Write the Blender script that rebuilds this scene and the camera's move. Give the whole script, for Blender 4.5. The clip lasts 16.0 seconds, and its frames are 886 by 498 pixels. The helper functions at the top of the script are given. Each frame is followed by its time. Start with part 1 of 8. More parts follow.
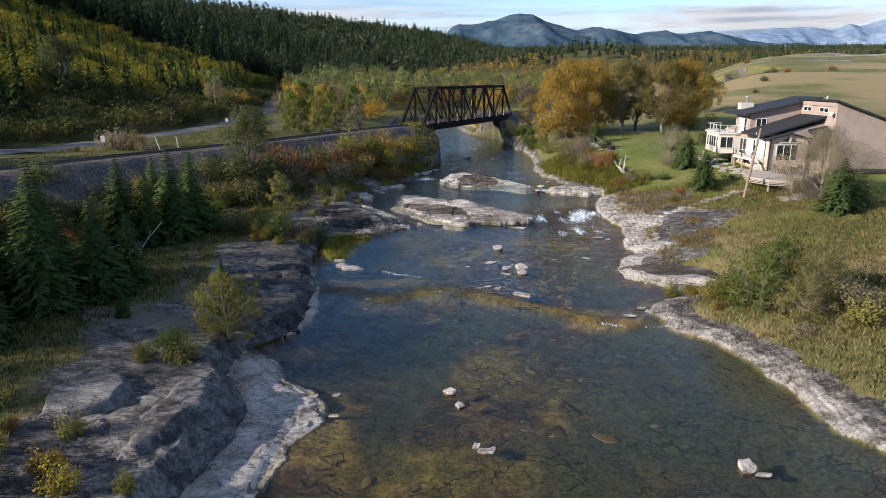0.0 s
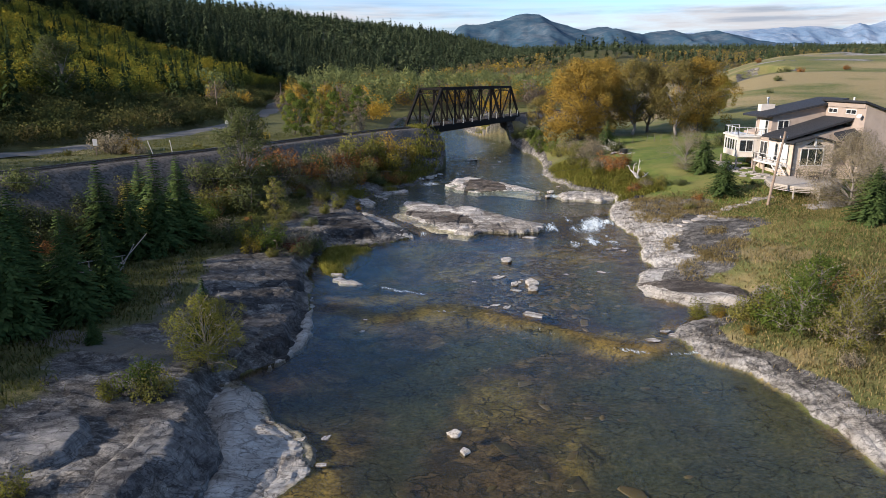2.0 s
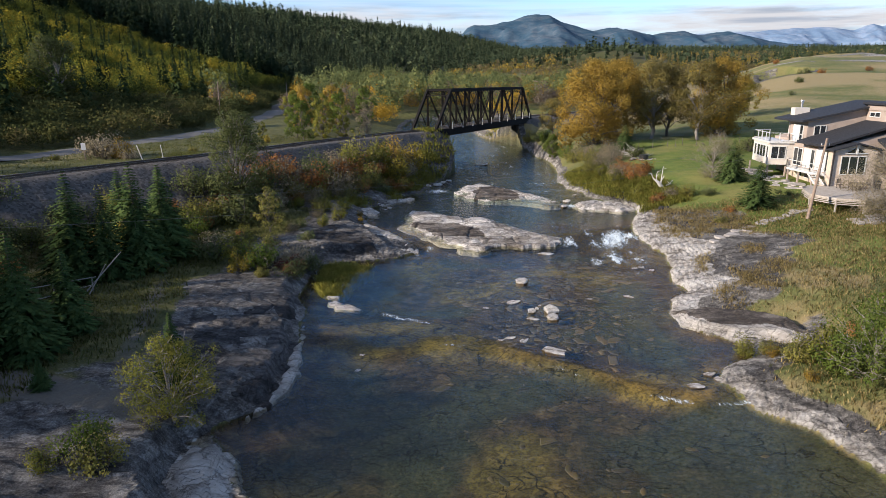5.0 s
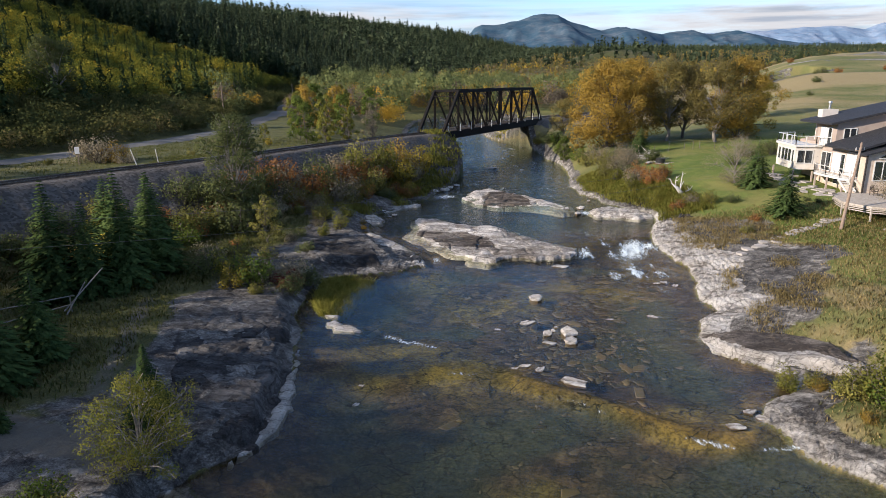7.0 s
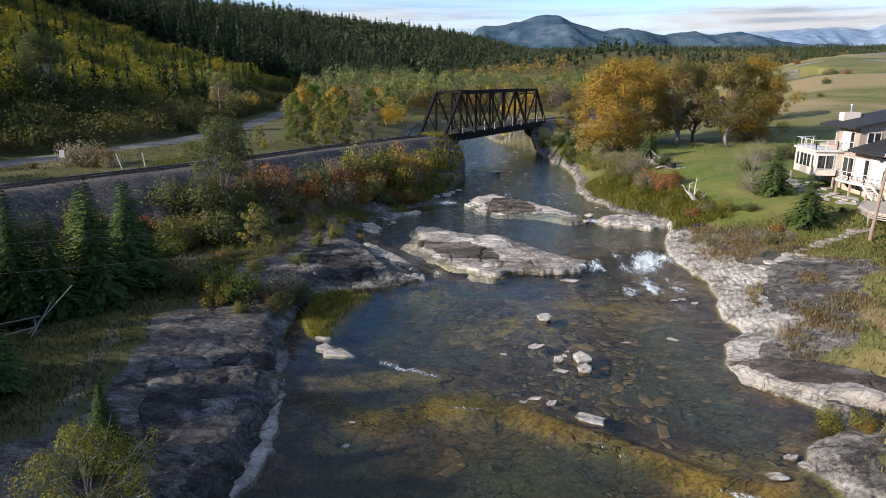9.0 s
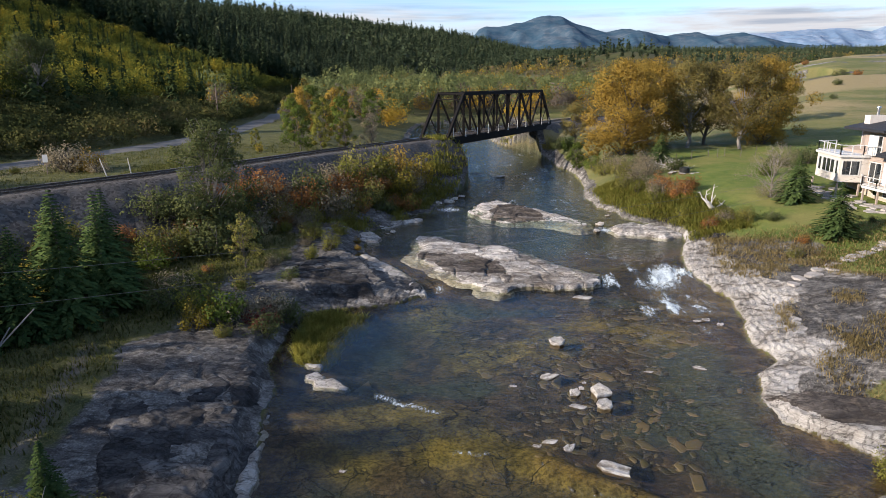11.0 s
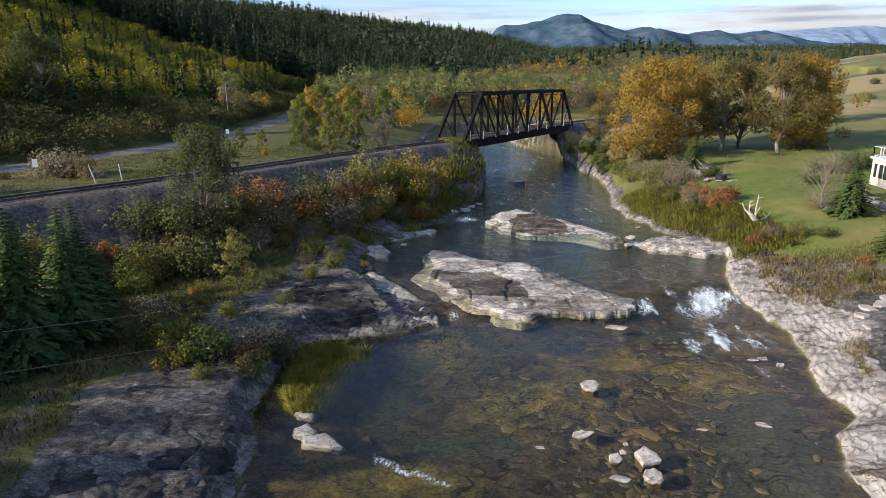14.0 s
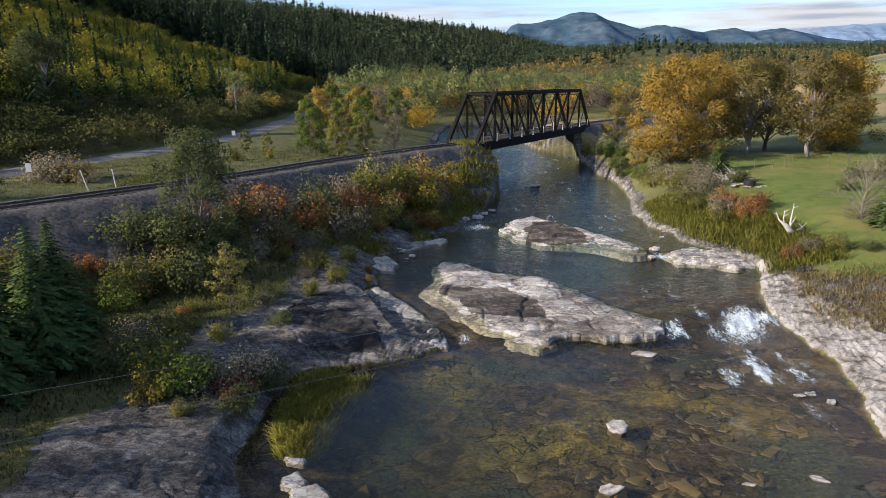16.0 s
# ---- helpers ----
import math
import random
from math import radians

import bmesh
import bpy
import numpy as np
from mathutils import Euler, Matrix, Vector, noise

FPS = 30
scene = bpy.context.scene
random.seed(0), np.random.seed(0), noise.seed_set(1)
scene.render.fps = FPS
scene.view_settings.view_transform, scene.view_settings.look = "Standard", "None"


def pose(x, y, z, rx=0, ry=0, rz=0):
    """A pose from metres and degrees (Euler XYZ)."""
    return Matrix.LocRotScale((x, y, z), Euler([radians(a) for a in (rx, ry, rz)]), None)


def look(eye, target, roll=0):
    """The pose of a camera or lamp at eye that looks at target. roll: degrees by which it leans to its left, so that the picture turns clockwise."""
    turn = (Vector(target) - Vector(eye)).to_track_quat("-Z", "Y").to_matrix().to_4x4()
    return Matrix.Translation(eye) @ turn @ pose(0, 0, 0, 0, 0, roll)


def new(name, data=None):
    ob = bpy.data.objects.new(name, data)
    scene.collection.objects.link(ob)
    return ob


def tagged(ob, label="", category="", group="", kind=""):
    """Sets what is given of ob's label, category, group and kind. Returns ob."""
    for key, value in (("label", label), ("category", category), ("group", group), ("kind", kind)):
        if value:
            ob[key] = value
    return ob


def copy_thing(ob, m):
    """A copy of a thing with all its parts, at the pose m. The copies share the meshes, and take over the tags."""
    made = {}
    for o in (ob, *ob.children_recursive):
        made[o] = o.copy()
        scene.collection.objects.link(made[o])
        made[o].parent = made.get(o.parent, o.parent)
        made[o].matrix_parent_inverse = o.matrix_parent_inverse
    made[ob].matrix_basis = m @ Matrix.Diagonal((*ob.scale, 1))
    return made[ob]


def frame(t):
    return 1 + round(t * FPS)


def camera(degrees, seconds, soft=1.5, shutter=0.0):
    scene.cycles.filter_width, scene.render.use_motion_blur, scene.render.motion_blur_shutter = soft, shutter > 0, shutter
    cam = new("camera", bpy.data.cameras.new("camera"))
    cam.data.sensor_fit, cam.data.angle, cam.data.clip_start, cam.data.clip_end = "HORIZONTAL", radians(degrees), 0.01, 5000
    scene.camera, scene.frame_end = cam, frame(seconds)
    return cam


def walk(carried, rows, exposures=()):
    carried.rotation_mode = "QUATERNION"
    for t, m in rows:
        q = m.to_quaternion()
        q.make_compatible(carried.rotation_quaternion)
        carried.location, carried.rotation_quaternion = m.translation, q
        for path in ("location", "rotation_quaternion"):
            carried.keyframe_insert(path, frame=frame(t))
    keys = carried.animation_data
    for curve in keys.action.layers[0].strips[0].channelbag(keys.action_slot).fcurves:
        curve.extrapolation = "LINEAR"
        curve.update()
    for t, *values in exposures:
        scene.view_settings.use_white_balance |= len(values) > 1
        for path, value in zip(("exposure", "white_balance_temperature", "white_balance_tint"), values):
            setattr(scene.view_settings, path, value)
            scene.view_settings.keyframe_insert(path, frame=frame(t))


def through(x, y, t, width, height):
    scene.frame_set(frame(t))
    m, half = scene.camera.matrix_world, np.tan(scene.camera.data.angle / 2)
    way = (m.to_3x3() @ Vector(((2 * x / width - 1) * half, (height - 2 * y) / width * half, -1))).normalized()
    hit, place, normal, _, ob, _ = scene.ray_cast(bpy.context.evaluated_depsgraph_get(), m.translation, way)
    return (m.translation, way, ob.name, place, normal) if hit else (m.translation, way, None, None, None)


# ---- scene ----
cam = camera(70.2, 16.0, 0.4)
PATH = [
    (0, (0.394, -0.651, 16.028), (0.397, 1.28, 15.506), -0.2),
    (1, (0.429, 1.363, 16.059), (0.422, 3.294, 15.538), -0.2),
    (2, (0.512, 3.362, 16.077), (0.496, 5.293, 15.556), -0.3),
    (3, (0.548, 5.263, 16.104), (0.523, 7.194, 15.584), -0.3),
    (4, (0.545, 7.134, 16.053), (0.512, 9.065, 15.535), -0.2),
    (6.5, (0.312, 11.966, 16.202), (0.253, 13.897, 15.682), -0.3),
    (7, (0.341, 12.889, 16.202), (0.276, 14.819, 15.683), -0.3),
    (8, (0.303, 14.776, 16.175), (0.232, 16.706, 15.659), -0.3),
    (9, (0.249, 16.629, 16.217), (0.179, 18.56, 15.7), -0.2),
    (11.5, (0.029, 21.588, 16.229), (-0.052, 23.519, 15.715), -0.2),
    (12.5, (0.013, 23.541, 16.267), (-0.084, 25.471, 15.751), -0.2),
    (13.5, (-0.06, 25.408, 16.286), (-0.177, 27.336, 15.769), -0.2),
    (14.5, (-0.09, 27.332, 16.349), (-0.228, 29.259, 15.83), -0.2),
    (15, (-0.093, 28.221, 16.395), (-0.242, 30.147, 15.875), -0.2),
    (16, (-0.168, 30.25, 16.446), (-0.335, 32.174, 15.925), -0.3),
]
walk(cam, [(t, look(eye, target, roll)) for t, eye, target, roll in PATH], exposures=[(0, 0.96, 6520, 15), (16, 1.03, 6520, 15)])

# ---- light ----
SUN_FROM = Vector((-0.915, -0.404, 0.0)).normalized()
SUN_ELEVATION = radians(23)
world = bpy.data.worlds.new("world")
scene.world = world
world.use_nodes = True


def sky_nodes():
    nt = world.node_tree
    nt.nodes.clear()
    out = nt.nodes.new("ShaderNodeOutputWorld")
    bg = nt.nodes.new("ShaderNodeBackground")
    sky = nt.nodes.new("ShaderNodeTexSky")
    sky.sky_type = "NISHITA"
    sky.sun_disc = False
    sky.sun_elevation = SUN_ELEVATION
    sky.sun_rotation = math.atan2(SUN_FROM.x, SUN_FROM.y)
    sky.altitude = 1200
    sky.air_density = 1.0
    sky.dust_density = 0.15
    sky.ozone_density = 3.0
    co = nt.nodes.new("ShaderNodeTexCoord")
    mp = nt.nodes.new("ShaderNodeMapping")
    mp.inputs["Scale"].default_value = (2.2, 2.2, 16.0)
    nz = nt.nodes.new("ShaderNodeTexNoise")
    nz.inputs["Scale"].default_value = 1.6
    nz.inputs["Detail"].default_value = 7
    nz.inputs["Roughness"].default_value = 0.6
    ramp = nt.nodes.new("ShaderNodeValToRGB")
    ramp.color_ramp.elements[0].position = 0.30
    ramp.color_ramp.elements[1].position = 0.60
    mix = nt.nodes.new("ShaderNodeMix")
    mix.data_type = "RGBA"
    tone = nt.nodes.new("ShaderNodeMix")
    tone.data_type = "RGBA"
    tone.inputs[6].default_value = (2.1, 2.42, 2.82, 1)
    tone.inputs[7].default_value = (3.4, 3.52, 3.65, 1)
    streak = nt.nodes.new("ShaderNodeTexNoise")
    streak.inputs["Scale"].default_value = 1.3
    streak.inputs["Detail"].default_value = 6
    smap = nt.nodes.new("ShaderNodeMapping")
    smap.inputs["Scale"].default_value = (3.0, 3.0, 60.0)
    smap.inputs["Location"].default_value = (4.0, 2.0, 0.7)
    edge = nt.nodes.new("ShaderNodeValToRGB")
    edge.color_ramp.elements[0].position = 0.40
    edge.color_ramp.elements[1].position = 0.54
    nt.links.new(co.outputs["Generated"], smap.inputs["Vector"])
    nt.links.new(smap.outputs["Vector"], streak.inputs["Vector"])
    nt.links.new(streak.outputs["Fac"], edge.inputs["Fac"])
    nt.links.new(edge.outputs["Color"], tone.inputs[0])
    nt.links.new(tone.outputs[2], mix.inputs[7])
    nt.links.new(co.outputs["Generated"], mp.inputs["Vector"])
    nt.links.new(mp.outputs["Vector"], nz.inputs["Vector"])
    nt.links.new(nz.outputs["Fac"], ramp.inputs["Fac"])
    sep = nt.nodes.new("ShaderNodeSeparateXYZ")
    low = nt.nodes.new("ShaderNodeMapRange")
    low.interpolation_type = "SMOOTHSTEP"
    low.inputs["From Min"].default_value = 0.085
    low.inputs["From Max"].default_value = 0.135
    low.inputs["To Min"].default_value = 1.0
    low.inputs["To Max"].default_value = 0.03
    mul = nt.nodes.new("ShaderNodeMath")
    mul.operation = "MULTIPLY"
    nt.links.new(co.outputs["Generated"], sep.inputs["Vector"])
    nt.links.new(sep.outputs["Z"], low.inputs["Value"])
    nt.links.new(ramp.outputs["Color"], mul.inputs[1])
    nt.links.new(mul.outputs["Value"], mix.inputs[0])
    tint = nt.nodes.new("ShaderNodeMix")
    tint.data_type, tint.blend_type = "RGBA", "MULTIPLY"
    tint.inputs[7].default_value = (0.50, 0.88, 1.14, 1)
    blue = nt.nodes.new("ShaderNodeMapRange")
    blue.interpolation_type = "SMOOTHSTEP"
    for name, v in (("From Min", 0.07), ("From Max", 0.175), ("To Min", 0.1), ("To Max", 1.0)):
        blue.inputs[name].default_value = v
    nt.links.new(sep.outputs["Z"], blue.inputs["Value"])
    nt.links.new(blue.outputs["Result"], tint.inputs[0])
    nt.links.new(sky.outputs["Color"], tint.inputs[6])
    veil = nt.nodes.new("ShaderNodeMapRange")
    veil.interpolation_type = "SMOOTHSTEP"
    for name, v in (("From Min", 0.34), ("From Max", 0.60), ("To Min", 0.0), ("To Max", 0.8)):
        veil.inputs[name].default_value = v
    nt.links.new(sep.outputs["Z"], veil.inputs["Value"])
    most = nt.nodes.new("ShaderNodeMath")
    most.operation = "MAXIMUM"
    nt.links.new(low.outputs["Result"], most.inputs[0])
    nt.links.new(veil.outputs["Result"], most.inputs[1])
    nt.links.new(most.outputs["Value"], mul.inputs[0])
    nt.links.new(tint.outputs[2], mix.inputs[6])
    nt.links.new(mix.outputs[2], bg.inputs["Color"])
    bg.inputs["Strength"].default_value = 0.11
    nt.links.new(bg.outputs["Background"], out.inputs["Surface"])


sky_nodes()
sun = new("sun", bpy.data.lights.new("sun", "SUN"))
sun.data.energy = 4.5
sun.data.angle = radians(0.6)
sun.data.color = (1.0, 0.90, 0.75)
sun.matrix_world = look((0, 0, 0), -(SUN_FROM * math.cos(SUN_ELEVATION) + Vector((0, 0, math.sin(SUN_ELEVATION)))))


# ---- helpers of this scene ----
def part(name, bm, material, parent=None, label="", smooth=False):
    """Links a bmesh as one mesh object, under parent if given."""
    me = bpy.data.meshes.new(name)
    bm.to_mesh(me)
    bm.free()
    if material:
        me.materials.append(material)
    if smooth:
        me.polygons.foreach_set("use_smooth", [True] * len(me.polygons))
    ob = new(name, me)
    if parent:
        ob.parent = parent
    if label:
        tagged(ob, label)
    return ob


def empty(name, m=None):
    ob = new(name)
    ob.empty_display_size = 0.3
    if m is not None:
        ob.matrix_world = m
    return ob


def mesh_from(name, verts, faces, material=None, smooth=False, soft=None):
    me = bpy.data.meshes.new(name)
    verts = np.asarray(verts, dtype=np.float32)
    faces = np.asarray(faces, dtype=np.int32)
    n = faces.shape[1]
    if soft is not None:
        # wind each leaf so that its face looks the way of its rounded normal
        corner = verts[faces[:, :3]]
        turned = np.sum(np.cross(corner[:, 1] - corner[:, 0], corner[:, 2] - corner[:, 0]) * np.asarray(soft)[faces[:, 0]], axis=1) < 0
        faces[turned] = faces[turned][:, ::-1]
        smooth = True
    me.vertices.add(len(verts))
    me.vertices.foreach_set("co", verts.ravel())
    me.loops.add(faces.size)
    me.loops.foreach_set("vertex_index", faces.ravel())
    me.polygons.add(len(faces))
    me.polygons.foreach_set("loop_start", np.arange(0, faces.size, n, dtype=np.int32))
    if smooth:
        me.polygons.foreach_set("use_smooth", np.ones(len(faces), dtype=bool))
    me.update(calc_edges=True)
    me.validate()
    if material:
        me.materials.append(material)
    if soft is not None:
        me.attributes.new("custom_normal", "FLOAT_VECTOR", "POINT").data.foreach_set("vector", np.asarray(soft, dtype=np.float32).ravel())
    return me


def box(bm, cx, cy, cz, sx, sy, sz, m=None):
    r = bmesh.ops.create_cube(bm, size=1.0)["verts"]
    bmesh.ops.scale(bm, vec=(sx, sy, sz), verts=r)
    bmesh.ops.translate(bm, vec=(cx, cy, cz), verts=r)
    if m is not None:
        bmesh.ops.transform(bm, matrix=m, verts=r)
    return r


def beam(bm, a, b, w, h):
    """A bar of section w (sideways) by h (upward) from a to b."""
    a, b = Vector(a), Vector(b)
    d = b - a
    r = bmesh.ops.create_cube(bm, size=1.0)["verts"]
    bmesh.ops.scale(bm, vec=(w, h, d.length), verts=r)
    side = d.cross(Vector((0, 0, 1)))
    if side.length < 1e-4:
        side = Vector((1, 0, 0))
    side.normalize()
    up = side.cross(d).normalized()
    rot = Matrix((side, up, d.normalized())).transposed().to_4x4()
    bmesh.ops.transform(bm, matrix=Matrix.Translation((a + b) / 2) @ rot, verts=r)
    return r


def tube(bm, pts, radii, sides=6):
    """A tapered tube through pts."""
    rings = []
    pts = [Vector(p) for p in pts]
    for i, p in enumerate(pts):
        d = (pts[min(i + 1, len(pts) - 1)] - pts[max(i - 1, 0)])
        d = d.normalized() if d.length > 1e-6 else Vector((0, 0, 1))
        s = d.cross(Vector((0.31, 0.95, 0.1))).normalized()
        t = d.cross(s)
        rings.append([bm.verts.new(p + (s * math.cos(k * math.tau / sides) + t * math.sin(k * math.tau / sides)) * radii[i]) for k in range(sides)])
    for r0, r1 in zip(rings, rings[1:]):
        for k in range(sides):
            bm.faces.new((r0[k], r0[(k + 1) % sides], r1[(k + 1) % sides], r1[k]))
    bm.faces.new(rings[0][::-1])
    bm.faces.new(rings[-1])


def hash2(ix, iy, seed):
    h = (ix.astype(np.int64) * 374761393 + iy.astype(np.int64) * 668265263 + seed * 974634777) & 0xFFFFFFFF
    h = ((h ^ (h >> 13)) * 1274126177) & 0xFFFFFFFF
    return ((h ^ (h >> 16)) & 0xFFFFFF) / float(0xFFFFFF)


def vnoise(x, y, seed=0):
    """Smooth value noise in 0..1 with a period of one metre."""
    x, y = np.asarray(x, float), np.asarray(y, float)
    ix, iy = np.floor(x), np.floor(y)
    fx, fy = x - ix, y - iy
    fx, fy = fx * fx * (3 - 2 * fx), fy * fy * (3 - 2 * fy)
    a, b = hash2(ix, iy, seed), hash2(ix + 1, iy, seed)
    c, d = hash2(ix, iy + 1, seed), hash2(ix + 1, iy + 1, seed)
    return (a * (1 - fx) + b * fx) * (1 - fy) + (c * (1 - fx) + d * fx) * fy


def fbm(x, y, size, octaves=4, seed=0):
    """Layered noise about 0, within -1..1; size is that of the largest lumps in metres."""
    total, amp, norm = 0.0, 1.0, 0.0
    for k in range(octaves):
        total = total + amp * (vnoise(np.asarray(x) / size * 2 ** k + 17.3 * k, np.asarray(y) / size * 2 ** k - 9.1 * k, seed + k) * 2 - 1)
        norm += amp
        amp *= 0.5
    return total / norm


def sstep(a, b, v):
    t = np.clip((np.asarray(v, float) - a) / (b - a), 0, 1)
    return t * t * (3 - 2 * t)


def to_line(x, y, line, closed=False):
    """Distance from points to a polyline and, for a closed one, negative inside."""
    pts = list(line) + ([line[0]] if closed else [])
    best = np.full(np.shape(x), 1e9)
    inside = np.zeros(np.shape(x), bool)
    for (x0, y0), (x1, y1) in zip(pts, pts[1:]):
        dx, dy = x1 - x0, y1 - y0
        t = np.clip(((x - x0) * dx + (y - y0) * dy) / max(dx * dx + dy * dy, 1e-9), 0, 1)
        best = np.minimum(best, np.hypot(x - x0 - t * dx, y - y0 - t * dy))
        if closed and dy != 0:
            inside ^= ((y0 > y) != (y1 > y)) & (x < dx * (y - y0) / dy + x0)
    return np.where(inside, -best, best) if closed else best


def curve_at(v, table):
    """Linear table look-up: table of (key, value)."""
    return np.interp(v, [k for k, _ in table], [w for _, w in table])


# ---- materials ----
class Mat:
    """A small node writer for one material."""

    def __init__(self, name):
        self.m = bpy.data.materials.new(name)
        self.m.use_nodes = True
        self.nt = self.m.node_tree
        self.bsdf = self.nt.nodes["Principled BSDF"]
        self.out = self.nt.nodes["Material Output"]
        self.pos = None

    def node(self, kind, **values):
        n = self.nt.nodes.new(kind)
        for k, v in values.items():
            n.inputs[k].default_value = v
        return n

    def link(self, a, b):
        self.nt.links.new(a, b)

    def coords(self):
        if self.pos is None:
            self.pos = self.nt.nodes.new("ShaderNodeNewGeometry").outputs["Position"]
        return self.pos

    def local(self):
        return self.nt.nodes.new("ShaderNodeTexCoord").outputs["Object"]

    def scaled(self, vec, s):
        n = self.nt.nodes.new("ShaderNodeMapping")
        n.inputs["Scale"].default_value = s
        self.link(vec, n.inputs["Vector"])
        return n.outputs["Vector"]

    def noise(self, scale, detail=4, rough=0.6, vec=None, distortion=0.0):
        n = self.node("ShaderNodeTexNoise", Scale=scale, Detail=detail, Roughness=rough, Distortion=distortion)
        self.link(vec if vec is not None else self.coords(), n.inputs["Vector"])
        return n.outputs["Fac"]

    def voronoi(self, scale, feature="F1", vec=None, out="Distance"):
        n = self.node("ShaderNodeTexVoronoi", Scale=scale)
        n.feature = feature
        self.link(vec if vec is not None else self.coords(), n.inputs["Vector"])
        return n.outputs[out]

    def ramp(self, fac, *stops):
        n = self.nt.nodes.new("ShaderNodeValToRGB")
        els = n.color_ramp.elements
        while len(els) < len(stops):
            els.new(0.5)
        for e, (p, c) in zip(els, stops):
            e.position = p
            e.color = (*c, 1) if isinstance(c, tuple) else (c, c, c, 1)
        self.link(fac, n.inputs["Fac"])
        return n.outputs["Color"]

    def mix(self, fac, a, b):
        n = self.nt.nodes.new("ShaderNodeMix")
        n.data_type = "RGBA"
        for sock, v in ((n.inputs[0], fac), (n.inputs[6], a), (n.inputs[7], b)):
            if isinstance(v, (int, float)):
                sock.default_value = v
            elif isinstance(v, tuple):
                sock.default_value = (*v, 1)
            else:
                self.link(v, sock)
        return n.outputs[2]

    def math(self, op, a, b=0.0):
        n = self.nt.nodes.new("ShaderNodeMath")
        n.operation = op
        for sock, v in ((n.inputs[0], a), (n.inputs[1], b)):
            if isinstance(v, (int, float)):
                sock.default_value = v
            else:
                self.link(v, sock)
        return n.outputs[0]

    def attr(self, name):
        n = self.nt.nodes.new("ShaderNodeAttribute")
        n.attribute_name = name
        s = self.nt.nodes.new("ShaderNodeSeparateColor")
        self.link(n.outputs["Color"], s.inputs["Color"])
        return s.outputs["Red"], s.outputs["Green"], s.outputs["Blue"]

    def leafy(self, color, through):
        """Ends the material as leaves that partly let light through."""
        tr = self.node("ShaderNodeBsdfTranslucent")
        matt = self.node("ShaderNodeBsdfDiffuse")
        for node in (tr, matt):
            self.link(color, node.inputs["Color"])
        self.nt.nodes.remove(self.bsdf)
        mix = self.nt.nodes.new("ShaderNodeMixShader")
        mix.inputs[0].default_value = through
        self.link(matt.outputs[0], mix.inputs[1])
        self.link(tr.outputs[0], mix.inputs[2])
        self.link(mix.outputs[0], self.out.inputs["Surface"])
        return self.m

    def random(self):
        return self.nt.nodes.new("ShaderNodeObjectInfo").outputs["Random"]

    def island(self):
        return self.nt.nodes.new("ShaderNodeNewGeometry").outputs["Random Per Island"]

    def bump(self, height, strength=0.5, distance=0.05):
        n = self.node("ShaderNodeBump", Strength=strength, Distance=distance)
        self.link(height, n.inputs["Height"])
        self.link(n.outputs["Normal"], self.bsdf.inputs["Normal"])

    def set(self, color=None, rough=None, metal=None, spec=None):
        for name, v in (("Base Color", color), ("Roughness", rough), ("Metallic", metal), ("Specular IOR Level", spec)):
            if v is None:
                continue
            if isinstance(v, tuple):
                self.bsdf.inputs[name].default_value = (*v, 1)
            elif isinstance(v, (int, float)):
                self.bsdf.inputs[name].default_value = v
            else:
                self.link(v, self.bsdf.inputs[name])
        return self.m


def mottled(name, a, b, scale=3.0, rough=0.7, metal=0.0, bump=0.3, distance=0.02, spec=0.4, fine=6.0):
    """A surface that wanders between two colours at two scales, with fine relief."""
    k = Mat(name)
    v = k.local()
    n1, n2 = k.noise(scale, 4, 0.6, v), k.noise(scale * fine, 3, 0.7, v)
    f = k.ramp(k.math("ADD", k.math("MULTIPLY", n1, 0.6), k.math("MULTIPLY", n2, 0.4)), (0.36, 0.0), (0.64, 1.0))
    k.bump(n2, bump, distance)
    return k.set(k.mix(f, a, b), rough, metal, spec)


def crack_lines(k, p):
    """Thin wandering joints, 1 on the line and 0 elsewhere."""
    a = k.noise(1.0, 4, 0.55, k.scaled(p, (0.55, 1.2, 1.0)), 0.9)
    b = k.noise(1.0, 3, 0.5, k.scaled(p, (0.9, 0.35, 1.0)), 1.4)
    la = k.ramp(a, (0.478, 0.0), (0.492, 1.0), (0.508, 0.0))
    lb = k.ramp(b, (0.488, 0.0), (0.496, 0.8), (0.504, 0.0))
    return k.math("MAXIMUM", la, lb)


def fractured(k, p, stretch, warp=0.35):
    """Blocks of broken rock: a tone for each block and the joints between them, 1 on the joint."""
    w = k.nt.nodes.new("ShaderNodeVectorMath")
    w.operation = "MULTIPLY_ADD"
    n = k.node("ShaderNodeTexNoise", Scale=1.1, Detail=4.0)
    k.link(p, n.inputs["Vector"])
    k.link(n.outputs["Color"], w.inputs[0])
    w.inputs[1].default_value = (warp, warp, 0)
    k.link(p, w.inputs[2])
    v = k.scaled(w.outputs[0], stretch)
    sep = k.nt.nodes.new("ShaderNodeSeparateColor")
    k.link(k.voronoi(1.0, "F1", v, "Color"), sep.inputs["Color"])
    joint = k.ramp(k.voronoi(1.0, "DISTANCE_TO_EDGE", v), (0.0, 1.0), (0.05, 0.0))
    return sep.outputs["Red"], joint


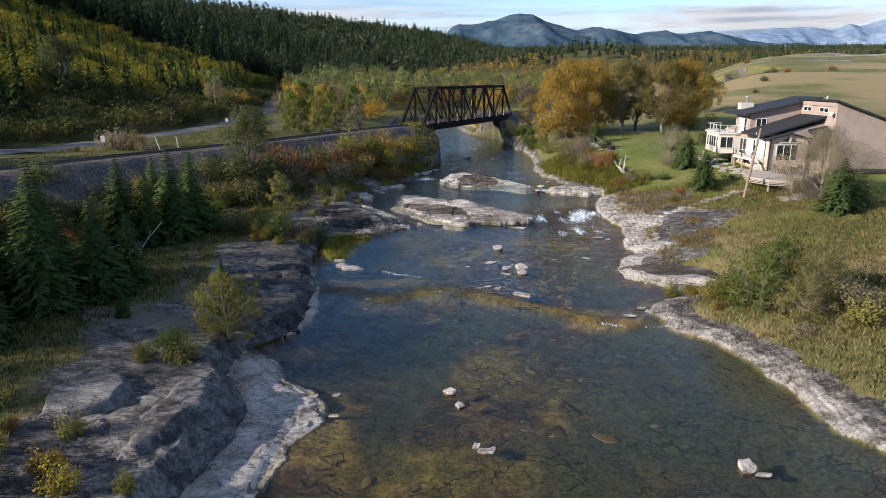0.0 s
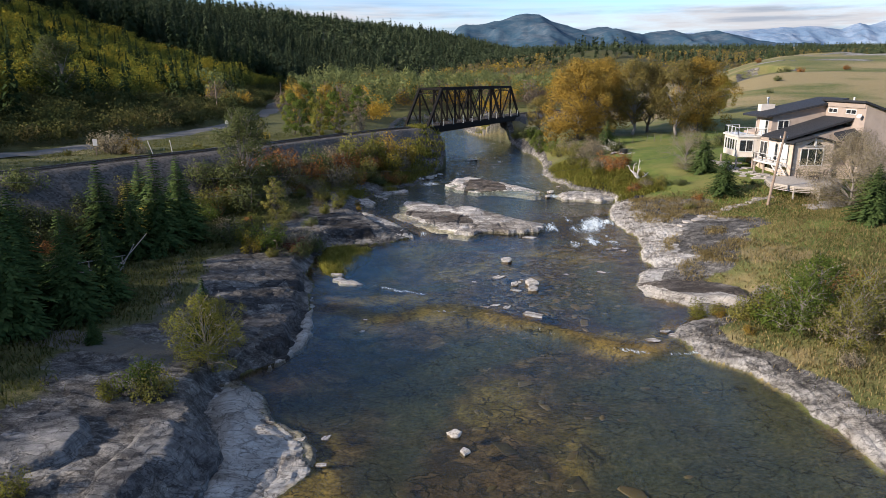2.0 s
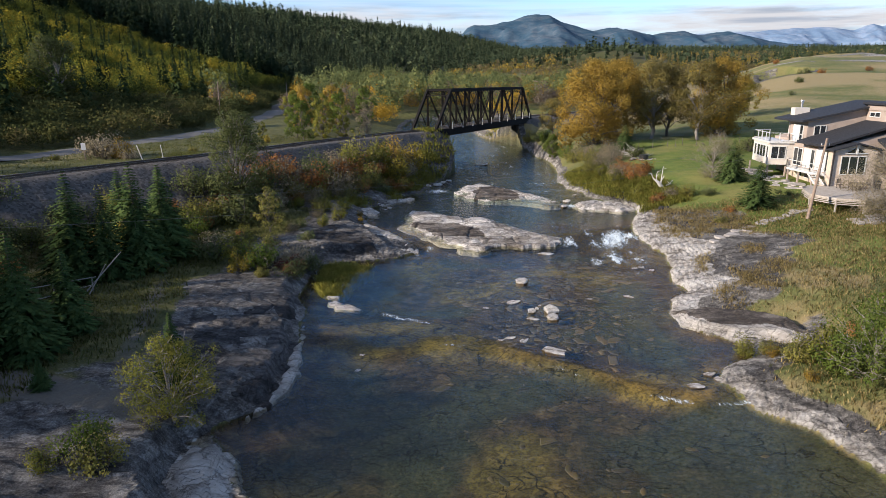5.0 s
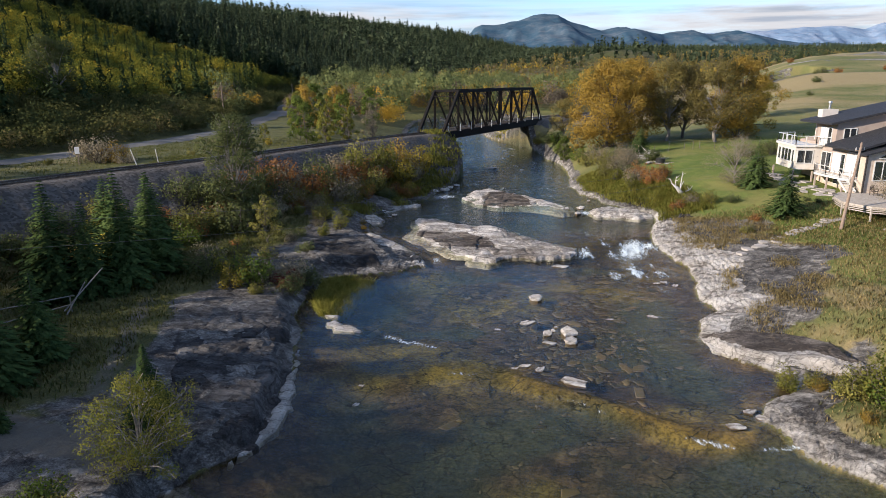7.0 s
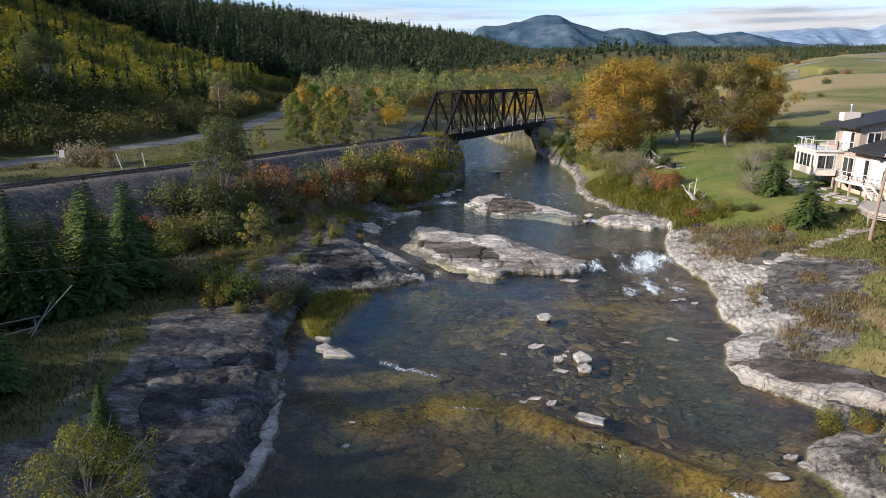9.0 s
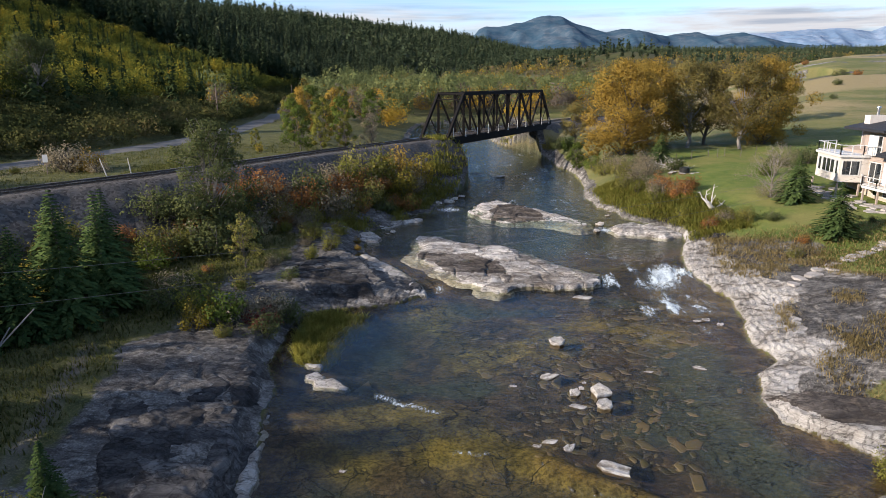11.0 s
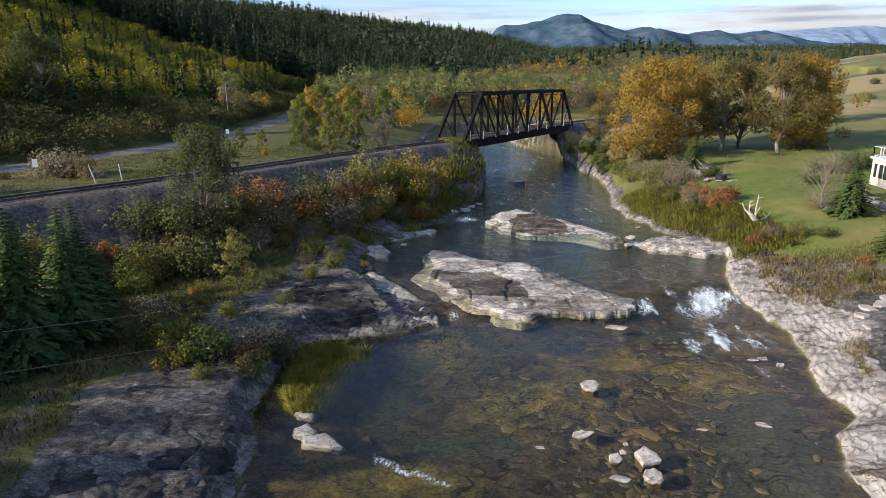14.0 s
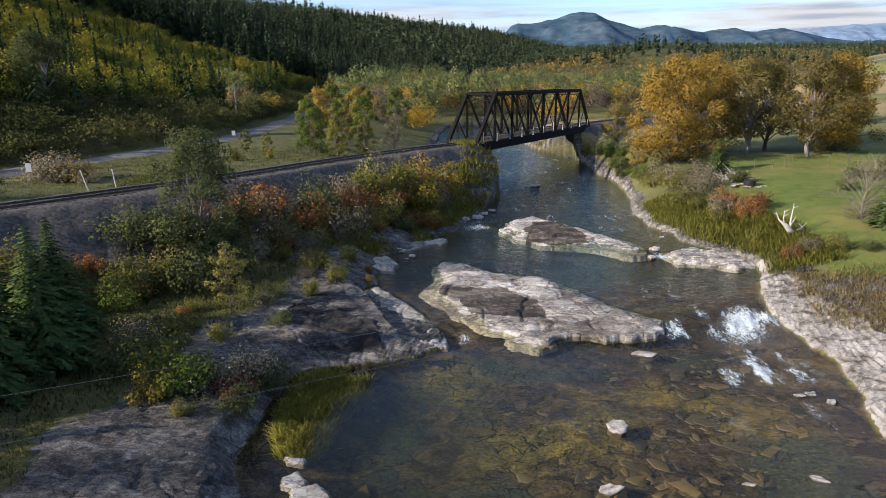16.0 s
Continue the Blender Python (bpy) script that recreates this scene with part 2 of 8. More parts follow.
def strata_rock(name, dark, mid, pale, pale_amount=0.5):
    """Bedded shale or limestone: patches, broken blocks, thin layers, cracks and a bleached bloom."""
    k = Mat(name)
    p = k.coords()
    big = k.noise(1.0, 4, 0.6, k.scaled(p, (0.22, 0.42, 0.42)), 0.5)
    med = k.noise(1.0, 7, 0.72, k.scaled(p, (1.0, 1.9, 3.0)), 0.25)
    layers = k.noise(1.0, 5, 0.75, k.scaled(p, (0.4, 0.4, 13.0)), 0.3)
    fine = k.noise(12, 5, 0.8)
    block, joint = fractured(k, p, (0.6, 1.3, 0.8), 0.7)
    chip, _ = fractured(k, p, (4.5, 7.5, 3.0), 0.2)
    crack = crack_lines(k, p)
    mixd = k.math("ADD", k.math("MULTIPLY", big, 0.47), k.math("ADD", k.math("MULTIPLY", med, 0.25), k.math("MULTIPLY", fine, 0.20)))
    mixd = k.math("ADD", mixd, k.math("ADD", k.math("MULTIPLY", block, 0.07), k.math("MULTIPLY", chip, 0.04)))
    a = 0.585 - 0.14 * pale_amount
    c = k.ramp(mixd, (a - 0.10, dark), (a - 0.035, mid), (a + 0.03, tuple(0.5 * (u + v) for u, v in zip(mid, pale))), (a + 0.085, pale))
    c = k.mix(k.ramp(layers, (0.36, 0.55), (0.52, 0.0)), c, dark)
    c = k.mix(k.math("MULTIPLY", crack, 0.8), c, tuple(v * 0.35 for v in dark))
    c = k.mix(k.math("MULTIPLY", k.math("MULTIPLY", joint, k.ramp(med, (0.42, 0.0), (0.56, 1.0))), 0.7), c, tuple(v * 0.5 for v in dark))
    c = k.mix(k.ramp(fine, (0.52, 0.0), (0.68, 0.5)), c, tuple(v * 0.5 for v in mid))
    h = k.math("ADD", k.math("MULTIPLY", med, 0.7), k.math("ADD", k.math("MULTIPLY", fine, 0.40), k.math("MULTIPLY", crack, -0.35)))
    h = k.math("ADD", h, k.math("ADD", k.math("MULTIPLY", block, 0.20), k.math("MULTIPLY", chip, 0.07)))
    k.bump(k.math("ADD", h, k.math("MULTIPLY", layers, 0.35)), 0.9, 0.15)
    return k.set(c, 0.9, 0, 0.2)


M_DARK_ROCK = strata_rock("dark_shale", (0.018, 0.017, 0.017), (0.056, 0.053, 0.052), (0.17, 0.162, 0.155), 0.2)
M_PALE_ROCK = strata_rock("pale_limestone", (0.12, 0.105, 0.092), (0.30, 0.278, 0.25), (0.46, 0.438, 0.405), 0.72)
M_MIXED_ROCK = strata_rock("weathered_ledge_rock", (0.085, 0.070, 0.060), (0.22, 0.195, 0.168), (0.60, 0.57, 0.53), 0.66)
M_GREY_ROCK = strata_rock("grey_shale", (0.045, 0.044, 0.046), (0.125, 0.122, 0.12), (0.30, 0.29, 0.28), 0.35)
M_BROWN_ROCK = strata_rock("brown_shale_cap", (0.045, 0.037, 0.031), (0.115, 0.096, 0.080), (0.30, 0.27, 0.235), 0.2)
M_CONCRETE = mottled("stained_concrete", (0.13, 0.10, 0.08), (0.25, 0.20, 0.16), 0.6, 0.9, 0, 0.4)
M_STEEL = mottled("black_painted_steel", (0.004, 0.004, 0.004), (0.010, 0.008, 0.007), 1.5, 0.8, 0.0, 0.2, 0.02, 0.15)
M_RAIL = mottled("worn_rail_steel", (0.06, 0.045, 0.035), (0.16, 0.14, 0.13), 4.0, 0.35, 0.8, 0.1)
M_TIE = mottled("creosote_timber", (0.020, 0.016, 0.013), (0.055, 0.045, 0.037), 6.0, 0.85)
M_GALV = mottled("pale_painted_metal", (0.45, 0.45, 0.44), (0.65, 0.65, 0.63), 5.0, 0.5, 0.1, 0.1)
M_RED_CONCRETE = mottled("rust_stained_concrete", (0.20, 0.10, 0.065), (0.36, 0.20, 0.13), 0.8, 0.9, 0, 0.4)

# ---- the lie of the land ----
SHORE_LEFT = [(-9, -60), (-7.4, 10), (-7.0, 20.9), (-6.4, 24.6), (-5.4, 26.8), (-6.7, 29.6), (-8.6, 31.6), (-9.7, 33.4), (-11.3, 35.5),
              (-9.4, 37.7), (-9.0, 39.7), (-9.4, 43.5), (-9.9, 47.5), (-10.4, 52.0), (-11.4, 54.2), (-11.7, 58), (-11.6, 62.3), (-8.8, 63.4),
              (-5.3, 64.6), (-3.3, 66.4), (-4.3, 70.4), (-6.6, 73.4), (-9.3, 76.2), (-9.9, 79.2), (-9.4, 82), (-10.3, 84.6), (-8.4, 87.6),
              (-6.0, 90.5), (-7.6, 93.2), (-4.6, 95.2), (-2.3, 101), (-1.0, 108), (0.4, 114), (-0.5, 119), (-3.5, 127), (-8, 137), (-13, 152), (-15, 186),
              (-16, 208), (-15.5, 228), (-4, 240), (45, 252), (130, 272)]
SHORE_RIGHT = [(27, -60), (21.5, 14), (19.9, 23.7), (18.8, 25.6), (18.8, 29.5), (18.2, 32.6), (17.4, 36.0), (15.7, 38.0), (14.6, 40.5), (15.6, 42.2),
               (18.0, 43.8), (18.3, 45.2), (16.4, 47.6), (15.5, 50.4), (16.4, 53.6), (18.2, 55.6), (17.8, 58.2), (19.1, 62.2), (19.9, 66), (19.4, 69.5),
               (19.0, 73.6), (20.0, 77.5), (21.4, 81.5), (21.9, 85), (21.2, 87.6), (18.7, 89.2), (17.4, 91.5), (17.6, 94.4), (15.9, 97.2), (15.7, 105),
               (17.0, 113), (17.5, 120), (17.4, 127), (15.7, 133), (15.9, 141), (14.3, 154), (11.2, 160), (7.8, 171), (5.4, 182), (4.8, 192), (9, 208), (24, 222), (70, 236), (135, 254)]
RIVER = SHORE_LEFT + SHORE_RIGHT[::-1]
# the foot of the rock shelf where a low pale slab lies between it and the water
SHELF_FOOT = [(-11.0, -10), (-10.2, 15), (-9.7, 22.0), (-9.6, 25.0), (-10.1, 29.2), (-11.4, 31.5), (-11.8, 34.6), (-10.6, 36.6)]
RAIL_LINE = [(-86, 0), (-60, 34), (-42.8, 60.9), (-36.4, 71.6), (-31.4, 78.9), (-25.4, 87.8), (-17.0, 103.0), (-8.4, 116.0), (-5.3, 120.1)]
RAIL_BEYOND = [(15.5, 159.1), (31, 179), (62, 206), (120, 240)]
ROAD = [(-94, 30), (-76, 68), (-64, 90), (-57, 108), (-52.5, 128), (-51.5, 155), (-57, 205), (-68, 265), (-66, 330)]
REED_BED = [(-10.0, 55.0), (-8.6, 54.6), (-8.2, 56.1), (-8.2, 58.2), (-7.1, 60.4), (-7.2, 61.9), (-9.8, 62.0), (-10.7, 60.6), (-10.6, 58.0)]
TONGUE = [(-3.1, 66.4), (-4.2, 70.4), (-6.5, 73.6), (-9.2, 76.4), (-10.4, 75.2), (-8.8, 72.8), (-7.5, 70.2), (-6.4, 67.8), (-4.9, 65.8)]
CAPPED_LEDGE = [(15.3, 51.0), (15.4, 48.6), (16.5, 47.4), (18.0, 46.3), (20.0, 46.0), (21.3, 44.5), (23.0, 45.4), (22.9, 48.8), (20.6, 50.6), (17.6, 51.4)]
RAIL_Z = 7.9

LEDGE = [(-12, 47.0), (-6.6, 46.0), (-4.8, 44.4), (-3.2, 44.1), (-1.0, 45.8), (1.2, 46.0), (3.3, 45.0), (5.3, 43.3), (7.6, 41.9), (9.6, 40.3), (11, 39.3), (13.3, 38.4), (15, 39.2), (22, 41)]
FALLS = [(-13, 75), (-7.5, 72), (-4.0, 68.6), (-1.0, 69.0), (3.0, 69), (8.0, 70.0), (11.0, 70.6), (13.5, 71.6), (16.0, 72.8), (18.8, 73.6), (23, 75)]
UPPER_LEDGE = [(-8, 97), (-4.2, 96.5), (-1, 97.0), (0.5, 95.5), (4, 91), (9, 88.0), (12.5, 86.6), (15, 86.4), (18, 87.5), (24, 90)]


def water_level(x, y):
    """The river steps down over three ledges towards the low pool at 0 m."""
    z = 0.25 * sstep(-1.3, 0.9, y - curve_at(x, LEDGE))
    z = z + 0.60 * sstep(-2.6, 1.6, y - curve_at(x, FALLS))
    z = z + 0.32 * sstep(-2.0, 1.4, y - curve_at(x, UPPER_LEDGE))
    return z + np.clip(y - 96, 0, 1e9) * 0.0075


def hill_left(x, y):
    foot_x = curve_at(y, [(-400, -190), (0, -118), (60, -90), (90, -76), (110, -66), (130, -60), (160, -58), (250, -70), (330, -66), (450, -50), (700, 0), (1000, 80), (2000, 320), (3000, 600)])
    foot_z = curve_at(y, [(0, 6.3), (300, 6.8), (450, 11), (700, 20), (1000, 32), (2000, 70), (3000, 100)])
    ridge_x = curve_at(y, [(-400, -290), (-100, -226), (0, -220), (40, -240), (100, -262), (300, -235), (560, -225), (970, -250), (1290, -195), (1600, -40), (2000, 165), (2400, 350), (3000, 600)])
    # crest out of view, y below 0, is heightened to shade the left bank
    ridge_z = curve_at(y, [(-400, 86), (-100, 85), (-66, 86), (-46, 90.5), (-25, 86), (0, 80), (40, 74), (90, 63), (300, 58), (560, 70), (970, 104), (1290, 117), (1600, 121), (2000, 98), (2400, 84), (3000, 84)])
    t = (foot_x - x) / np.maximum(foot_x - ridge_x, 40.0)
    rise = np.clip(t, 0, 1)
    return np.where(t > 0, (ridge_z - foot_z) * (rise * 0.55 + 0.45 * sstep(0, 1, rise)) + foot_z + np.clip(t - 1, 0, 2) * 6, -1e3), t


def hill_right(x, y):
    """A grassy bench with a low rocky rim behind the house."""
    v = y + 14 * fbm(x, y, 70, 3, 31) * sstep(130, 200, y) - 0.12 * (x - 100)
    rise = curve_at(v, [(112, 0), (140, 1.6), (170, 4.6), (200, 8.5), (250, 15.0), (290, 19.8), (315, 22.0), (340, 22.9), (390, 21.5), (460, 15.0), (560, 8.0), (700, 5.0)])
    rim = sstep(255, 300, v) * (1 - sstep(350, 390, v))
    return rise * sstep(0.26, 0.52, x / np.maximum(y, 60.0)) + 2.6 * rim * sstep(0.42, 0.52, x / np.maximum(y, 60.0)) * np.clip(0.1 + fbm(x, y, 22, 4, 32), 0, 1)


def relief(x, y, seed):
    """Broken rock: swells, ridges, open joints and rubble, about -1..1."""
    wx, wy = x + 0.9 * fbm(x, y, 3.0, 2, seed + 20), y + 0.9 * fbm(x, y, 3.0, 2, seed + 21)
    ridge = 0.5 - np.abs(fbm(wx * 0.7, wy * 1.5, 1.9, 3, seed + 23)) * 2
    joint = np.exp(-(fbm(wx, wy, 2.6, 2, seed + 25) / 0.06) ** 2)
    return 0.7 * fbm(wx, wy, 3.4, 3, seed + 22) + 0.40 * ridge + 0.25 * fbm(x, y, 0.55, 3, seed + 24) - 0.55 * joint


def ground_height(x, y):
    """Terrain height and the weights that choose its cover."""
    x, y = np.asarray(x, float), np.asarray(y, float)
    near = (y < 290) & (x > -150) & (x < 190)
    d = np.full(x.shape, 60.0)
    wob = 0.35 * fbm(x[near], y[near], 2.2, 3, 5)
    d[near] = to_line(x[near], y[near], RIVER, True) + wob
    d = np.where(near, d, 60.0)
    w = water_level(x, y)
    mid = curve_at(y, [(a[1], a[0]) for a in sorted(((0.5 * (p + 6), q) for p, q in SHORE_RIGHT), key=lambda a: a[1])])
    left = x < mid
    dl = np.clip(d, 0, None)
    # left bank: a low rock shelf, then meadow
    shelf_d = np.where(left & (y < 36.2), np.clip(curve_at(y, [(b, a) for a, b in SHELF_FOOT]) - x + 0.5 * fbm(x, y, 2.5, 3, 6), 0, None), dl)
    steep = curve_at(y, [(30, 1.2), (38, 1.6), (56, 1.7), (62, 2.2), (75, 3.4), (95, 4.0)])
    high = curve_at(y, [(0, 1.5), (30, 1.3), (40, 0.85), (55, 0.8), (62, 0.9), (75, 0.9), (95, 0.8), (110, 2.0)])
    zl = high * sstep(0.05, 1.0, shelf_d / steep) + 1.3 * (1 - np.exp(-shelf_d / 14)) + w + np.where(shelf_d <= 0, 0.10 * sstep(0, 1.0, dl), 0.1)
    # right bank: pale rock flat, then lawn
    reach = curve_at(y, [(20, 11), (50, 14), (72, 13), (84, 5.5), (100, 6), (120, 3.6), (135, 2.4), (170, 2.4), (200, 6)])
    top = curve_at(y, [(20, 3.3), (60, 3.6), (85, 3.2), (105, 3.6), (140, 4.2)])
    zr = top * (1 - np.exp(-dl / reach)) + w + (0.20 + 0.12 * fbm(x, y, 4, 2, 24)) * sstep(0, 0.35, dl)
    zr = zr + hill_right(x, y)
    z = np.where(left, zl, zr)
    # meadow between railway and road, and the far valley floor
    rl = to_line(x, y, RAIL_LINE)
    behind = (x < curve_at(y, [(b, a) for a, b in RAIL_LINE] + [(150, -12), (180, -16), (210, -10), (240, 10)])) & (y < 235)
    z = np.where(behind, np.where(y > 124, np.minimum(5.9, w + 0.35 + 0.22 * dl), 5.9) + 0.5 * fbm(x, y, 14, 2, 8) * sstep(2, 8, dl), z)
    far = sstep(225, 300, y)
    zfar = 4.5 + np.clip(y - 225, 0, None) * 0.0105 + np.clip(y - 450, 0, None) * 0.045 + 22 * np.exp(-((x - 205) / 75) ** 2 - ((y - 880) / 90) ** 2) + 1.2 * fbm(x, y, 60, 2, 9)
    z = np.where(left | (y > 225), z * (1 - far) + far * zfar, z)
    z = np.where(~left & (y > 225), np.maximum(zfar, 4.0 + hill_right(x, y)), z)
    # railway bank on both sides of the river
    for line in (RAIL_LINE, RAIL_BEYOND):
        q = to_line(x, y, line) if line is RAIL_BEYOND else rl
        bank = RAIL_Z - 0.30 - np.clip(q - 2.5, 0, None) / 1.38 + 0.18 * fbm(x, y, 1.4, 3, 11) * sstep(2.6, 4, q)
        cut = d > -0.5
        z = np.where(cut, np.maximum(z, bank), z)
    hl, t = hill_left(x, y)
    z = np.where(hl > z, hl + fbm(x, y, 45, 3, 12) * 4 * sstep(0.02, 0.2, t), z)
    # river bed
    depth = 0.10 + 0.55 * sstep(0, 5, -d) + 0.22 * fbm(x, y, 5.0, 3, 13) + 0.06 * fbm(x, y, 0.9, 2, 14)
    pool = np.exp(-(((x + 3) / 5.0) ** 2 + ((y - 58) / 6.5) ** 2)) + 0.8 * np.exp(-(((x + 2) / 6) ** 2 + ((y - 36) / 7) ** 2))
    depth = np.clip(depth + 0.65 * pool - 0.25 * sstep(3, 9, x) * sstep(43, 47, y) * (1 - sstep(58, 66, y)), 0.07, 2)
    depth = depth * (1 - 0.75 * np.exp(-((y - curve_at(x, LEDGE) - 0.9) / 0.9) ** 2) * sstep(2, 5, x))
    depth = depth + 0.55 * sstep(74, 80, y) * sstep(0.5, 3, -d) * (1 - 0.7 * sstep(9, 12, x) * (1 - sstep(86, 92, y)))
    bed = w - depth
    plates = np.floor((bed + 0.05 * fbm(x, y, 1.6, 2, 15)) / 0.09) * 0.09
    bed = 0.45 * bed + 0.55 * plates
    z = np.where(d < 0, bed, z)
    on_tongue = to_line(x, y, TONGUE, True) < 0.5
    z = np.where(on_tongue & (d > -0.3), np.minimum(z, 0.55 + 0.2 * np.clip(d, 0, 2)), z)
    out = to_line(x, y, CAPPED_LEDGE, True)
    z = np.where((out < 8) & (d > -0.3) & ~left, np.minimum(z, 0.42 + 0.42 * np.clip(out, 0, None)), z)
    # terraced bedding of the rock banks
    rocky = np.where(left, sstep(0.0, 0.15, d) * (1 - sstep(5.5, 10, shelf_d + 3.2 * fbm(x, y, 7, 3, 16))),
                     sstep(0.0, 0.15, d) * (1 - sstep(0.5, 1.0, d / curve_at(y, [(15, 4.5), (33, 4.2), (40, 3.2), (46, 9), (60, 13), (74, 10), (80, 3.6), (90, 2.2), (120, 1.6)]) + 0.5 * fbm(x, y, 5, 3, 17))))
    rocky = np.where((y > 112) | behind, rocky * (d < 1.5), rocky)
    tz = z + np.where(left, 0.20, 0.15) * relief(x, y, 18) + np.where(left, 0.0, 0.14) * fbm(x, y, 6.0, 2, 33)
    step = np.where(left, 0.10, 0.12)
    f = tz / step - np.floor(tz / step)
    tz = step * (np.floor(tz / step) + np.where(left, sstep(0.6, 1.0, f), sstep(0.78, 1.0, f))) + np.where(left, 0.06, 0.03) * fbm(x, y, 0.7, 3, 20)
    z = np.where((d > 0) & near, z * (1 - rocky) + rocky * tz, z)
    z = z + np.where(d > 0, (1 - rocky) * 0.10 * fbm(x, y, 1.5, 3, 19) * (y < 250), 0)
    # cover
    cover = {"rock": rocky, "d": d, "left": left, "rail": rl, "behind": behind, "hill": t, "shelf": shelf_d}
    return z, cover


def height_at(x, y):
    z, _ = ground_height(np.array([x], float), np.array([y], float))
    return float(z[0])


def heights(pts):
    a = np.asarray(pts, float)
    return ground_height(a[:, 0], a[:, 1])[0]


def spaced(*runs):
    """Grid lines from runs of (end, step)."""
    v = [runs[0]]
    for end, step in runs[1:]:
        n = max(1, round((end - v[-1]) / step))
        v += list(np.linspace(v[-1], end, n + 1)[1:])
    return np.array(v)


# golden algae shoals and dark channels on the bed: x, y, half-length across, half-length along
ALGAE = [(-2.6, 62.4, 2.6, 2.4), (1.6, 57.2, 3.6, 2.0), (-4.2, 49.2, 3.0, 1.8), (-0.6, 46.8, 4.0, 2.2), (-6.2, 46.0, 2.0, 1.6), (5.5, 58.2, 2.6, 1.6), (3.8, 34.4, 1.8, 2.0), (7.6, 30.6, 2.4, 2.0), (9.4, 27.4, 2.6, 2.2), (1.6, 33.0, 0.9, 0.9), (13.4, 59.5, 2.0, 3.0), (9.0, 62.0, 3.0, 1.4), (11.5, 41.0, 3.0, 1.2), (-3.4, 24.4, 4.0, 1.8), (3.5, 23.6, 4.5, 1.5), (-5.6, 28.2, 1.0, 2.0)]
DEEPS = [(-5.1, 41.2, 2.4, 3.4), (-1.6, 36.0, 2.6, 4.4), (4.4, 40.4, 3.6, 2.2), (-1.0, 53.2, 3.4, 1.2), (-5.6, 57.4, 1.8, 3.4), (10.6, 66.6, 2.6, 1.4), (-1.8, 28.0, 1.8, 4.0), (10.2, 47.8, 3.4, 1.6), (13.6, 44.4, 2.0, 2.2), (2.0, 64.6, 4.6, 1.1), (-7.0, 33.6, 1.6, 2.6), (13.0, 32.0, 4.5, 6.5), (15.6, 26.0, 3.5, 6.0), (11.0, 29.0, 3.0, 4.0), (11.6, 34.6, 4.0, 3.6), (14.6, 35.6, 2.6, 3.0), (13.0, 28.0, 3.0, 4.0), (12.0, 51.0, 3.0, 4.0), (14.0, 55.0, 2.4, 3.0), (6.0, 24.0, 3.0, 3.0)]


def spots(x, y, table):
    wx, wy = x + 1.3 * fbm(x, y, 3.0, 3, 61), y + 1.3 * fbm(x, y, 3.0, 3, 62)
    total = 0.0
    for a, b, c, e in table:
        total = total + np.exp(-(((wx - a) / c) ** 2 + ((wy - b) / e) ** 2))
    return np.clip(total, 0, 1)


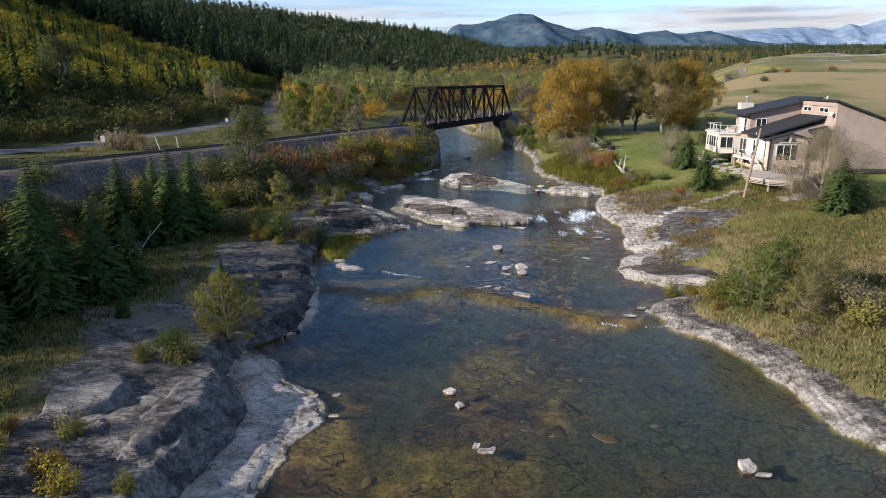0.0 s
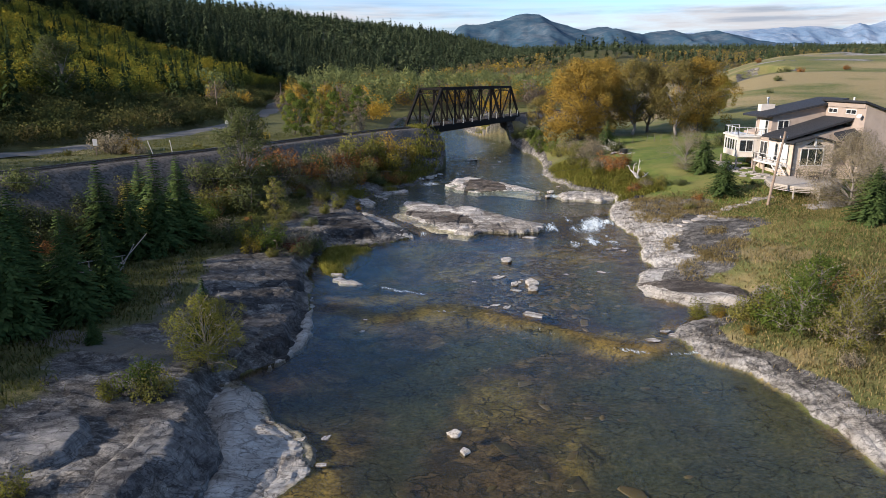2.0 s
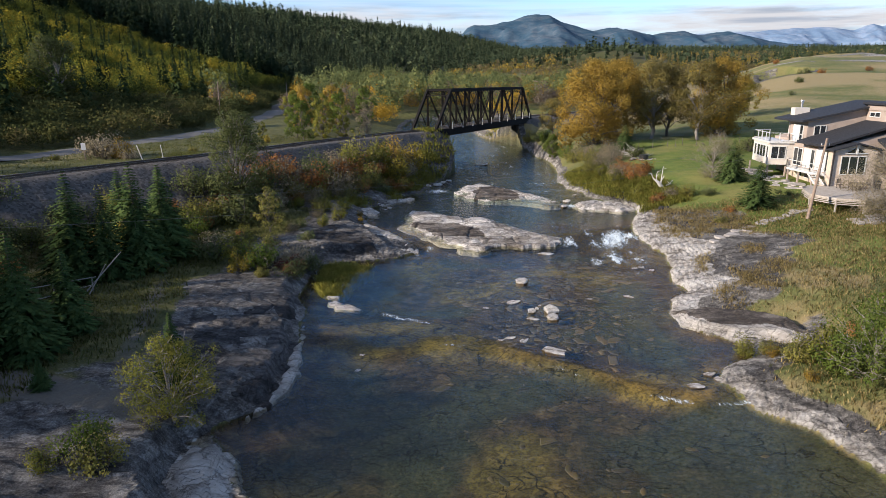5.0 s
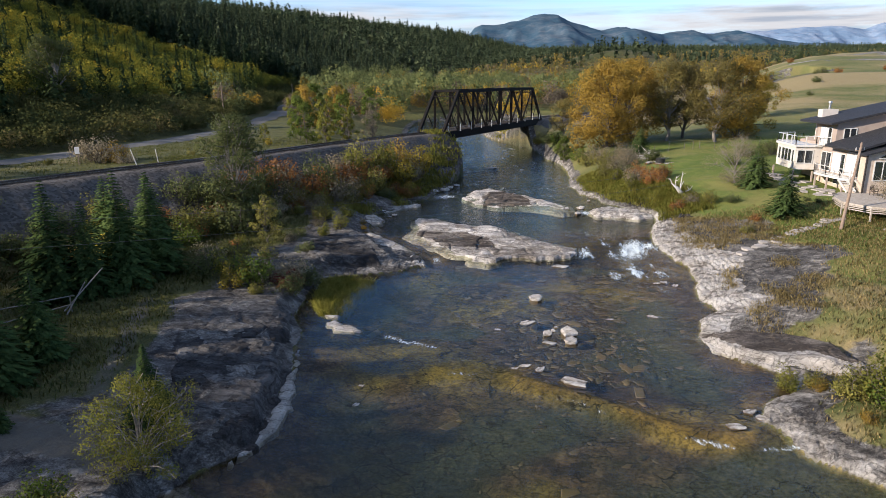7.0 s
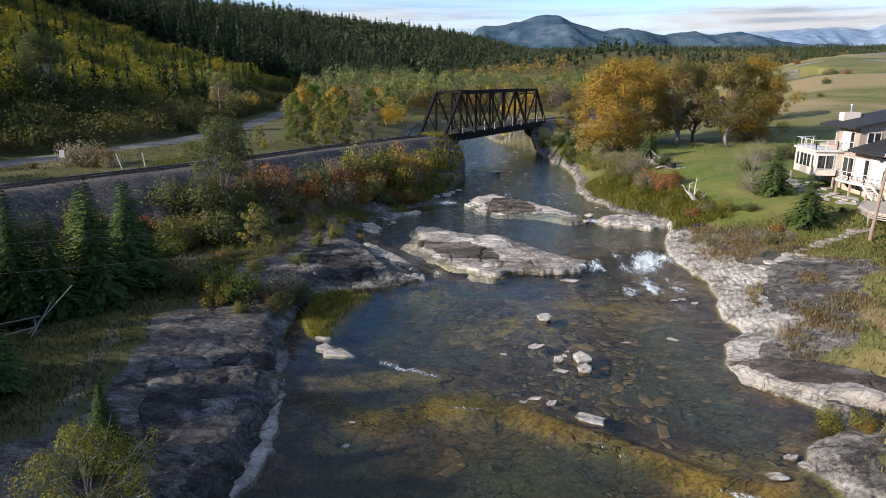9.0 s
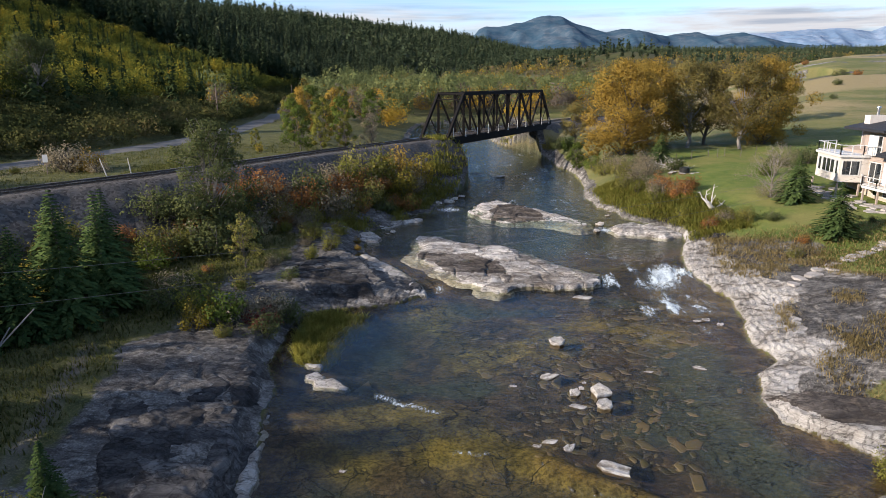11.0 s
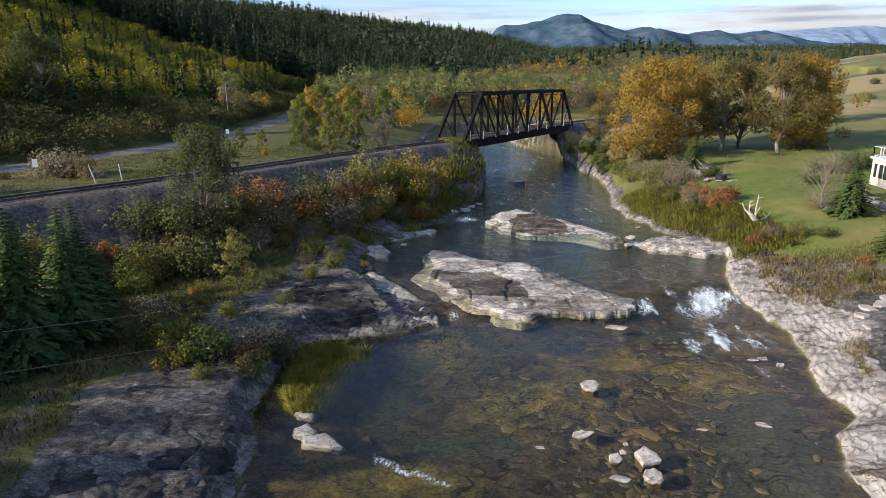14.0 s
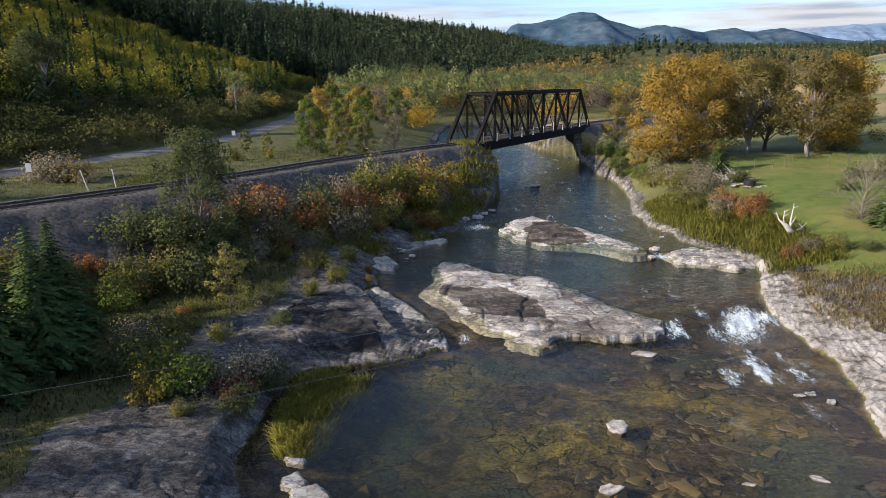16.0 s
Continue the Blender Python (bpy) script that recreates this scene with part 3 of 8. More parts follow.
def build_ground():
    xs = spaced(-2600, (-800, 90), (-300, 25), (-90, 5), (-45, 1.4), (-24, 0.6), (-12, 0.26), (24, 0.18), (32, 0.4), (60, 0.8), (150, 3), (500, 14), (1200, 50), (2800, 100))
    ys = spaced(-400, (-60, 20), (8, 2.0), (17, 0.5), (64, 0.18), (104, 0.33), (135, 0.9), (240, 2.4), (500, 6), (1100, 14), (2600, 40), (4600, 120))
    gx, gy = np.meshgrid(xs, ys)
    z, cover = ground_height(gx.ravel(), gy.ravel())
    verts = np.column_stack([gx.ravel(), gy.ravel(), z])
    nx, ny = len(xs), len(ys)
    i = (np.arange(ny - 1)[:, None] * nx + np.arange(nx - 1)[None, :]).ravel()
    faces = np.column_stack([i, i + 1, i + nx + 1, i + nx])
    me = mesh_from("ground", verts, faces, None, True)
    me.polygons.foreach_set("use_smooth", cover["rock"][faces[:, 0]] < 0.3)
    x, y, d, left = gx.ravel(), gy.ravel(), cover["d"], cover["left"]
    n1 = fbm(x, y, 9, 4, 21)
    bed = (d < 0.0) * 1.0
    rock = cover["rock"] * (d > 0)
    trail = np.exp(-((y - (35.2 - 0.22 * (x + 14))) / 1.5) ** 2) * sstep(-12.5, -14.5, x) * (x > -30)
    trail = np.maximum(trail, 0.5 * np.exp(-((x + 16.4 + 0.28 * (y - 36)) / 1.2) ** 2) * sstep(33, 37, y) * (1 - sstep(52, 58, y)))
    rock = rock * (1 - 0.85 * trail)
    wide = curve_at(y, [(15, 1.7), (30, 1.4), (38, 1.3), (44, 1.3), (47, 0.8), (52, 1.2), (55, 3.2), (58, 3.8), (64, 4.6), (70, 4.2), (76, 2.2), (84, 1.2), (100, 0.9), (140, 0.5)])
    pale = np.where(left, 0.12 * (d < 0.5), (1 - sstep(0.65, 1.15, d / wide + 0.9 * n1 + 0.5 * fbm(x, y, 1.6, 3, 23))) * ((y < 84) * (0.44 + 0.56 * sstep(42, 54, y)) + (y >= 84) * 0.42))
    pale = np.where(left, pale, np.maximum(pale, (0.27 + 0.55 * fbm(x, y, 2.4, 4, 26)) * (1 - sstep(76, 88, y))))
    pale = np.where(left & (cover["shelf"] < 0.02), 0.8, pale)
    lawn = np.where(~left, sstep(24.5, 28, x + 3 * n1) * sstep(-2, 2, y + 2.5 * n1 - curve_at(x, [(24, 61), (27, 60), (30, 55), (31, 50), (34, 46), (45, 43)])) * (1 - sstep(112, 124, y - 0.2 * x + 5 * n1)), 0)
    straw = np.where(~left, sstep(115, 190, y) * (0.72 + 1.9 * fbm(x, y * 2.2, 45, 5, 22)) + (y < 75) * (0.22 + 0.5 * n1 + 0.9 * fbm(x, y, 2.6, 4, 25)), 0.15 + 0.5 * n1)
    ballast = (cover["rail"] < 2.6 + 6.2 * (~cover["behind"])) * 1.0 * ((z > 3.6 + 0.5 * n1) | cover["behind"])
    q2 = to_line(x, y, RAIL_BEYOND)
    ballast = np.maximum(ballast, (q2 < 4.5) * 1.0) * (d > 0)
    shoal = np.exp(-((y - curve_at(x, LEDGE) - 0.7) / 1.1) ** 2) * sstep(1, 4, x)
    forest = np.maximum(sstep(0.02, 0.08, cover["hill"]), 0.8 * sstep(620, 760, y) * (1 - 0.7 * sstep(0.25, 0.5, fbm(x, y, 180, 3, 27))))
    bench = y - 0.12 * (x - 100)
    crags = sstep(250, 285, bench) * (1 - sstep(360, 385, bench)) * sstep(0.40, 0.47, x / np.maximum(y, 60)) * sstep(-0.1, 0.35, fbm(x, y * 1.6, 20, 4, 28))
    rock = np.where(left, rock, np.maximum(rock, 0.75 * crags))
    pale = np.where(left, pale, np.maximum(pale, 0.55 * crags))
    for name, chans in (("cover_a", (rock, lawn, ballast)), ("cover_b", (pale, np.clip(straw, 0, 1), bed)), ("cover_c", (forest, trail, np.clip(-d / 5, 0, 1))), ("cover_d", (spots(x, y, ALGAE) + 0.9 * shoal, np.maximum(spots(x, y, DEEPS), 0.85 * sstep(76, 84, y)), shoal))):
        a = me.color_attributes.new(name, "FLOAT_COLOR", "POINT")
        a.data.foreach_set("color", np.column_stack([*chans, np.ones(len(x))]).astype(np.float32).ravel())
    me.materials.append(ground_material())
    return tagged(new("ground", me), "river valley floor of meadow grass, shale and gravel", "ground", kind="structure")


def ground_material():
    k = Mat("valley_ground")
    rock, lawn, ballast = k.attr("cover_a")
    pale, straw, bed = k.attr("cover_b")
    forest, trail, deep = k.attr("cover_c")
    p = k.coords()
    n_big, n_mid, n_fine = k.noise(0.12, 4, 0.6), k.noise(0.9, 5, 0.65), k.noise(11, 4, 0.7)
    blades = k.noise(1.0, 3, 0.8, k.scaled(p, (26, 26, 5)))
    meadow = k.mix(k.ramp(n_mid, (0.35, 0.0), (0.66, 1.0)), (0.048, 0.056, 0.020), (0.120, 0.114, 0.045))
    side = k.nt.nodes.new("ShaderNodeSeparateXYZ")
    k.link(p, side.inputs["Vector"])
    bench = k.mix(k.ramp(k.noise(0.05, 6, 0.7, k.scaled(p, (1.0, 2.4, 1.0))), (0.40, 0.0), (0.58, 1.0)), (0.098, 0.118, 0.036), (0.19, 0.172, 0.068))
    meadow = k.mix(k.ramp(k.math("MULTIPLY", side.outputs["X"], 0.02), (0.2, 0.0), (0.4, 1.0)), meadow, bench)
    meadow = k.mix(k.ramp(k.math("ADD", k.math("MULTIPLY", straw, 0.75), k.math("MULTIPLY", n_mid, 0.5)), (0.48, 0.0), (0.74, 1.0)), meadow, (0.28, 0.22, 0.112))
    turf = k.mix(k.ramp(n_mid, (0.35, 0.0), (0.7, 1.0)), (0.088, 0.140, 0.026), (0.17, 0.195, 0.045))
    turf = k.mix(k.ramp(n_big, (0.46, 0.0), (0.64, 0.6)), turf, (0.26, 0.215, 0.080))
    c = k.mix(k.ramp(k.math("ADD", lawn, k.math("MULTIPLY", n_mid, 0.3)), (0.45, 0.0), (0.75, 1.0)), meadow, turf)
    c = k.mix(k.ramp(blades, (0.38, 0.42), (0.58, 0.0)), c, (0.022, 0.026, 0.010))
    c = k.mix(k.ramp(n_fine, (0.50, 0.0), (0.66, 0.5)), c, k.mix(straw, (0.16, 0.16, 0.055), (0.42, 0.33, 0.16)))
    soil = k.mix(n_fine, (0.085, 0.077, 0.068), (0.17, 0.155, 0.138))
    c = k.mix(k.ramp(k.math("ADD", trail, k.math("MULTIPLY", n_mid, 0.4)), (0.55, 0.0), (0.75, 0.9)), c, soil)
    layers = k.noise(1.0, 5, 0.75, k.scaled(p, (0.8, 2.4, 14.0)), 0.6)
    crack = crack_lines(k, p)
    patch = k.noise(1.0, 7, 0.74, k.scaled(p, (0.8, 1.5, 2.5)), 0.25)
    block, joint = fractured(k, p, (0.42, 0.85, 0.6), 0.9)
    chip, _ = fractured(k, p, (3.6, 6.5, 2.5), 0.2)
    mixd = k.math("ADD", k.math("MULTIPLY", patch, 0.54), k.math("MULTIPLY", n_fine, 0.36))
    mixd = k.math("ADD", mixd, k.math("ADD", k.math("MULTIPLY", block, 0.10), k.math("MULTIPLY", chip, 0.06)))
    dark = k.ramp(mixd, (0.40, (0.022, 0.0205, 0.020)), (0.48, (0.062, 0.058, 0.055)), (0.56, (0.125, 0.118, 0.110)), (0.64, (0.24, 0.228, 0.212)))
    sheet = k.noise(1.0, 5, 0.62, k.scaled(p, (0.34, 0.6, 1.6)), 0.9)
    light = k.ramp(k.math("ADD", k.math("MULTIPLY", sheet, 0.68), k.math("MULTIPLY", mixd, 0.32)), (0.40, (0.095, 0.082, 0.068)), (0.45, (0.21, 0.19, 0.168)), (0.50, (0.31, 0.288, 0.26)), (0.60, (0.42, 0.40, 0.372)))
    stone = k.mix(k.ramp(k.math("ADD", pale, k.math("MULTIPLY", patch, 0.6)), (0.62, 0.0), (0.84, 1.0)), dark, light)
    stone = k.mix(k.math("MULTIPLY", crack, 0.65), stone, (0.03, 0.027, 0.024))
    stone = k.mix(k.math("MULTIPLY", k.math("MULTIPLY", joint, k.ramp(n_mid, (0.45, 0.0), (0.56, 1.0))), 0.75), stone, (0.035, 0.030, 0.026))
    c = k.mix(k.ramp(k.math("ADD", rock, k.math("MULTIPLY", k.math("SUBTRACT", n_mid, 0.5), 0.9)), (0.38, 0.0), (0.52, 1.0)), c, stone)
    cell = k.voronoi(4.5, "F1", None, "Color")
    sep = k.nt.nodes.new("ShaderNodeSeparateColor")
    k.link(cell, sep.inputs["Color"])
    chips = k.mix(sep.outputs["Red"], (0.046, 0.042, 0.039), (0.120, 0.110, 0.102))
    c = k.mix(k.ramp(k.math("ADD", ballast, k.math("MULTIPLY", k.math("SUBTRACT", n_mid, 0.5), 0.8)), (0.40, 0.0), (0.55, 1.0)), c, chips)
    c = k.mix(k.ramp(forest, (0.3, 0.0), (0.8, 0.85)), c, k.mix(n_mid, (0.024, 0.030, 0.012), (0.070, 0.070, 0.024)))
    # bed of the river: brown jointed slabs, silt, golden and green algae
    warp = k.nt.nodes.new("ShaderNodeVectorMath")
    warp.operation = "MULTIPLY_ADD"
    wn = k.node("ShaderNodeTexNoise", Scale=0.6, Detail=6.0)
    k.link(p, wn.inputs["Vector"])
    k.link(wn.outputs["Color"], warp.inputs[0])
    warp.inputs[1].default_value = (2.6, 2.6, 0)
    k.link(p, warp.inputs[2])
    wv = k.scaled(warp.outputs[0], (0.75, 1.15, 0.0))
    slab = k.voronoi(1.0, "F1", wv, "Color")
    s2 = k.nt.nodes.new("ShaderNodeSeparateColor")
    k.link(slab, s2.inputs["Color"])
    edge = k.voronoi(1.0, "DISTANCE_TO_EDGE", wv)
    silt = k.noise(0.75, 7, 0.74, None, 0.6)
    floor_c = k.ramp(silt, (0.34, (0.024, 0.016, 0.009)), (0.50, (0.100, 0.068, 0.032)), (0.66, (0.205, 0.140, 0.066)))
    floor_c = k.mix(k.ramp(s2.outputs["Red"], (0.1, 0.8), (0.8, 0.0)), floor_c, (0.026, 0.020, 0.013))
    gold = k.noise(0.19, 5, 0.62, None, 0.8)
    algae, deeps, shoal = k.attr("cover_d")
    floor_c = k.mix(k.ramp(k.math("ADD", k.math("MULTIPLY", algae, 0.5), gold), (0.56, 0.0), (0.86, 0.9)), floor_c, k.ramp(silt, (0.34, (0.065, 0.052, 0.012)), (0.52, (0.19, 0.150, 0.034)), (0.66, (0.34, 0.255, 0.060))))
    floor_c = k.mix(k.math("MULTIPLY", shoal, 0.55), floor_c, k.ramp(silt, (0.36, (0.045, 0.028, 0.012)), (0.62, (0.20, 0.130, 0.050))))
    shade = k.noise(0.15, 4, 0.6, k.scaled(p, (1.0, 1.3, 0.2)), 0.6)
    floor_c = k.mix(k.ramp(k.math("ADD", k.math("MULTIPLY", deeps, 0.5), shade), (0.58, 0.0), (0.86, 0.9)), floor_c, k.mix(silt, (0.024, 0.032, 0.022), (0.088, 0.104, 0.064)))
    grit = k.noise(5.5, 6, 0.78, None, 0.3)
    floor_c = k.mix(k.ramp(grit, (0.44, 0.6), (0.52, 0.0)), floor_c, (0.014, 0.011, 0.008))
    floor_c = k.mix(k.ramp(grit, (0.56, 0.0), (0.66, 0.35)), floor_c, (0.26, 0.19, 0.10))
    fade = k.ramp(k.noise(0.35, 3, 0.5), (0.42, 0.0), (0.54, 0.95))
    shard = k.voronoi(1.0, "DISTANCE_TO_EDGE", k.scaled(warp.outputs[0], (1.9, 3.1, 0.0)))
    floor_c = k.mix(k.math("MULTIPLY", k.ramp(shard, (0.0, 0.9), (0.04, 0.0)), k.ramp(k.noise(0.5, 3, 0.5), (0.50, 0.0), (0.58, 0.8))), floor_c, (0.010, 0.008, 0.006))
    floor_c = k.mix(k.math("MULTIPLY", k.ramp(edge, (0.0, 1.0), (0.016, 0.85), (0.04, 0.0)), fade), floor_c, (0.008, 0.007, 0.005))
    c = k.mix(bed, c, floor_c)
    h = k.math("ADD", k.math("MULTIPLY", n_fine, 0.4), k.math("ADD", k.math("MULTIPLY", blades, 0.3), k.math("MULTIPLY", layers, 0.35)))
    chipped = k.math("ADD", k.math("MULTIPLY", block, 0.25), k.math("MULTIPLY", chip, 0.07))
    h = k.math("ADD", h, k.math("MULTIPLY", k.math("ADD", chipped, k.math("SUBTRACT", k.math("MULTIPLY", patch, 0.7), k.math("MULTIPLY", crack, 0.3))), k.math("MULTIPLY", rock, 0.9)))
    k.bump(h, 1.0, 0.12)
    return k.set(c, 0.92, 0, 0.15)


build_ground()


def water_material():
    k = Mat("river_water")
    foam, deep, rush = k.attr("flow")
    p = k.coords()
    rip = k.noise(1.0, 4, 0.65, k.scaled(p, (3.4, 8.0, 1.0)), 0.7)
    chop = k.noise(1.0, 3, 0.65, k.scaled(p, (0.7, 1.7, 1.0)), 0.8)
    h = k.math("ADD", k.math("MULTIPLY", rip, 0.55), k.math("MULTIPLY", chop, 0.9))
    h = k.math("MULTIPLY", h, k.math("ADD", k.math("MULTIPLY", rush, 0.85), 0.36))
    bump = k.node("ShaderNodeBump", Strength=0.6, Distance=0.13)
    k.link(h, bump.inputs["Height"])
    clear = k.node("ShaderNodeBsdfTransparent")
    k.link(k.ramp(deep, (0.0, (0.93, 0.93, 0.88)), (0.25, (0.76, 0.76, 0.62)), (0.60, (0.54, 0.58, 0.45)), (1.0, (0.28, 0.38, 0.30))), clear.inputs["Color"])
    # fine silt in the deeper water scatters a little green light
    murk = k.node("ShaderNodeBsdfDiffuse", Color=(0.20, 0.24, 0.15, 1))
    body = k.nt.nodes.new("ShaderNodeMixShader")
    k.link(k.ramp(deep, (0.25, 0.0), (1.0, 0.04)), body.inputs[0])
    k.link(clear.outputs[0], body.inputs[1])
    k.link(murk.outputs[0], body.inputs[2])
    gloss = k.node("ShaderNodeBsdfGlossy", Roughness=0.03)
    k.link(bump.outputs["Normal"], gloss.inputs["Normal"])
    fres = k.node("ShaderNodeFresnel", IOR=1.33)
    k.link(bump.outputs["Normal"], fres.inputs["Normal"])
    surf = k.nt.nodes.new("ShaderNodeMixShader")
    k.link(fres.outputs["Fac"], surf.inputs[0])
    k.link(body.outputs[0], surf.inputs[1])
    k.link(gloss.outputs[0], surf.inputs[2])
    white = k.node("ShaderNodeBsdfDiffuse", Color=(0.56, 0.64, 0.68, 1))
    streaks = k.noise(1.0, 8, 0.72, k.scaled(p, (4.2, 1.8, 1.0)), 1.2)
    spray = k.noise(1.0, 5, 0.7, k.scaled(p, (13.0, 9.0, 1.0)), 0.6)
    lace = k.math("ADD", k.math("MULTIPLY", streaks, 0.72), k.math("MULTIPLY", spray, 0.28))
    f = k.ramp(k.math("ADD", k.math("MULTIPLY", k.math("SUBTRACT", lace, 0.5), 2.4), k.math("MULTIPLY", foam, 0.46)), (0.22, 0.0), (0.36, 0.30), (0.62, 0.85))
    f = k.math("MULTIPLY", f, k.ramp(foam, (0.08, 0.0), (0.30, 1.0)))
    both = k.nt.nodes.new("ShaderNodeMixShader")
    k.link(f, both.inputs[0])
    k.link(surf.outputs[0], both.inputs[1])
    k.link(white.outputs[0], both.inputs[2])
    k.link(both.outputs[0], k.out.inputs["Surface"])
    return k.m


def build_water():
    xs = spaced(-30, (-14, 0.8), (23, 0.2), (60, 2.0), (140, 6))
    ys = spaced(-60, (10, 3), (36, 0.4), (104, 0.2), (170, 0.8), (265, 3))
    gx, gy = np.meshgrid(xs, ys)
    x, y = gx.ravel(), gy.ravel()
    z = water_level(x, y)
    flow = fbm(x * 1.6, y * 0.55, 1.6, 4, 45)
    fall = np.exp(-((y - curve_at(x, FALLS) + 1.0) / 1.7) ** 2) * (sstep(14.8, 16.4, x) * (1 - sstep(17.6, 18.8, x)) * (0.95 + 0.7 * flow) + 0.8 * sstep(10.8, 12.0, x) * np.clip(flow * 1.6, 0, 1))
    fan = 15.8 + 0.16 * (y - 70)
    run = np.exp(-(((x - fan) / (0.7 + 0.28 * np.clip(73.5 - y, 0, 9))) ** 2 + ((y - 70.4) / 2.3) ** 2)) * (1.15 + 0.7 * flow)
    run = run + np.exp(-(((x - 15.0) / 1.9) ** 2 + ((y - 64.2) / 2.6) ** 2)) * np.clip(0.35 + 1.5 * flow, 0, 1)
    spill = np.exp(-((y - curve_at(x, FALLS) + 1.2) / 0.8) ** 2) * np.exp(-((x + 2.0) / 0.55) ** 2)
    lip = np.exp(-((y - curve_at(x, LEDGE) + 0.45 + 0.5 * fbm(x, y, 1.5, 2, 46)) / 0.19) ** 2) * np.clip(0.25 + 2.2 * fbm(x, y, 3.0, 2, 41), 0, 1.5)
    lip = lip + np.exp(-((y - 50.6 + 0.42 * (x + 4.9) + 0.5 * fbm(x, y, 1.5, 2, 47)) / 0.28) ** 2) * 1.4 * sstep(-5.2, -4.4, x) * (1 - sstep(-1.6, -0.8, x))
    up = np.exp(-((y - curve_at(x, UPPER_LEDGE) + 0.4) / 0.9) ** 2) * (np.exp(-((x - 14.6) / 0.7) ** 2) + np.exp(-((x + 2.2) / 1.6) ** 2))
    riffle = 0.50 * sstep(0.12, 0.45, flow) * (1.3 * np.exp(-(((x - 13.0) / 1.6) ** 2 + ((y - 70.6) / 2.2) ** 2)) + np.exp(-((y - 64) / 9) ** 2) * sstep(8, 12, x) + 0.9 * np.exp(-((y - 78) / 5) ** 2) * sstep(8, 11, x) + 0.5 * np.exp(-(((x - 3) / 3) ** 2 + ((y - 59) / 3) ** 2)) + 1.0 * sstep(80, 100, y) + 0.5 * np.exp(-((y - 84) / 4) ** 2) * sstep(3, 7, x))
    foam = np.clip(0.8 * fall + 0.95 * np.clip(run, 0, 1) + 0.8 * spill + 0.62 * lip + up + riffle, 0, 1.3)
    rough = 0.02 + 0.30 * np.clip(fall + run * 0.7 + 0.3 * riffle, 0, 1)
    z = z + rough * fbm(x * 1.4, y * 0.8, 1.1, 3, 43) + 0.006 * fbm(x, y, 0.5, 2, 44)
    d = to_line(x, y, RIVER, True)
    nx = len(xs)
    i = (np.arange(len(ys) - 1)[:, None] * nx + np.arange(nx - 1)[None, :]).ravel()
    keep = np.min(np.column_stack([d[i], d[i + 1], d[i + nx], d[i + nx + 1]]), axis=1) < 1.2
    i = i[keep]
    faces = np.column_stack([i, i + 1, i + nx + 1, i + nx])
    used = np.unique(faces)
    remap = np.zeros(len(x), int)
    remap[used] = np.arange(len(used))
    me = mesh_from("river_water", np.column_stack([x, y, z])[used], remap[faces], water_material(), True)
    a = me.color_attributes.new("flow", "FLOAT_COLOR", "POINT")
    a.data.foreach_set("color", np.column_stack([foam, np.clip((z - ground_height(x, y)[0]) / 1.5, 0, 1), np.clip(sstep(60, 85, y) + sstep(5, 12, x) * sstep(44, 52, y) * 0.6 + 0.4 * sstep(0, 0.4, flow), 0, 1), foam * 0 + 1])[used].astype(np.float32).ravel())
    ob = new("water", me)
    ob.visible_shadow = False
    return tagged(ob, "shallow clear river with riffles and small rapids", "river", kind="structure")


build_water()


# ---- railway bridge ----
BRIDGE_A, BRIDGE_B = Vector((-5.3, 120.1, 0)), Vector((15.5, 159.1, 0))


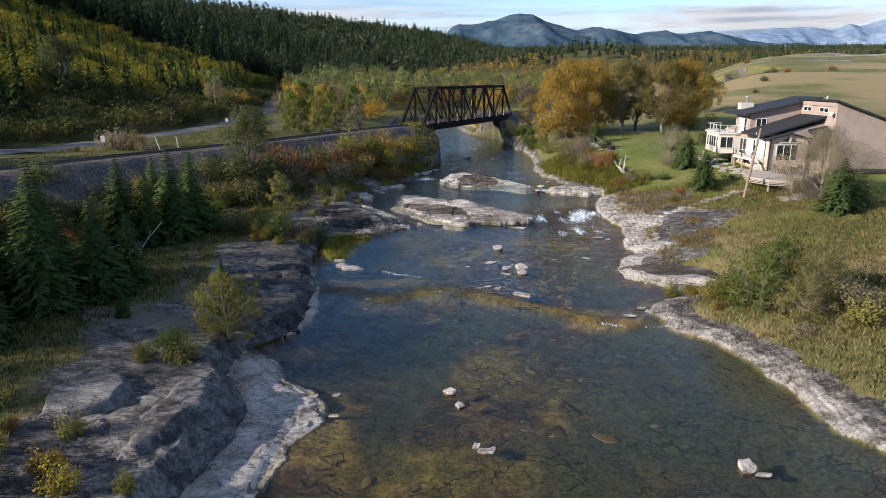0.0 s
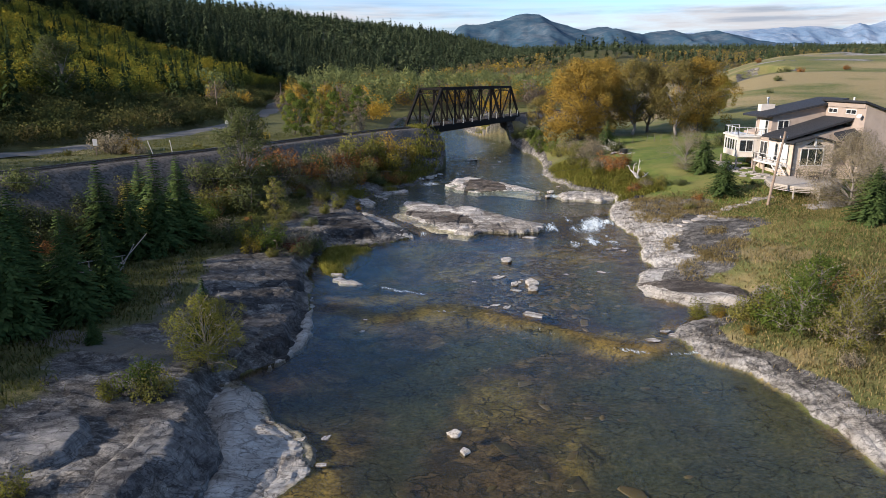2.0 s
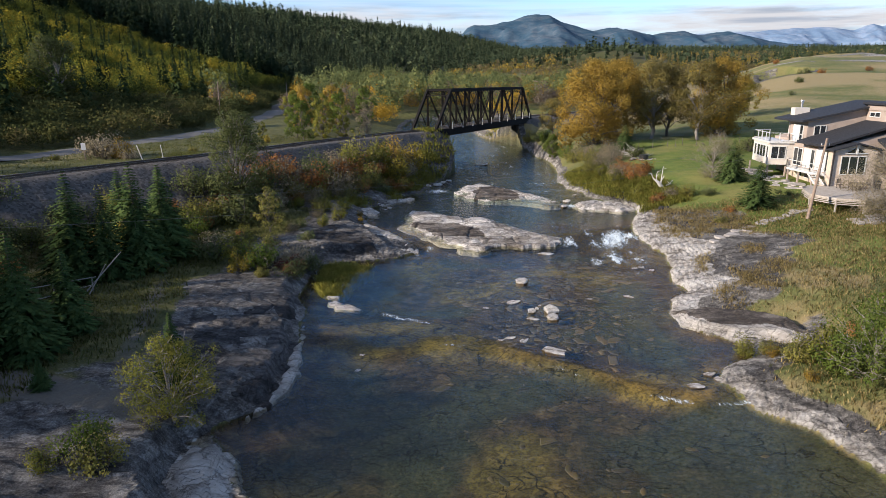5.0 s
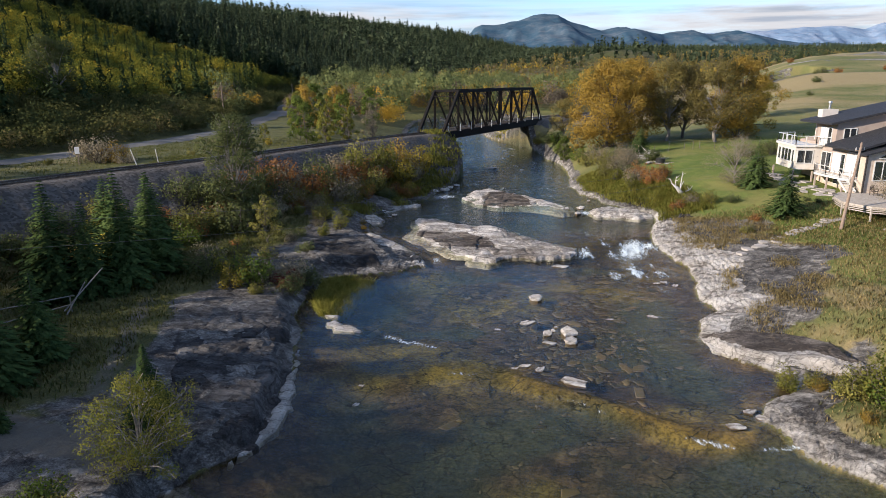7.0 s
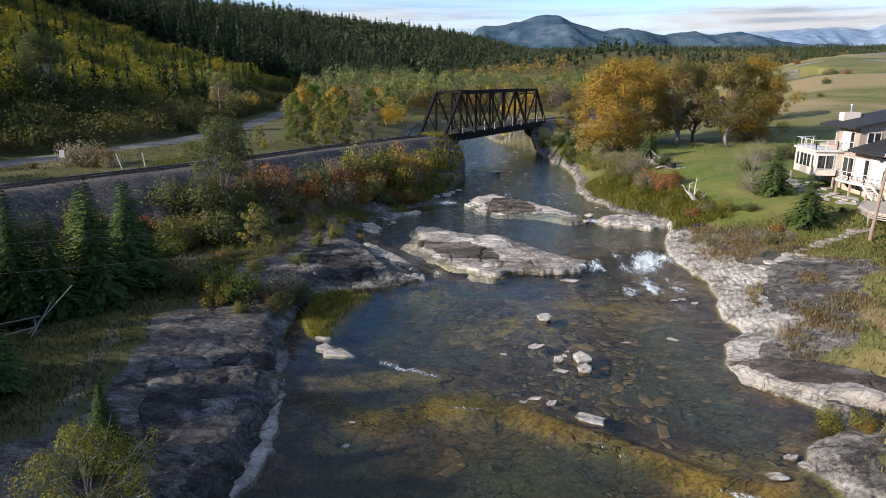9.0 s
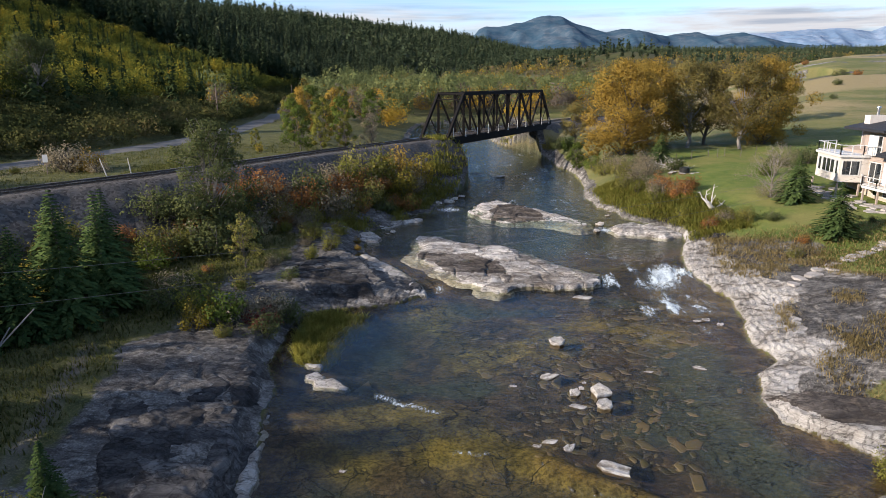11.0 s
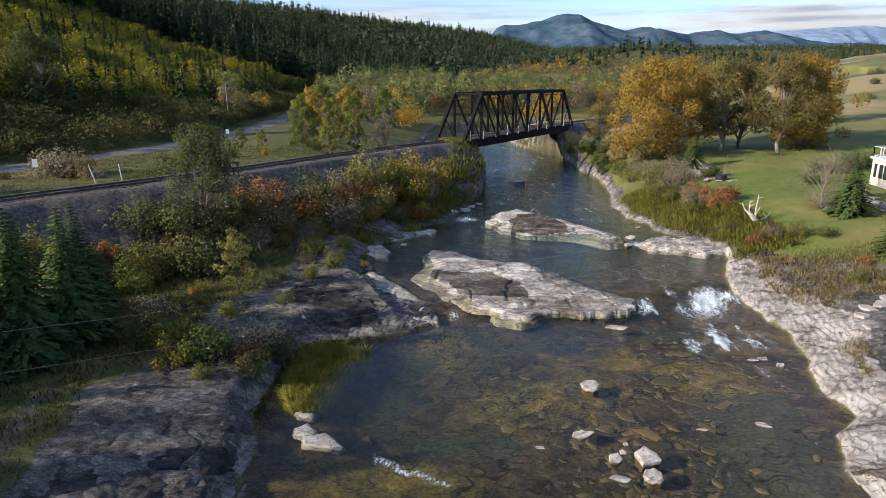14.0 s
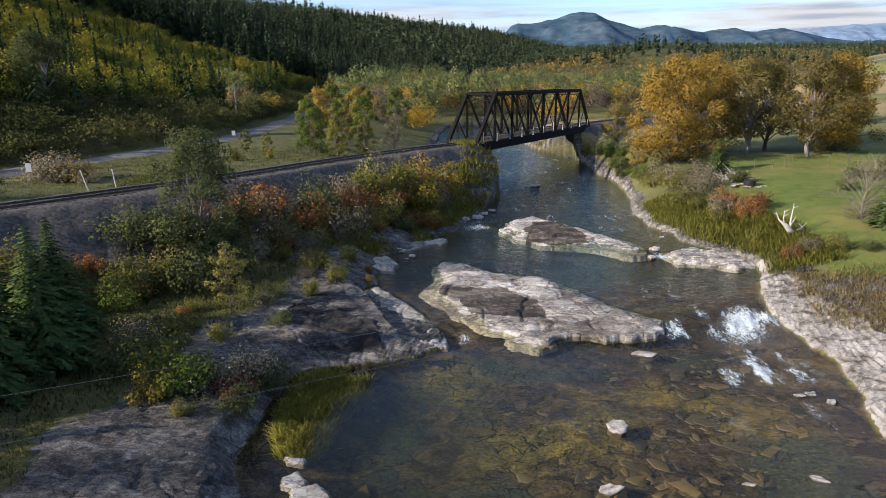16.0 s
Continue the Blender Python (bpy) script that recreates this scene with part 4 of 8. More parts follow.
def build_bridge():
    u = (BRIDGE_B - BRIDGE_A)
    length = u.length
    u.normalize()
    n = Vector((u.y, -u.x, 0))
    root = tagged(empty("railway_bridge", Matrix.Translation(BRIDGE_A + Vector((0, 0, 6.7)))), "black steel through-truss railway bridge over the river", "bridge")
    inv = root.matrix_world.inverted()
    half, panels = 2.35, 8
    p = length / panels
    low, high = 7.35, 14.25

    def at(s, side, z):
        return inv @ (BRIDGE_A + u * s + n * side + Vector((0, 0, z)))

    def member(name, a, b, w, h):
        bm = bmesh.new()
        beam(bm, a, b, w, h)
        return part(name, bm, M_STEEL, root)

    def laced(name, a, b, w, gap):
        """Two flat bars with lattice between them."""
        bm = bmesh.new()
        a, b = Vector(a), Vector(b)
        d = (b - a)
        off = u * gap if abs(d.normalized().dot(u)) < 0.6 else d.cross(n).normalized() * gap
        beam(bm, a + off, b + off, w, 0.09)
        beam(bm, a - off, b - off, w, 0.09)
        k = max(3, int(d.length / 0.55))
        for i in range(k):
            s = off if i % 2 else -off
            beam(bm, a + d * (i / k) + s, a + d * ((i + 1) / k) - s, 0.04, 0.06)
        return part(name, bm, M_STEEL, root)

    for side in (-half, half):
        member("bottom_chord", at(0, side, low - 0.25), at(length, side, low - 0.25), 0.40, 1.25)
        member("top_chord", at(p, side, high), at(length - p, side, high), 0.42, 0.48)
        for a, b in ((0, p), (length, length - p)):
            member("end_post", at(a, side, low), at(b, side, high), 0.42, 0.46)
        for i in range(1, panels):
            laced("post", at(i * p, side, low), at(i * p, side, high), 0.22, 0.16 if i in (1, panels - 1) else 0.20)
        for i in range(1, panels - 1):
            down = i < panels / 2
            a, b = (i, i + 1) if down else (i + 1, i)
            member("diagonal", at(a * p, side, high), at(b * p, side, low), 0.26, 0.20)
            if i in (2, 3, 4, 5):
                member("counter_brace", at(b * p, side, high), at(a * p, side, low), 0.10, 0.08)
        for a, b in ((p * 0.5, p), (length - p * 0.5, length - p)):
            member("sub_brace", at(a, side, (low + high) / 2), at(b, side, low), 0.12, 0.10)
    for i in range(1, panels):
        member("top_strut", at(i * p, -half, high + 0.05), at(i * p, half, high + 0.05), 0.24, 0.30)
        member("floor_beam", at(i * p, -half, low - 0.35), at(i * p, half, low - 0.35), 0.3, 0.8)
        if i < panels - 1:
            member("lateral_brace", at(i * p, -half, high + 0.2), at((i + 1) * p, half, high + 0.2), 0.12, 0.1)
            member("lateral_brace", at(i * p, half, high + 0.2), at((i + 1) * p, -half, high + 0.2), 0.12, 0.1)
        for side in (-1, 1):
            member("knee_brace", at(i * p, side * half, high - 1.0), at(i * p, side * (half - 0.9), high - 0.05), 0.12, 0.12)
    # lattice portals at both ends
    for s0, s1 in ((p * 0.86, p), (length - p * 0.86, length - p)):
        z0 = low + (high - low) * 0.88
        bm = bmesh.new()
        beam(bm, at(s0, -half, z0), at(s0, half, z0), 0.12, 0.14)
        beam(bm, at(s1, -half, high), at(s1, half, high), 0.3, 0.2)
        for i in range(10):
            a, b = -half + i * half / 5, -half + (i + 1) * half / 5
            beam(bm, at(s0, a, z0), at(s1, b, high), 0.06, 0.05)
            beam(bm, at(s1, a, high), at(s0, b, z0), 0.06, 0.05)
        for side in (-1, 1):
            beam(bm, at(s0 - 0.5, side * half, z0 - 0.9), at(s0, side * (half - 1.0), z0), 0.12, 0.12)
        part("portal", bm, M_STEEL, root)
    for side in (-0.85, 0.85):
        member("stringer", at(0, side, low - 0.25), at(length, side, low - 0.25), 0.35, 0.9)
    # timber deck, walkway with pale stanchions
    bm = bmesh.new()
    for i in range(int(length / 0.45)):
        s = 0.2 + i * 0.45
        beam(bm, at(s, -1.95, low + 0.30), at(s, 1.95, low + 0.30), 0.24, 0.20)
    tagged(part("bridge_tie", bm, M_TIE, root), kind="stuff")
    for k in range(11):
        s = 1.6 + k * (length - 3.2) / 10
        tall = 1.15 if k % 3 else 1.5
        bm = bmesh.new()
        beam(bm, at(s, half + 0.32, low + 0.28), at(s, half + 0.32, low + 0.28 + tall), 0.09, 0.09)
        beam(bm, at(s, half - 0.2, low + 0.30), at(s, half + 0.42, low + 0.30), 0.10, 0.08)
        part("stanchion", bm, M_GALV, root, "pale painted walkway stanchion")
    bm = bmesh.new()
    beam(bm, at(0, half + 0.32, low + 1.25), at(length, half + 0.32, low + 1.25), 0.03, 0.03)
    beam(bm, at(0, half + 0.32, low + 0.85), at(length, half + 0.32, low + 0.85), 0.03, 0.03)
    part("handrail_cable", bm, M_STEEL, root)
    return root


build_bridge()


def abutment(name, origin, u, depth, label, material=M_CONCRETE):
    """A battered concrete pier end with a bearing seat."""
    n = Vector((u.y, -u.x, 0))
    bm = bmesh.new()
    foot, top = 0.4, 6.75
    ring = []
    for z, grow in ((foot, 0.75), (top - 0.9, 0.1), (top - 0.9, 0.3), (top, 0.3)):
        ring.append([bm.verts.new(origin + u * a + n * b + Vector((0, 0, z))) for a, b in
                     ((0.7 + grow, 2.7 + grow), (0.7 + grow, -2.7 - grow), (-depth, -2.7 - grow), (-depth, 2.7 + grow))])
    for a, b in zip(ring, ring[1:]):
        for i in range(4):
            bm.faces.new((a[i], a[(i + 1) % 4], b[(i + 1) % 4], b[i]))
    bm.faces.new(ring[-1])
    bm.faces.new(ring[0][::-1])
    bmesh.ops.subdivide_edges(bm, edges=bm.edges[:], cuts=5, use_grid_fill=True)
    for v in bm.verts:
        v.co += Vector(noise.noise_vector(v.co * 0.9)) * 0.09
    bmesh.ops.bevel(bm, geom=[e for e in bm.edges if len(e.link_faces) == 2 and e.calc_face_angle(0) > 0.8], offset=0.06, segments=1, affect="EDGES")
    bmesh.ops.recalc_face_normals(bm, faces=bm.faces[:])
    return tagged(part(name, bm, material), label, "abutment")


U_BRIDGE = (BRIDGE_B - BRIDGE_A).normalized()
abutment("abutment", BRIDGE_A, U_BRIDGE, 3.0, "stained concrete bridge abutment at the water's edge")
abutment("abutment", BRIDGE_B, -U_BRIDGE, 3.0, "rust-red stained abutment block on the far bank", M_RED_CONCRETE)


def offset_line(line, o, step=1.0):
    """A smooth resampled copy of a plan polyline, shifted sideways."""
    pts = [Vector((a, b, 0)) for a, b in line]
    out = []
    for i in range(len(pts) - 1):
        p0, p1, p2, p3 = pts[max(i - 1, 0)], pts[i], pts[i + 1], pts[min(i + 2, len(pts) - 1)]
        k = max(2, int((p2 - p1).length / step))
        for j in range(k):
            t = j / k
            out.append(0.5 * ((2 * p1) + (p2 - p0) * t + (2 * p0 - 5 * p1 + 4 * p2 - p3) * t * t + (3 * p1 - p0 - 3 * p2 + p3) * t ** 3))
    out.append(pts[-1])
    res = []
    for i, q in enumerate(out):
        d = (out[min(i + 1, len(out) - 1)] - out[max(i - 1, 0)]).normalized()
        res.append(q + Vector((d.y, -d.x, 0)) * o)
    return res


def build_track(line, name, label):
    root = tagged(empty(name, Matrix.Translation((line[-1][0], line[-1][1], RAIL_Z))), label, "railway track", kind="structure")
    inv = root.matrix_world.inverted()
    bm = bmesh.new()
    ties = offset_line(line, 0, 0.56)
    for a, b in zip(ties, ties[1:]):
        d = (b - a).normalized()
        s = Vector((d.y, -d.x, 0)) * 1.3
        z = Vector((0, 0, RAIL_Z - 0.36))
        beam(bm, inv @ (a - s + z), inv @ (a + s + z), 0.24, 0.18)
    tagged(part("tie", bm, M_TIE, root), kind="stuff")
    for o in (-0.75, 0.75):
        bm = bmesh.new()
        pts = offset_line(line, o, 2.0)
        prof = ((-0.07, 0), (-0.02, 0.03), (-0.02, 0.12), (-0.037, 0.13), (-0.037, 0.17), (0.037, 0.17), (0.037, 0.13), (0.02, 0.12), (0.02, 0.03), (0.07, 0))
        rings = []
        for i, q in enumerate(pts):
            d = (pts[min(i + 1, len(pts) - 1)] - pts[max(i - 1, 0)]).normalized()
            s = Vector((d.y, -d.x, 0))
            rings.append([bm.verts.new(inv @ (q + s * a + Vector((0, 0, RAIL_Z - 0.27 + b)))) for a, b in prof])
        for r0, r1 in zip(rings, rings[1:]):
            for i in range(len(prof)):
                bm.faces.new((r0[i], r0[(i + 1) % len(prof)], r1[(i + 1) % len(prof)], r1[i]))
        part("rail", bm, M_RAIL, root)
    return root


build_track(RAIL_LINE + [(15.5, 159.1)], "railway", "steel rails on dark timber ties over grey ballast")
build_track(RAIL_BEYOND, "railway", "steel rails on dark timber ties beyond the bridge")


def build_road():
    k = Mat("gravel_road")
    g = k.noise(8, 4, 0.7)
    w = k.noise(0.4, 3, 0.6)
    k.bump(g, 0.5, 0.03)
    mat = k.set(k.mix(k.math("ADD", k.math("MULTIPLY", g, 0.5), k.math("MULTIPLY", w, 0.5)), (0.066, 0.063, 0.059), (0.135, 0.128, 0.118)), 0.95)
    cols = [offset_line(ROAD, o, 2.0) for o in (-3.4, -2.0, 0, 2.0, 3.4)]
    bm = bmesh.new()
    rows = []
    for row in zip(*cols):
        zz = heights([(q.x, q.y) for q in row])
        top = float(np.max(zz)) + 0.08
        rows.append([bm.verts.new((q.x, q.y, top + h)) for q, h in zip(row, (-0.25, 0.0, 0.06, 0.0, -0.25))])
    for r0, r1 in zip(rows, rows[1:]):
        for i in range(4):
            bm.faces.new((r0[i], r0[i + 1], r1[i + 1], r1[i]))
    return tagged(part("road", bm, mat, None, "", True), "pale gravel road along the foot of the wooded hill", "road", kind="structure")


build_road()


# ---- rock islands, ledges and stones ----
def ledge(name, outline, base, top, material, label, category="rock", edge=1.0, seed=1, step=0.11, lean=(0.0, 0.0), res=0.11, rough=0.10, collar=-0.35, ragged=0.55, cap=None):
    """A bedded rock sheet: outline in plan, stepped layers up to the top; lean tilts its surface."""
    xs0, ys0 = [p[0] for p in outline], [p[1] for p in outline]
    xs = np.arange(min(xs0) - 0.6, max(xs0) + 0.6, res)
    ys = np.arange(min(ys0) - 0.6, max(ys0) + 0.6, res)
    gx, gy = np.meshgrid(xs, ys)
    x, y = gx.ravel(), gy.ravel()
    d = -to_line(x, y, outline, True) + ragged * fbm(x, y, 1.5 + ragged, 4, seed) + 0.10 * fbm(x, y, 0.4, 2, seed + 3)
    cx, cy = float(np.mean(xs0)), float(np.mean(ys0))
    h = top * sstep(-0.05, edge, d) + (x - cx) * lean[0] + (y - cy) * lean[1] + rough * relief(x, y, seed + 1) * 2.2
    f = h / step - np.floor(h / step)
    h = step * (np.floor(h / step) + sstep(0.6, 1.0, f)) + 0.25 * rough * fbm(x, y, 0.5, 3, seed + 2)
    z = base + np.maximum(h, 0.02)
    z = np.where(d > 0, z, base + collar)
    nx = len(xs)
    i = (np.arange(len(ys) - 1)[:, None] * nx + np.arange(nx - 1)[None, :]).ravel()
    keep = np.max(np.column_stack([d[i], d[i + 1], d[i + nx], d[i + nx + 1]]), axis=1) > 0
    i = i[keep]
    faces = np.column_stack([i, i + 1, i + nx + 1, i + nx])
    used = np.unique(faces)
    remap = np.zeros(len(x), int)
    remap[used] = np.arange(len(used))
    pts = np.column_stack([x - cx, y - cy, z - base])[used]
    faces = remap[faces]
    fx, fy = x[i], y[i]
    if cap is None:
        # the upper beds lie as a sheet of their own on the lower ones
        above = h[i] + 0.3 * fbm(fx, fy, 2.0, 3, seed + 7) * top > 0.78 * top
    else:
        above = -to_line(fx, fy, cap, True) + 0.9 * fbm(fx, fy, 1.6, 4, seed + 7) > 0

    def sheet(of, mat, called):
        keep = np.unique(of)
        again = np.zeros(len(pts), int)
        again[keep] = np.arange(len(keep))
        return mesh_from(called, pts[keep], again[of], mat, False)

    ob = new(name, sheet(faces[~above], material, name))
    ob.location = (cx, cy, base)
    if above.sum() > 40:
        upper = new("upper_bed", sheet(faces[above], material if cap is None else M_BROWN_ROCK, "upper_bed"))
        upper.parent = ob
        if cap is not None:
            tagged(upper, "dark brown bedded cap")
    return tagged(ob, label, category)


ISLAND = [(-5.9, 75.0), (-5.4, 78.4), (-5.6, 81.5), (-6.0, 83.7), (-4.6, 84.0), (-1.5, 82.0), (1.0, 80.6), (3.7, 80.2), (5.3, 77.8), (7.3, 74.2),
          (9.0, 72.6), (10.8, 71.0), (10.8, 69.2), (8.5, 68.5), (4.7, 68.5), (2.6, 67.6), (0.3, 68.4), (-1.2, 69.2), (-3.1, 70.6), (-4.6, 73.2)]
ledge("rock_island", ISLAND, 0.66, 0.36, M_MIXED_ROCK, "long bedded island of pale and dark limestone amid rapids", "rock island", 1.8, 51, 0.09, (0.0, 0.016), 0.10, 0.10, -0.5, 0.9, [(-4.7, 77.2), (-2.4, 76.2), (0.6, 76.0), (2.9, 73.4), (3.0, 70.6), (1.4, 70.0), (-1.7, 71.2), (-3.7, 74.0)])
ledge("rock_slab", [(0.9, 67.0), (0.4, 68.2), (1.5, 69.0), (3.6, 68.4), (4.0, 67.6), (2.8, 66.3)], 0.22, 0.50, M_PALE_ROCK, "pale tilted limestone slab at the island's foot", "rock", 0.8, 52, 0.09, (-0.05, 0.08))
ledge("rock_island", [(0.3, 95.6), (1.1, 98.3), (3.8, 101.2), (5.0, 100.2), (7.8, 97.4), (10.4, 94.6), (12.7, 91.4), (13.9, 88.0), (13.6, 86.2), (12.0, 85.8), (9.4, 88.1), (7.4, 89.0), (4.3, 89.5), (1.6, 92.0)],
      0.95, 0.45, M_MIXED_ROCK, "weathered limestone island with a dark bedded top", "rock island", 1.5, 53, 0.12, (0.0, 0.03), 0.11, 0.12, -0.5, 0.6, [(2.6, 95.8), (6.0, 97.6), (8.9, 92.8), (8.6, 89.6), (4.8, 89.2), (2.8, 90.6)])
ledge("rock_ledge", [(15.0, 86.4), (17.4, 89.2), (19.7, 88.4), (21.5, 87.6), (22.4, 84.0), (20.0, 82.8), (17.8, 83.8), (15.6, 84.2)], 0.95, 0.45, M_MIXED_ROCK, "rounded pale limestone ledge along the bank", "rock", 0.9, 54, 0.13)
ledge("rock_slab", [(-7.2, 12), (-7.0, 20.9), (-6.4, 24.6), (-5.3, 26.9), (-6.5, 29.7), (-8.4, 31.7), (-9.3, 33.8), (-10.6, 34.8), (-12.0, 33.6), (-12.0, 31.4), (-10.8, 29.2), (-10.2, 25.0), (-10.4, 20), (-11.2, 12)],
      -0.05, 0.36, M_PALE_ROCK, "broad pale limestone slab sloping into the river", "rock", 1.3, 55, 0.06, (-0.05, 0.0), 0.14, 0.05)
ledge("rock_slab", TONGUE, 0.40, 0.50, M_PALE_ROCK, "smooth pale limestone tongue beside dark shale", "rock", 0.7, 56, 0.08, (-0.10, 0.0), 0.1, 0.05, -0.6)
ledge("rock_slab", [(-10.9, 80.0), (-8.9, 80.6), (-8.8, 82.6), (-10.0, 84.2), (-11.6, 83.4)], 0.85, 0.35, M_PALE_ROCK, "pale limestone plates at the water's edge", "rock", 0.6, 57, 0.1)
ledge("rock_slab", [(-10.4, 86.0), (-8.4, 86.9), (-5.2, 90.2), (-5.2, 91.6), (-8.0, 90.4), (-11.2, 88.6)], 0.88, 0.28, M_PALE_ROCK, "thin pale limestone sheet at the water's edge", "rock", 0.6, 58, 0.08)
ledge("rock_ledge", CAPPED_LEDGE, 0.26, 0.62, M_PALE_ROCK, "dark-topped rock ledge with a pale undercut rim", "rock", 0.8, 59, 0.11, (0.03, 0.0), 0.09, 0.05, -0.4, 0.3, [(15.8, 50.7), (16.0, 49.1), (17.1, 48.2), (18.4, 47.3), (20.4, 47.2), (21.6, 45.8), (24.0, 46.0), (24.0, 49.0), (21.0, 51.5), (17.6, 52.0)])
ledge("rock_slab", [(15.0, 40.7), (15.9, 39.3), (16.9, 37.4), (18.2, 36.2), (18.9, 36.9), (17.8, 38.8), (16.4, 40.7)], 0.05, 0.26, M_PALE_ROCK, "pale limestone slab at the lip of a low weir", "rock", 0.7, 60, 0.09)
ledge("rock_outcrop", [(-16.6, 28.4), (-15.0, 28.1), (-14.0, 26.4), (-14.1, 24.7), (-15.6, 23.3), (-17.2, 23.4), (-18.0, 25.6), (-17.8, 27.6)], 1.65, 0.62, M_GREY_ROCK, "flat-topped round shale outcrop with thin bedding", "rock", 0.5, 63, 0.09, (0.0, 0.0), 0.085, 0.035, -1.0, 0.35)
ledge("rock_outcrop", [(-13.6, 27.6), (-12.4, 28.8), (-10.8, 28.9), (-9.2, 27.0), (-9.0, 24.6), (-9.9, 22.0), (-11.2, 20.2), (-13.4, 20.2), (-14.0, 23.6)], 0.65, 1.45, M_GREY_ROCK, "rounded dark shale knoll with curled bedding", "rock", 1.8, 64, 0.075, (-0.02, 0.02), 0.085, 0.07, -0.7, 0.5)
ledge("rock_outcrop", [(-11.6, 63.2), (-8.8, 63.7), (-6.4, 64.8), (-6.4, 67.0), (-7.7, 70.6), (-9.9, 73.4), (-11.6, 74.4), (-14.4, 72.0), (-15.0, 67.6), (-13.8, 64.4)], 0.25, 1.42, M_DARK_ROCK, "dark layered shale knoll above a green pool", "rock", 1.2, 65, 0.10, (-0.05, 0.0), 0.10, 0.13, -0.5, 0.9)
ledge("rock_outcrop", [(-9.3, 38.2), (-9.2, 40.6), (-9.7, 44.0), (-10.4, 48.0), (-11.0, 52.4), (-13.8, 54.6), (-17.4, 53.4), (-17.6, 48.6), (-16.0, 43.0), (-13.4, 38.4), (-11.2, 36.6)], 0.12, 1.12, M_DARK_ROCK, "broad dark shale shelf with an undercut edge", "rock", 0.9, 66, 0.085, (-0.075, 0.0), 0.09, 0.14, -0.4, 1.3)
ledge("rock_ledge", [(24.6, 77.8), (23.0, 79.4), (23.4, 80.6), (26.4, 79.6), (28.0, 77.6), (26.2, 77.0)], 1.0, 0.95, M_DARK_ROCK, "stack of dark broken shale plates on the bank", "rock", 0.5, 67, 0.2, (0.0, 0.05), 0.13, 0.3)
ledge("rock_slab", [(-9.9, 36.8), (-8.9, 38.0), (-8.6, 40.0), (-8.9, 43.5), (-9.3, 47.0), (-9.8, 50.4), (-10.5, 52.8), (-11.0, 52.6), (-10.4, 49.8), (-9.9, 46.6), (-9.5, 43.4), (-9.3, 40.4), (-9.7, 38.0)], 0.02, 0.11, M_PALE_ROCK, "narrow bleached rim below the dark shelf", "rock", 0.3, 68, 0.05, (0, 0), 0.08, 0.04, -0.35, 0.75)
for outline in ([(-9.1, 52.8), (-8.5, 53.3), (-7.8, 52.6), (-7.9, 52.0), (-8.8, 52.1)], [(-8.4, 52.1), (-7.4, 52.5), (-6.2, 51.3), (-6.4, 50.9), (-8.1, 51.4)], [(-9.3, 54.2), (-8.4, 54.1), (-8.3, 53.6), (-9.1, 53.7)]):
    ledge("rock_slab", outline, 0.22, 0.09, M_PALE_ROCK, "thin pale limestone plate just above the water", "rock", 0.15, 70, 0.05, (0, 0), 0.06, 0.012, -0.12, 0.15)
ledge("rock_slab", [(-1.8, 121.2), (0.4, 120.4), (3.4, 122.4), (3.6, 126.0), (1.6, 128.2), (-0.8, 126.6)], 1.12, 0.24, M_MIXED_ROCK, "low flat grey rock in the stream under the bridge", "rock", 0.7, 69, 0.08, (0, 0), 0.16, 0.05)


def stone_mesh(name, seed, sx, sy, sz, material, flat=0.55, sides=0, rough=0.0):
    """An angular broken slab of rock: a ragged polygon with a worn upper edge, a tilted top and chipped faces."""
    rnd = random.Random(seed)
    n = sides or rnd.choice((5, 6, 6, 7))
    ang = sorted((k + rnd.uniform(-0.36, 0.36)) * math.tau / n for k in range(n))
    rad = [rnd.uniform(0.34, 0.54) for _ in ang]
    tilt = (rnd.uniform(-0.25, 0.25), rnd.uniform(-0.25, 0.25))
    bm = bmesh.new()
    rings = []
    for z, grow in ((-0.5, 0.9), (0.5 * flat - 0.16, 1.04), (0.5 * flat, 0.90)):
        rings.append([bm.verts.new((math.cos(a) * r * sx * grow * rnd.uniform(0.95, 1.05), math.sin(a) * r * sy * grow * rnd.uniform(0.95, 1.05),
                                    (z + (math.cos(a) * tilt[0] + math.sin(a) * tilt[1]) * (z > 0) * flat + rnd.uniform(-0.03, 0.03)) * sz)) for a, r in zip(ang, rad)])
    for r0, r1 in zip(rings, rings[1:]):
        for k in range(n):
            bm.faces.new((r0[k], r0[(k + 1) % n], r1[(k + 1) % n], r1[k]))
    mid = bm.verts.new((rnd.uniform(-0.12, 0.12) * sx, rnd.uniform(-0.12, 0.12) * sy, (0.5 * flat + rnd.uniform(-0.02, 0.08)) * sz))
    for k in range(n):
        bm.faces.new((rings[2][k], rings[2][(k + 1) % n], mid))
    bmesh.ops.triangulate(bm, faces=bm.faces[:])
    if rough:
        bmesh.ops.subdivide_edges(bm, edges=bm.edges[:], cuts=2, use_grid_fill=True)
        for v in bm.verts:
            q = v.co + Vector((seed * 3.1, 0, 0))
            v.co += Vector(noise.noise_vector(q * 2.6)) * rough + Vector(noise.noise_vector(q * 7.0)) * rough * 0.4
        bmesh.ops.triangulate(bm, faces=bm.faces[:])
    me = bpy.data.meshes.new(name)
    bm.to_mesh(me)
    bm.free()
    if material:
        me.materials.append(material)
    return me


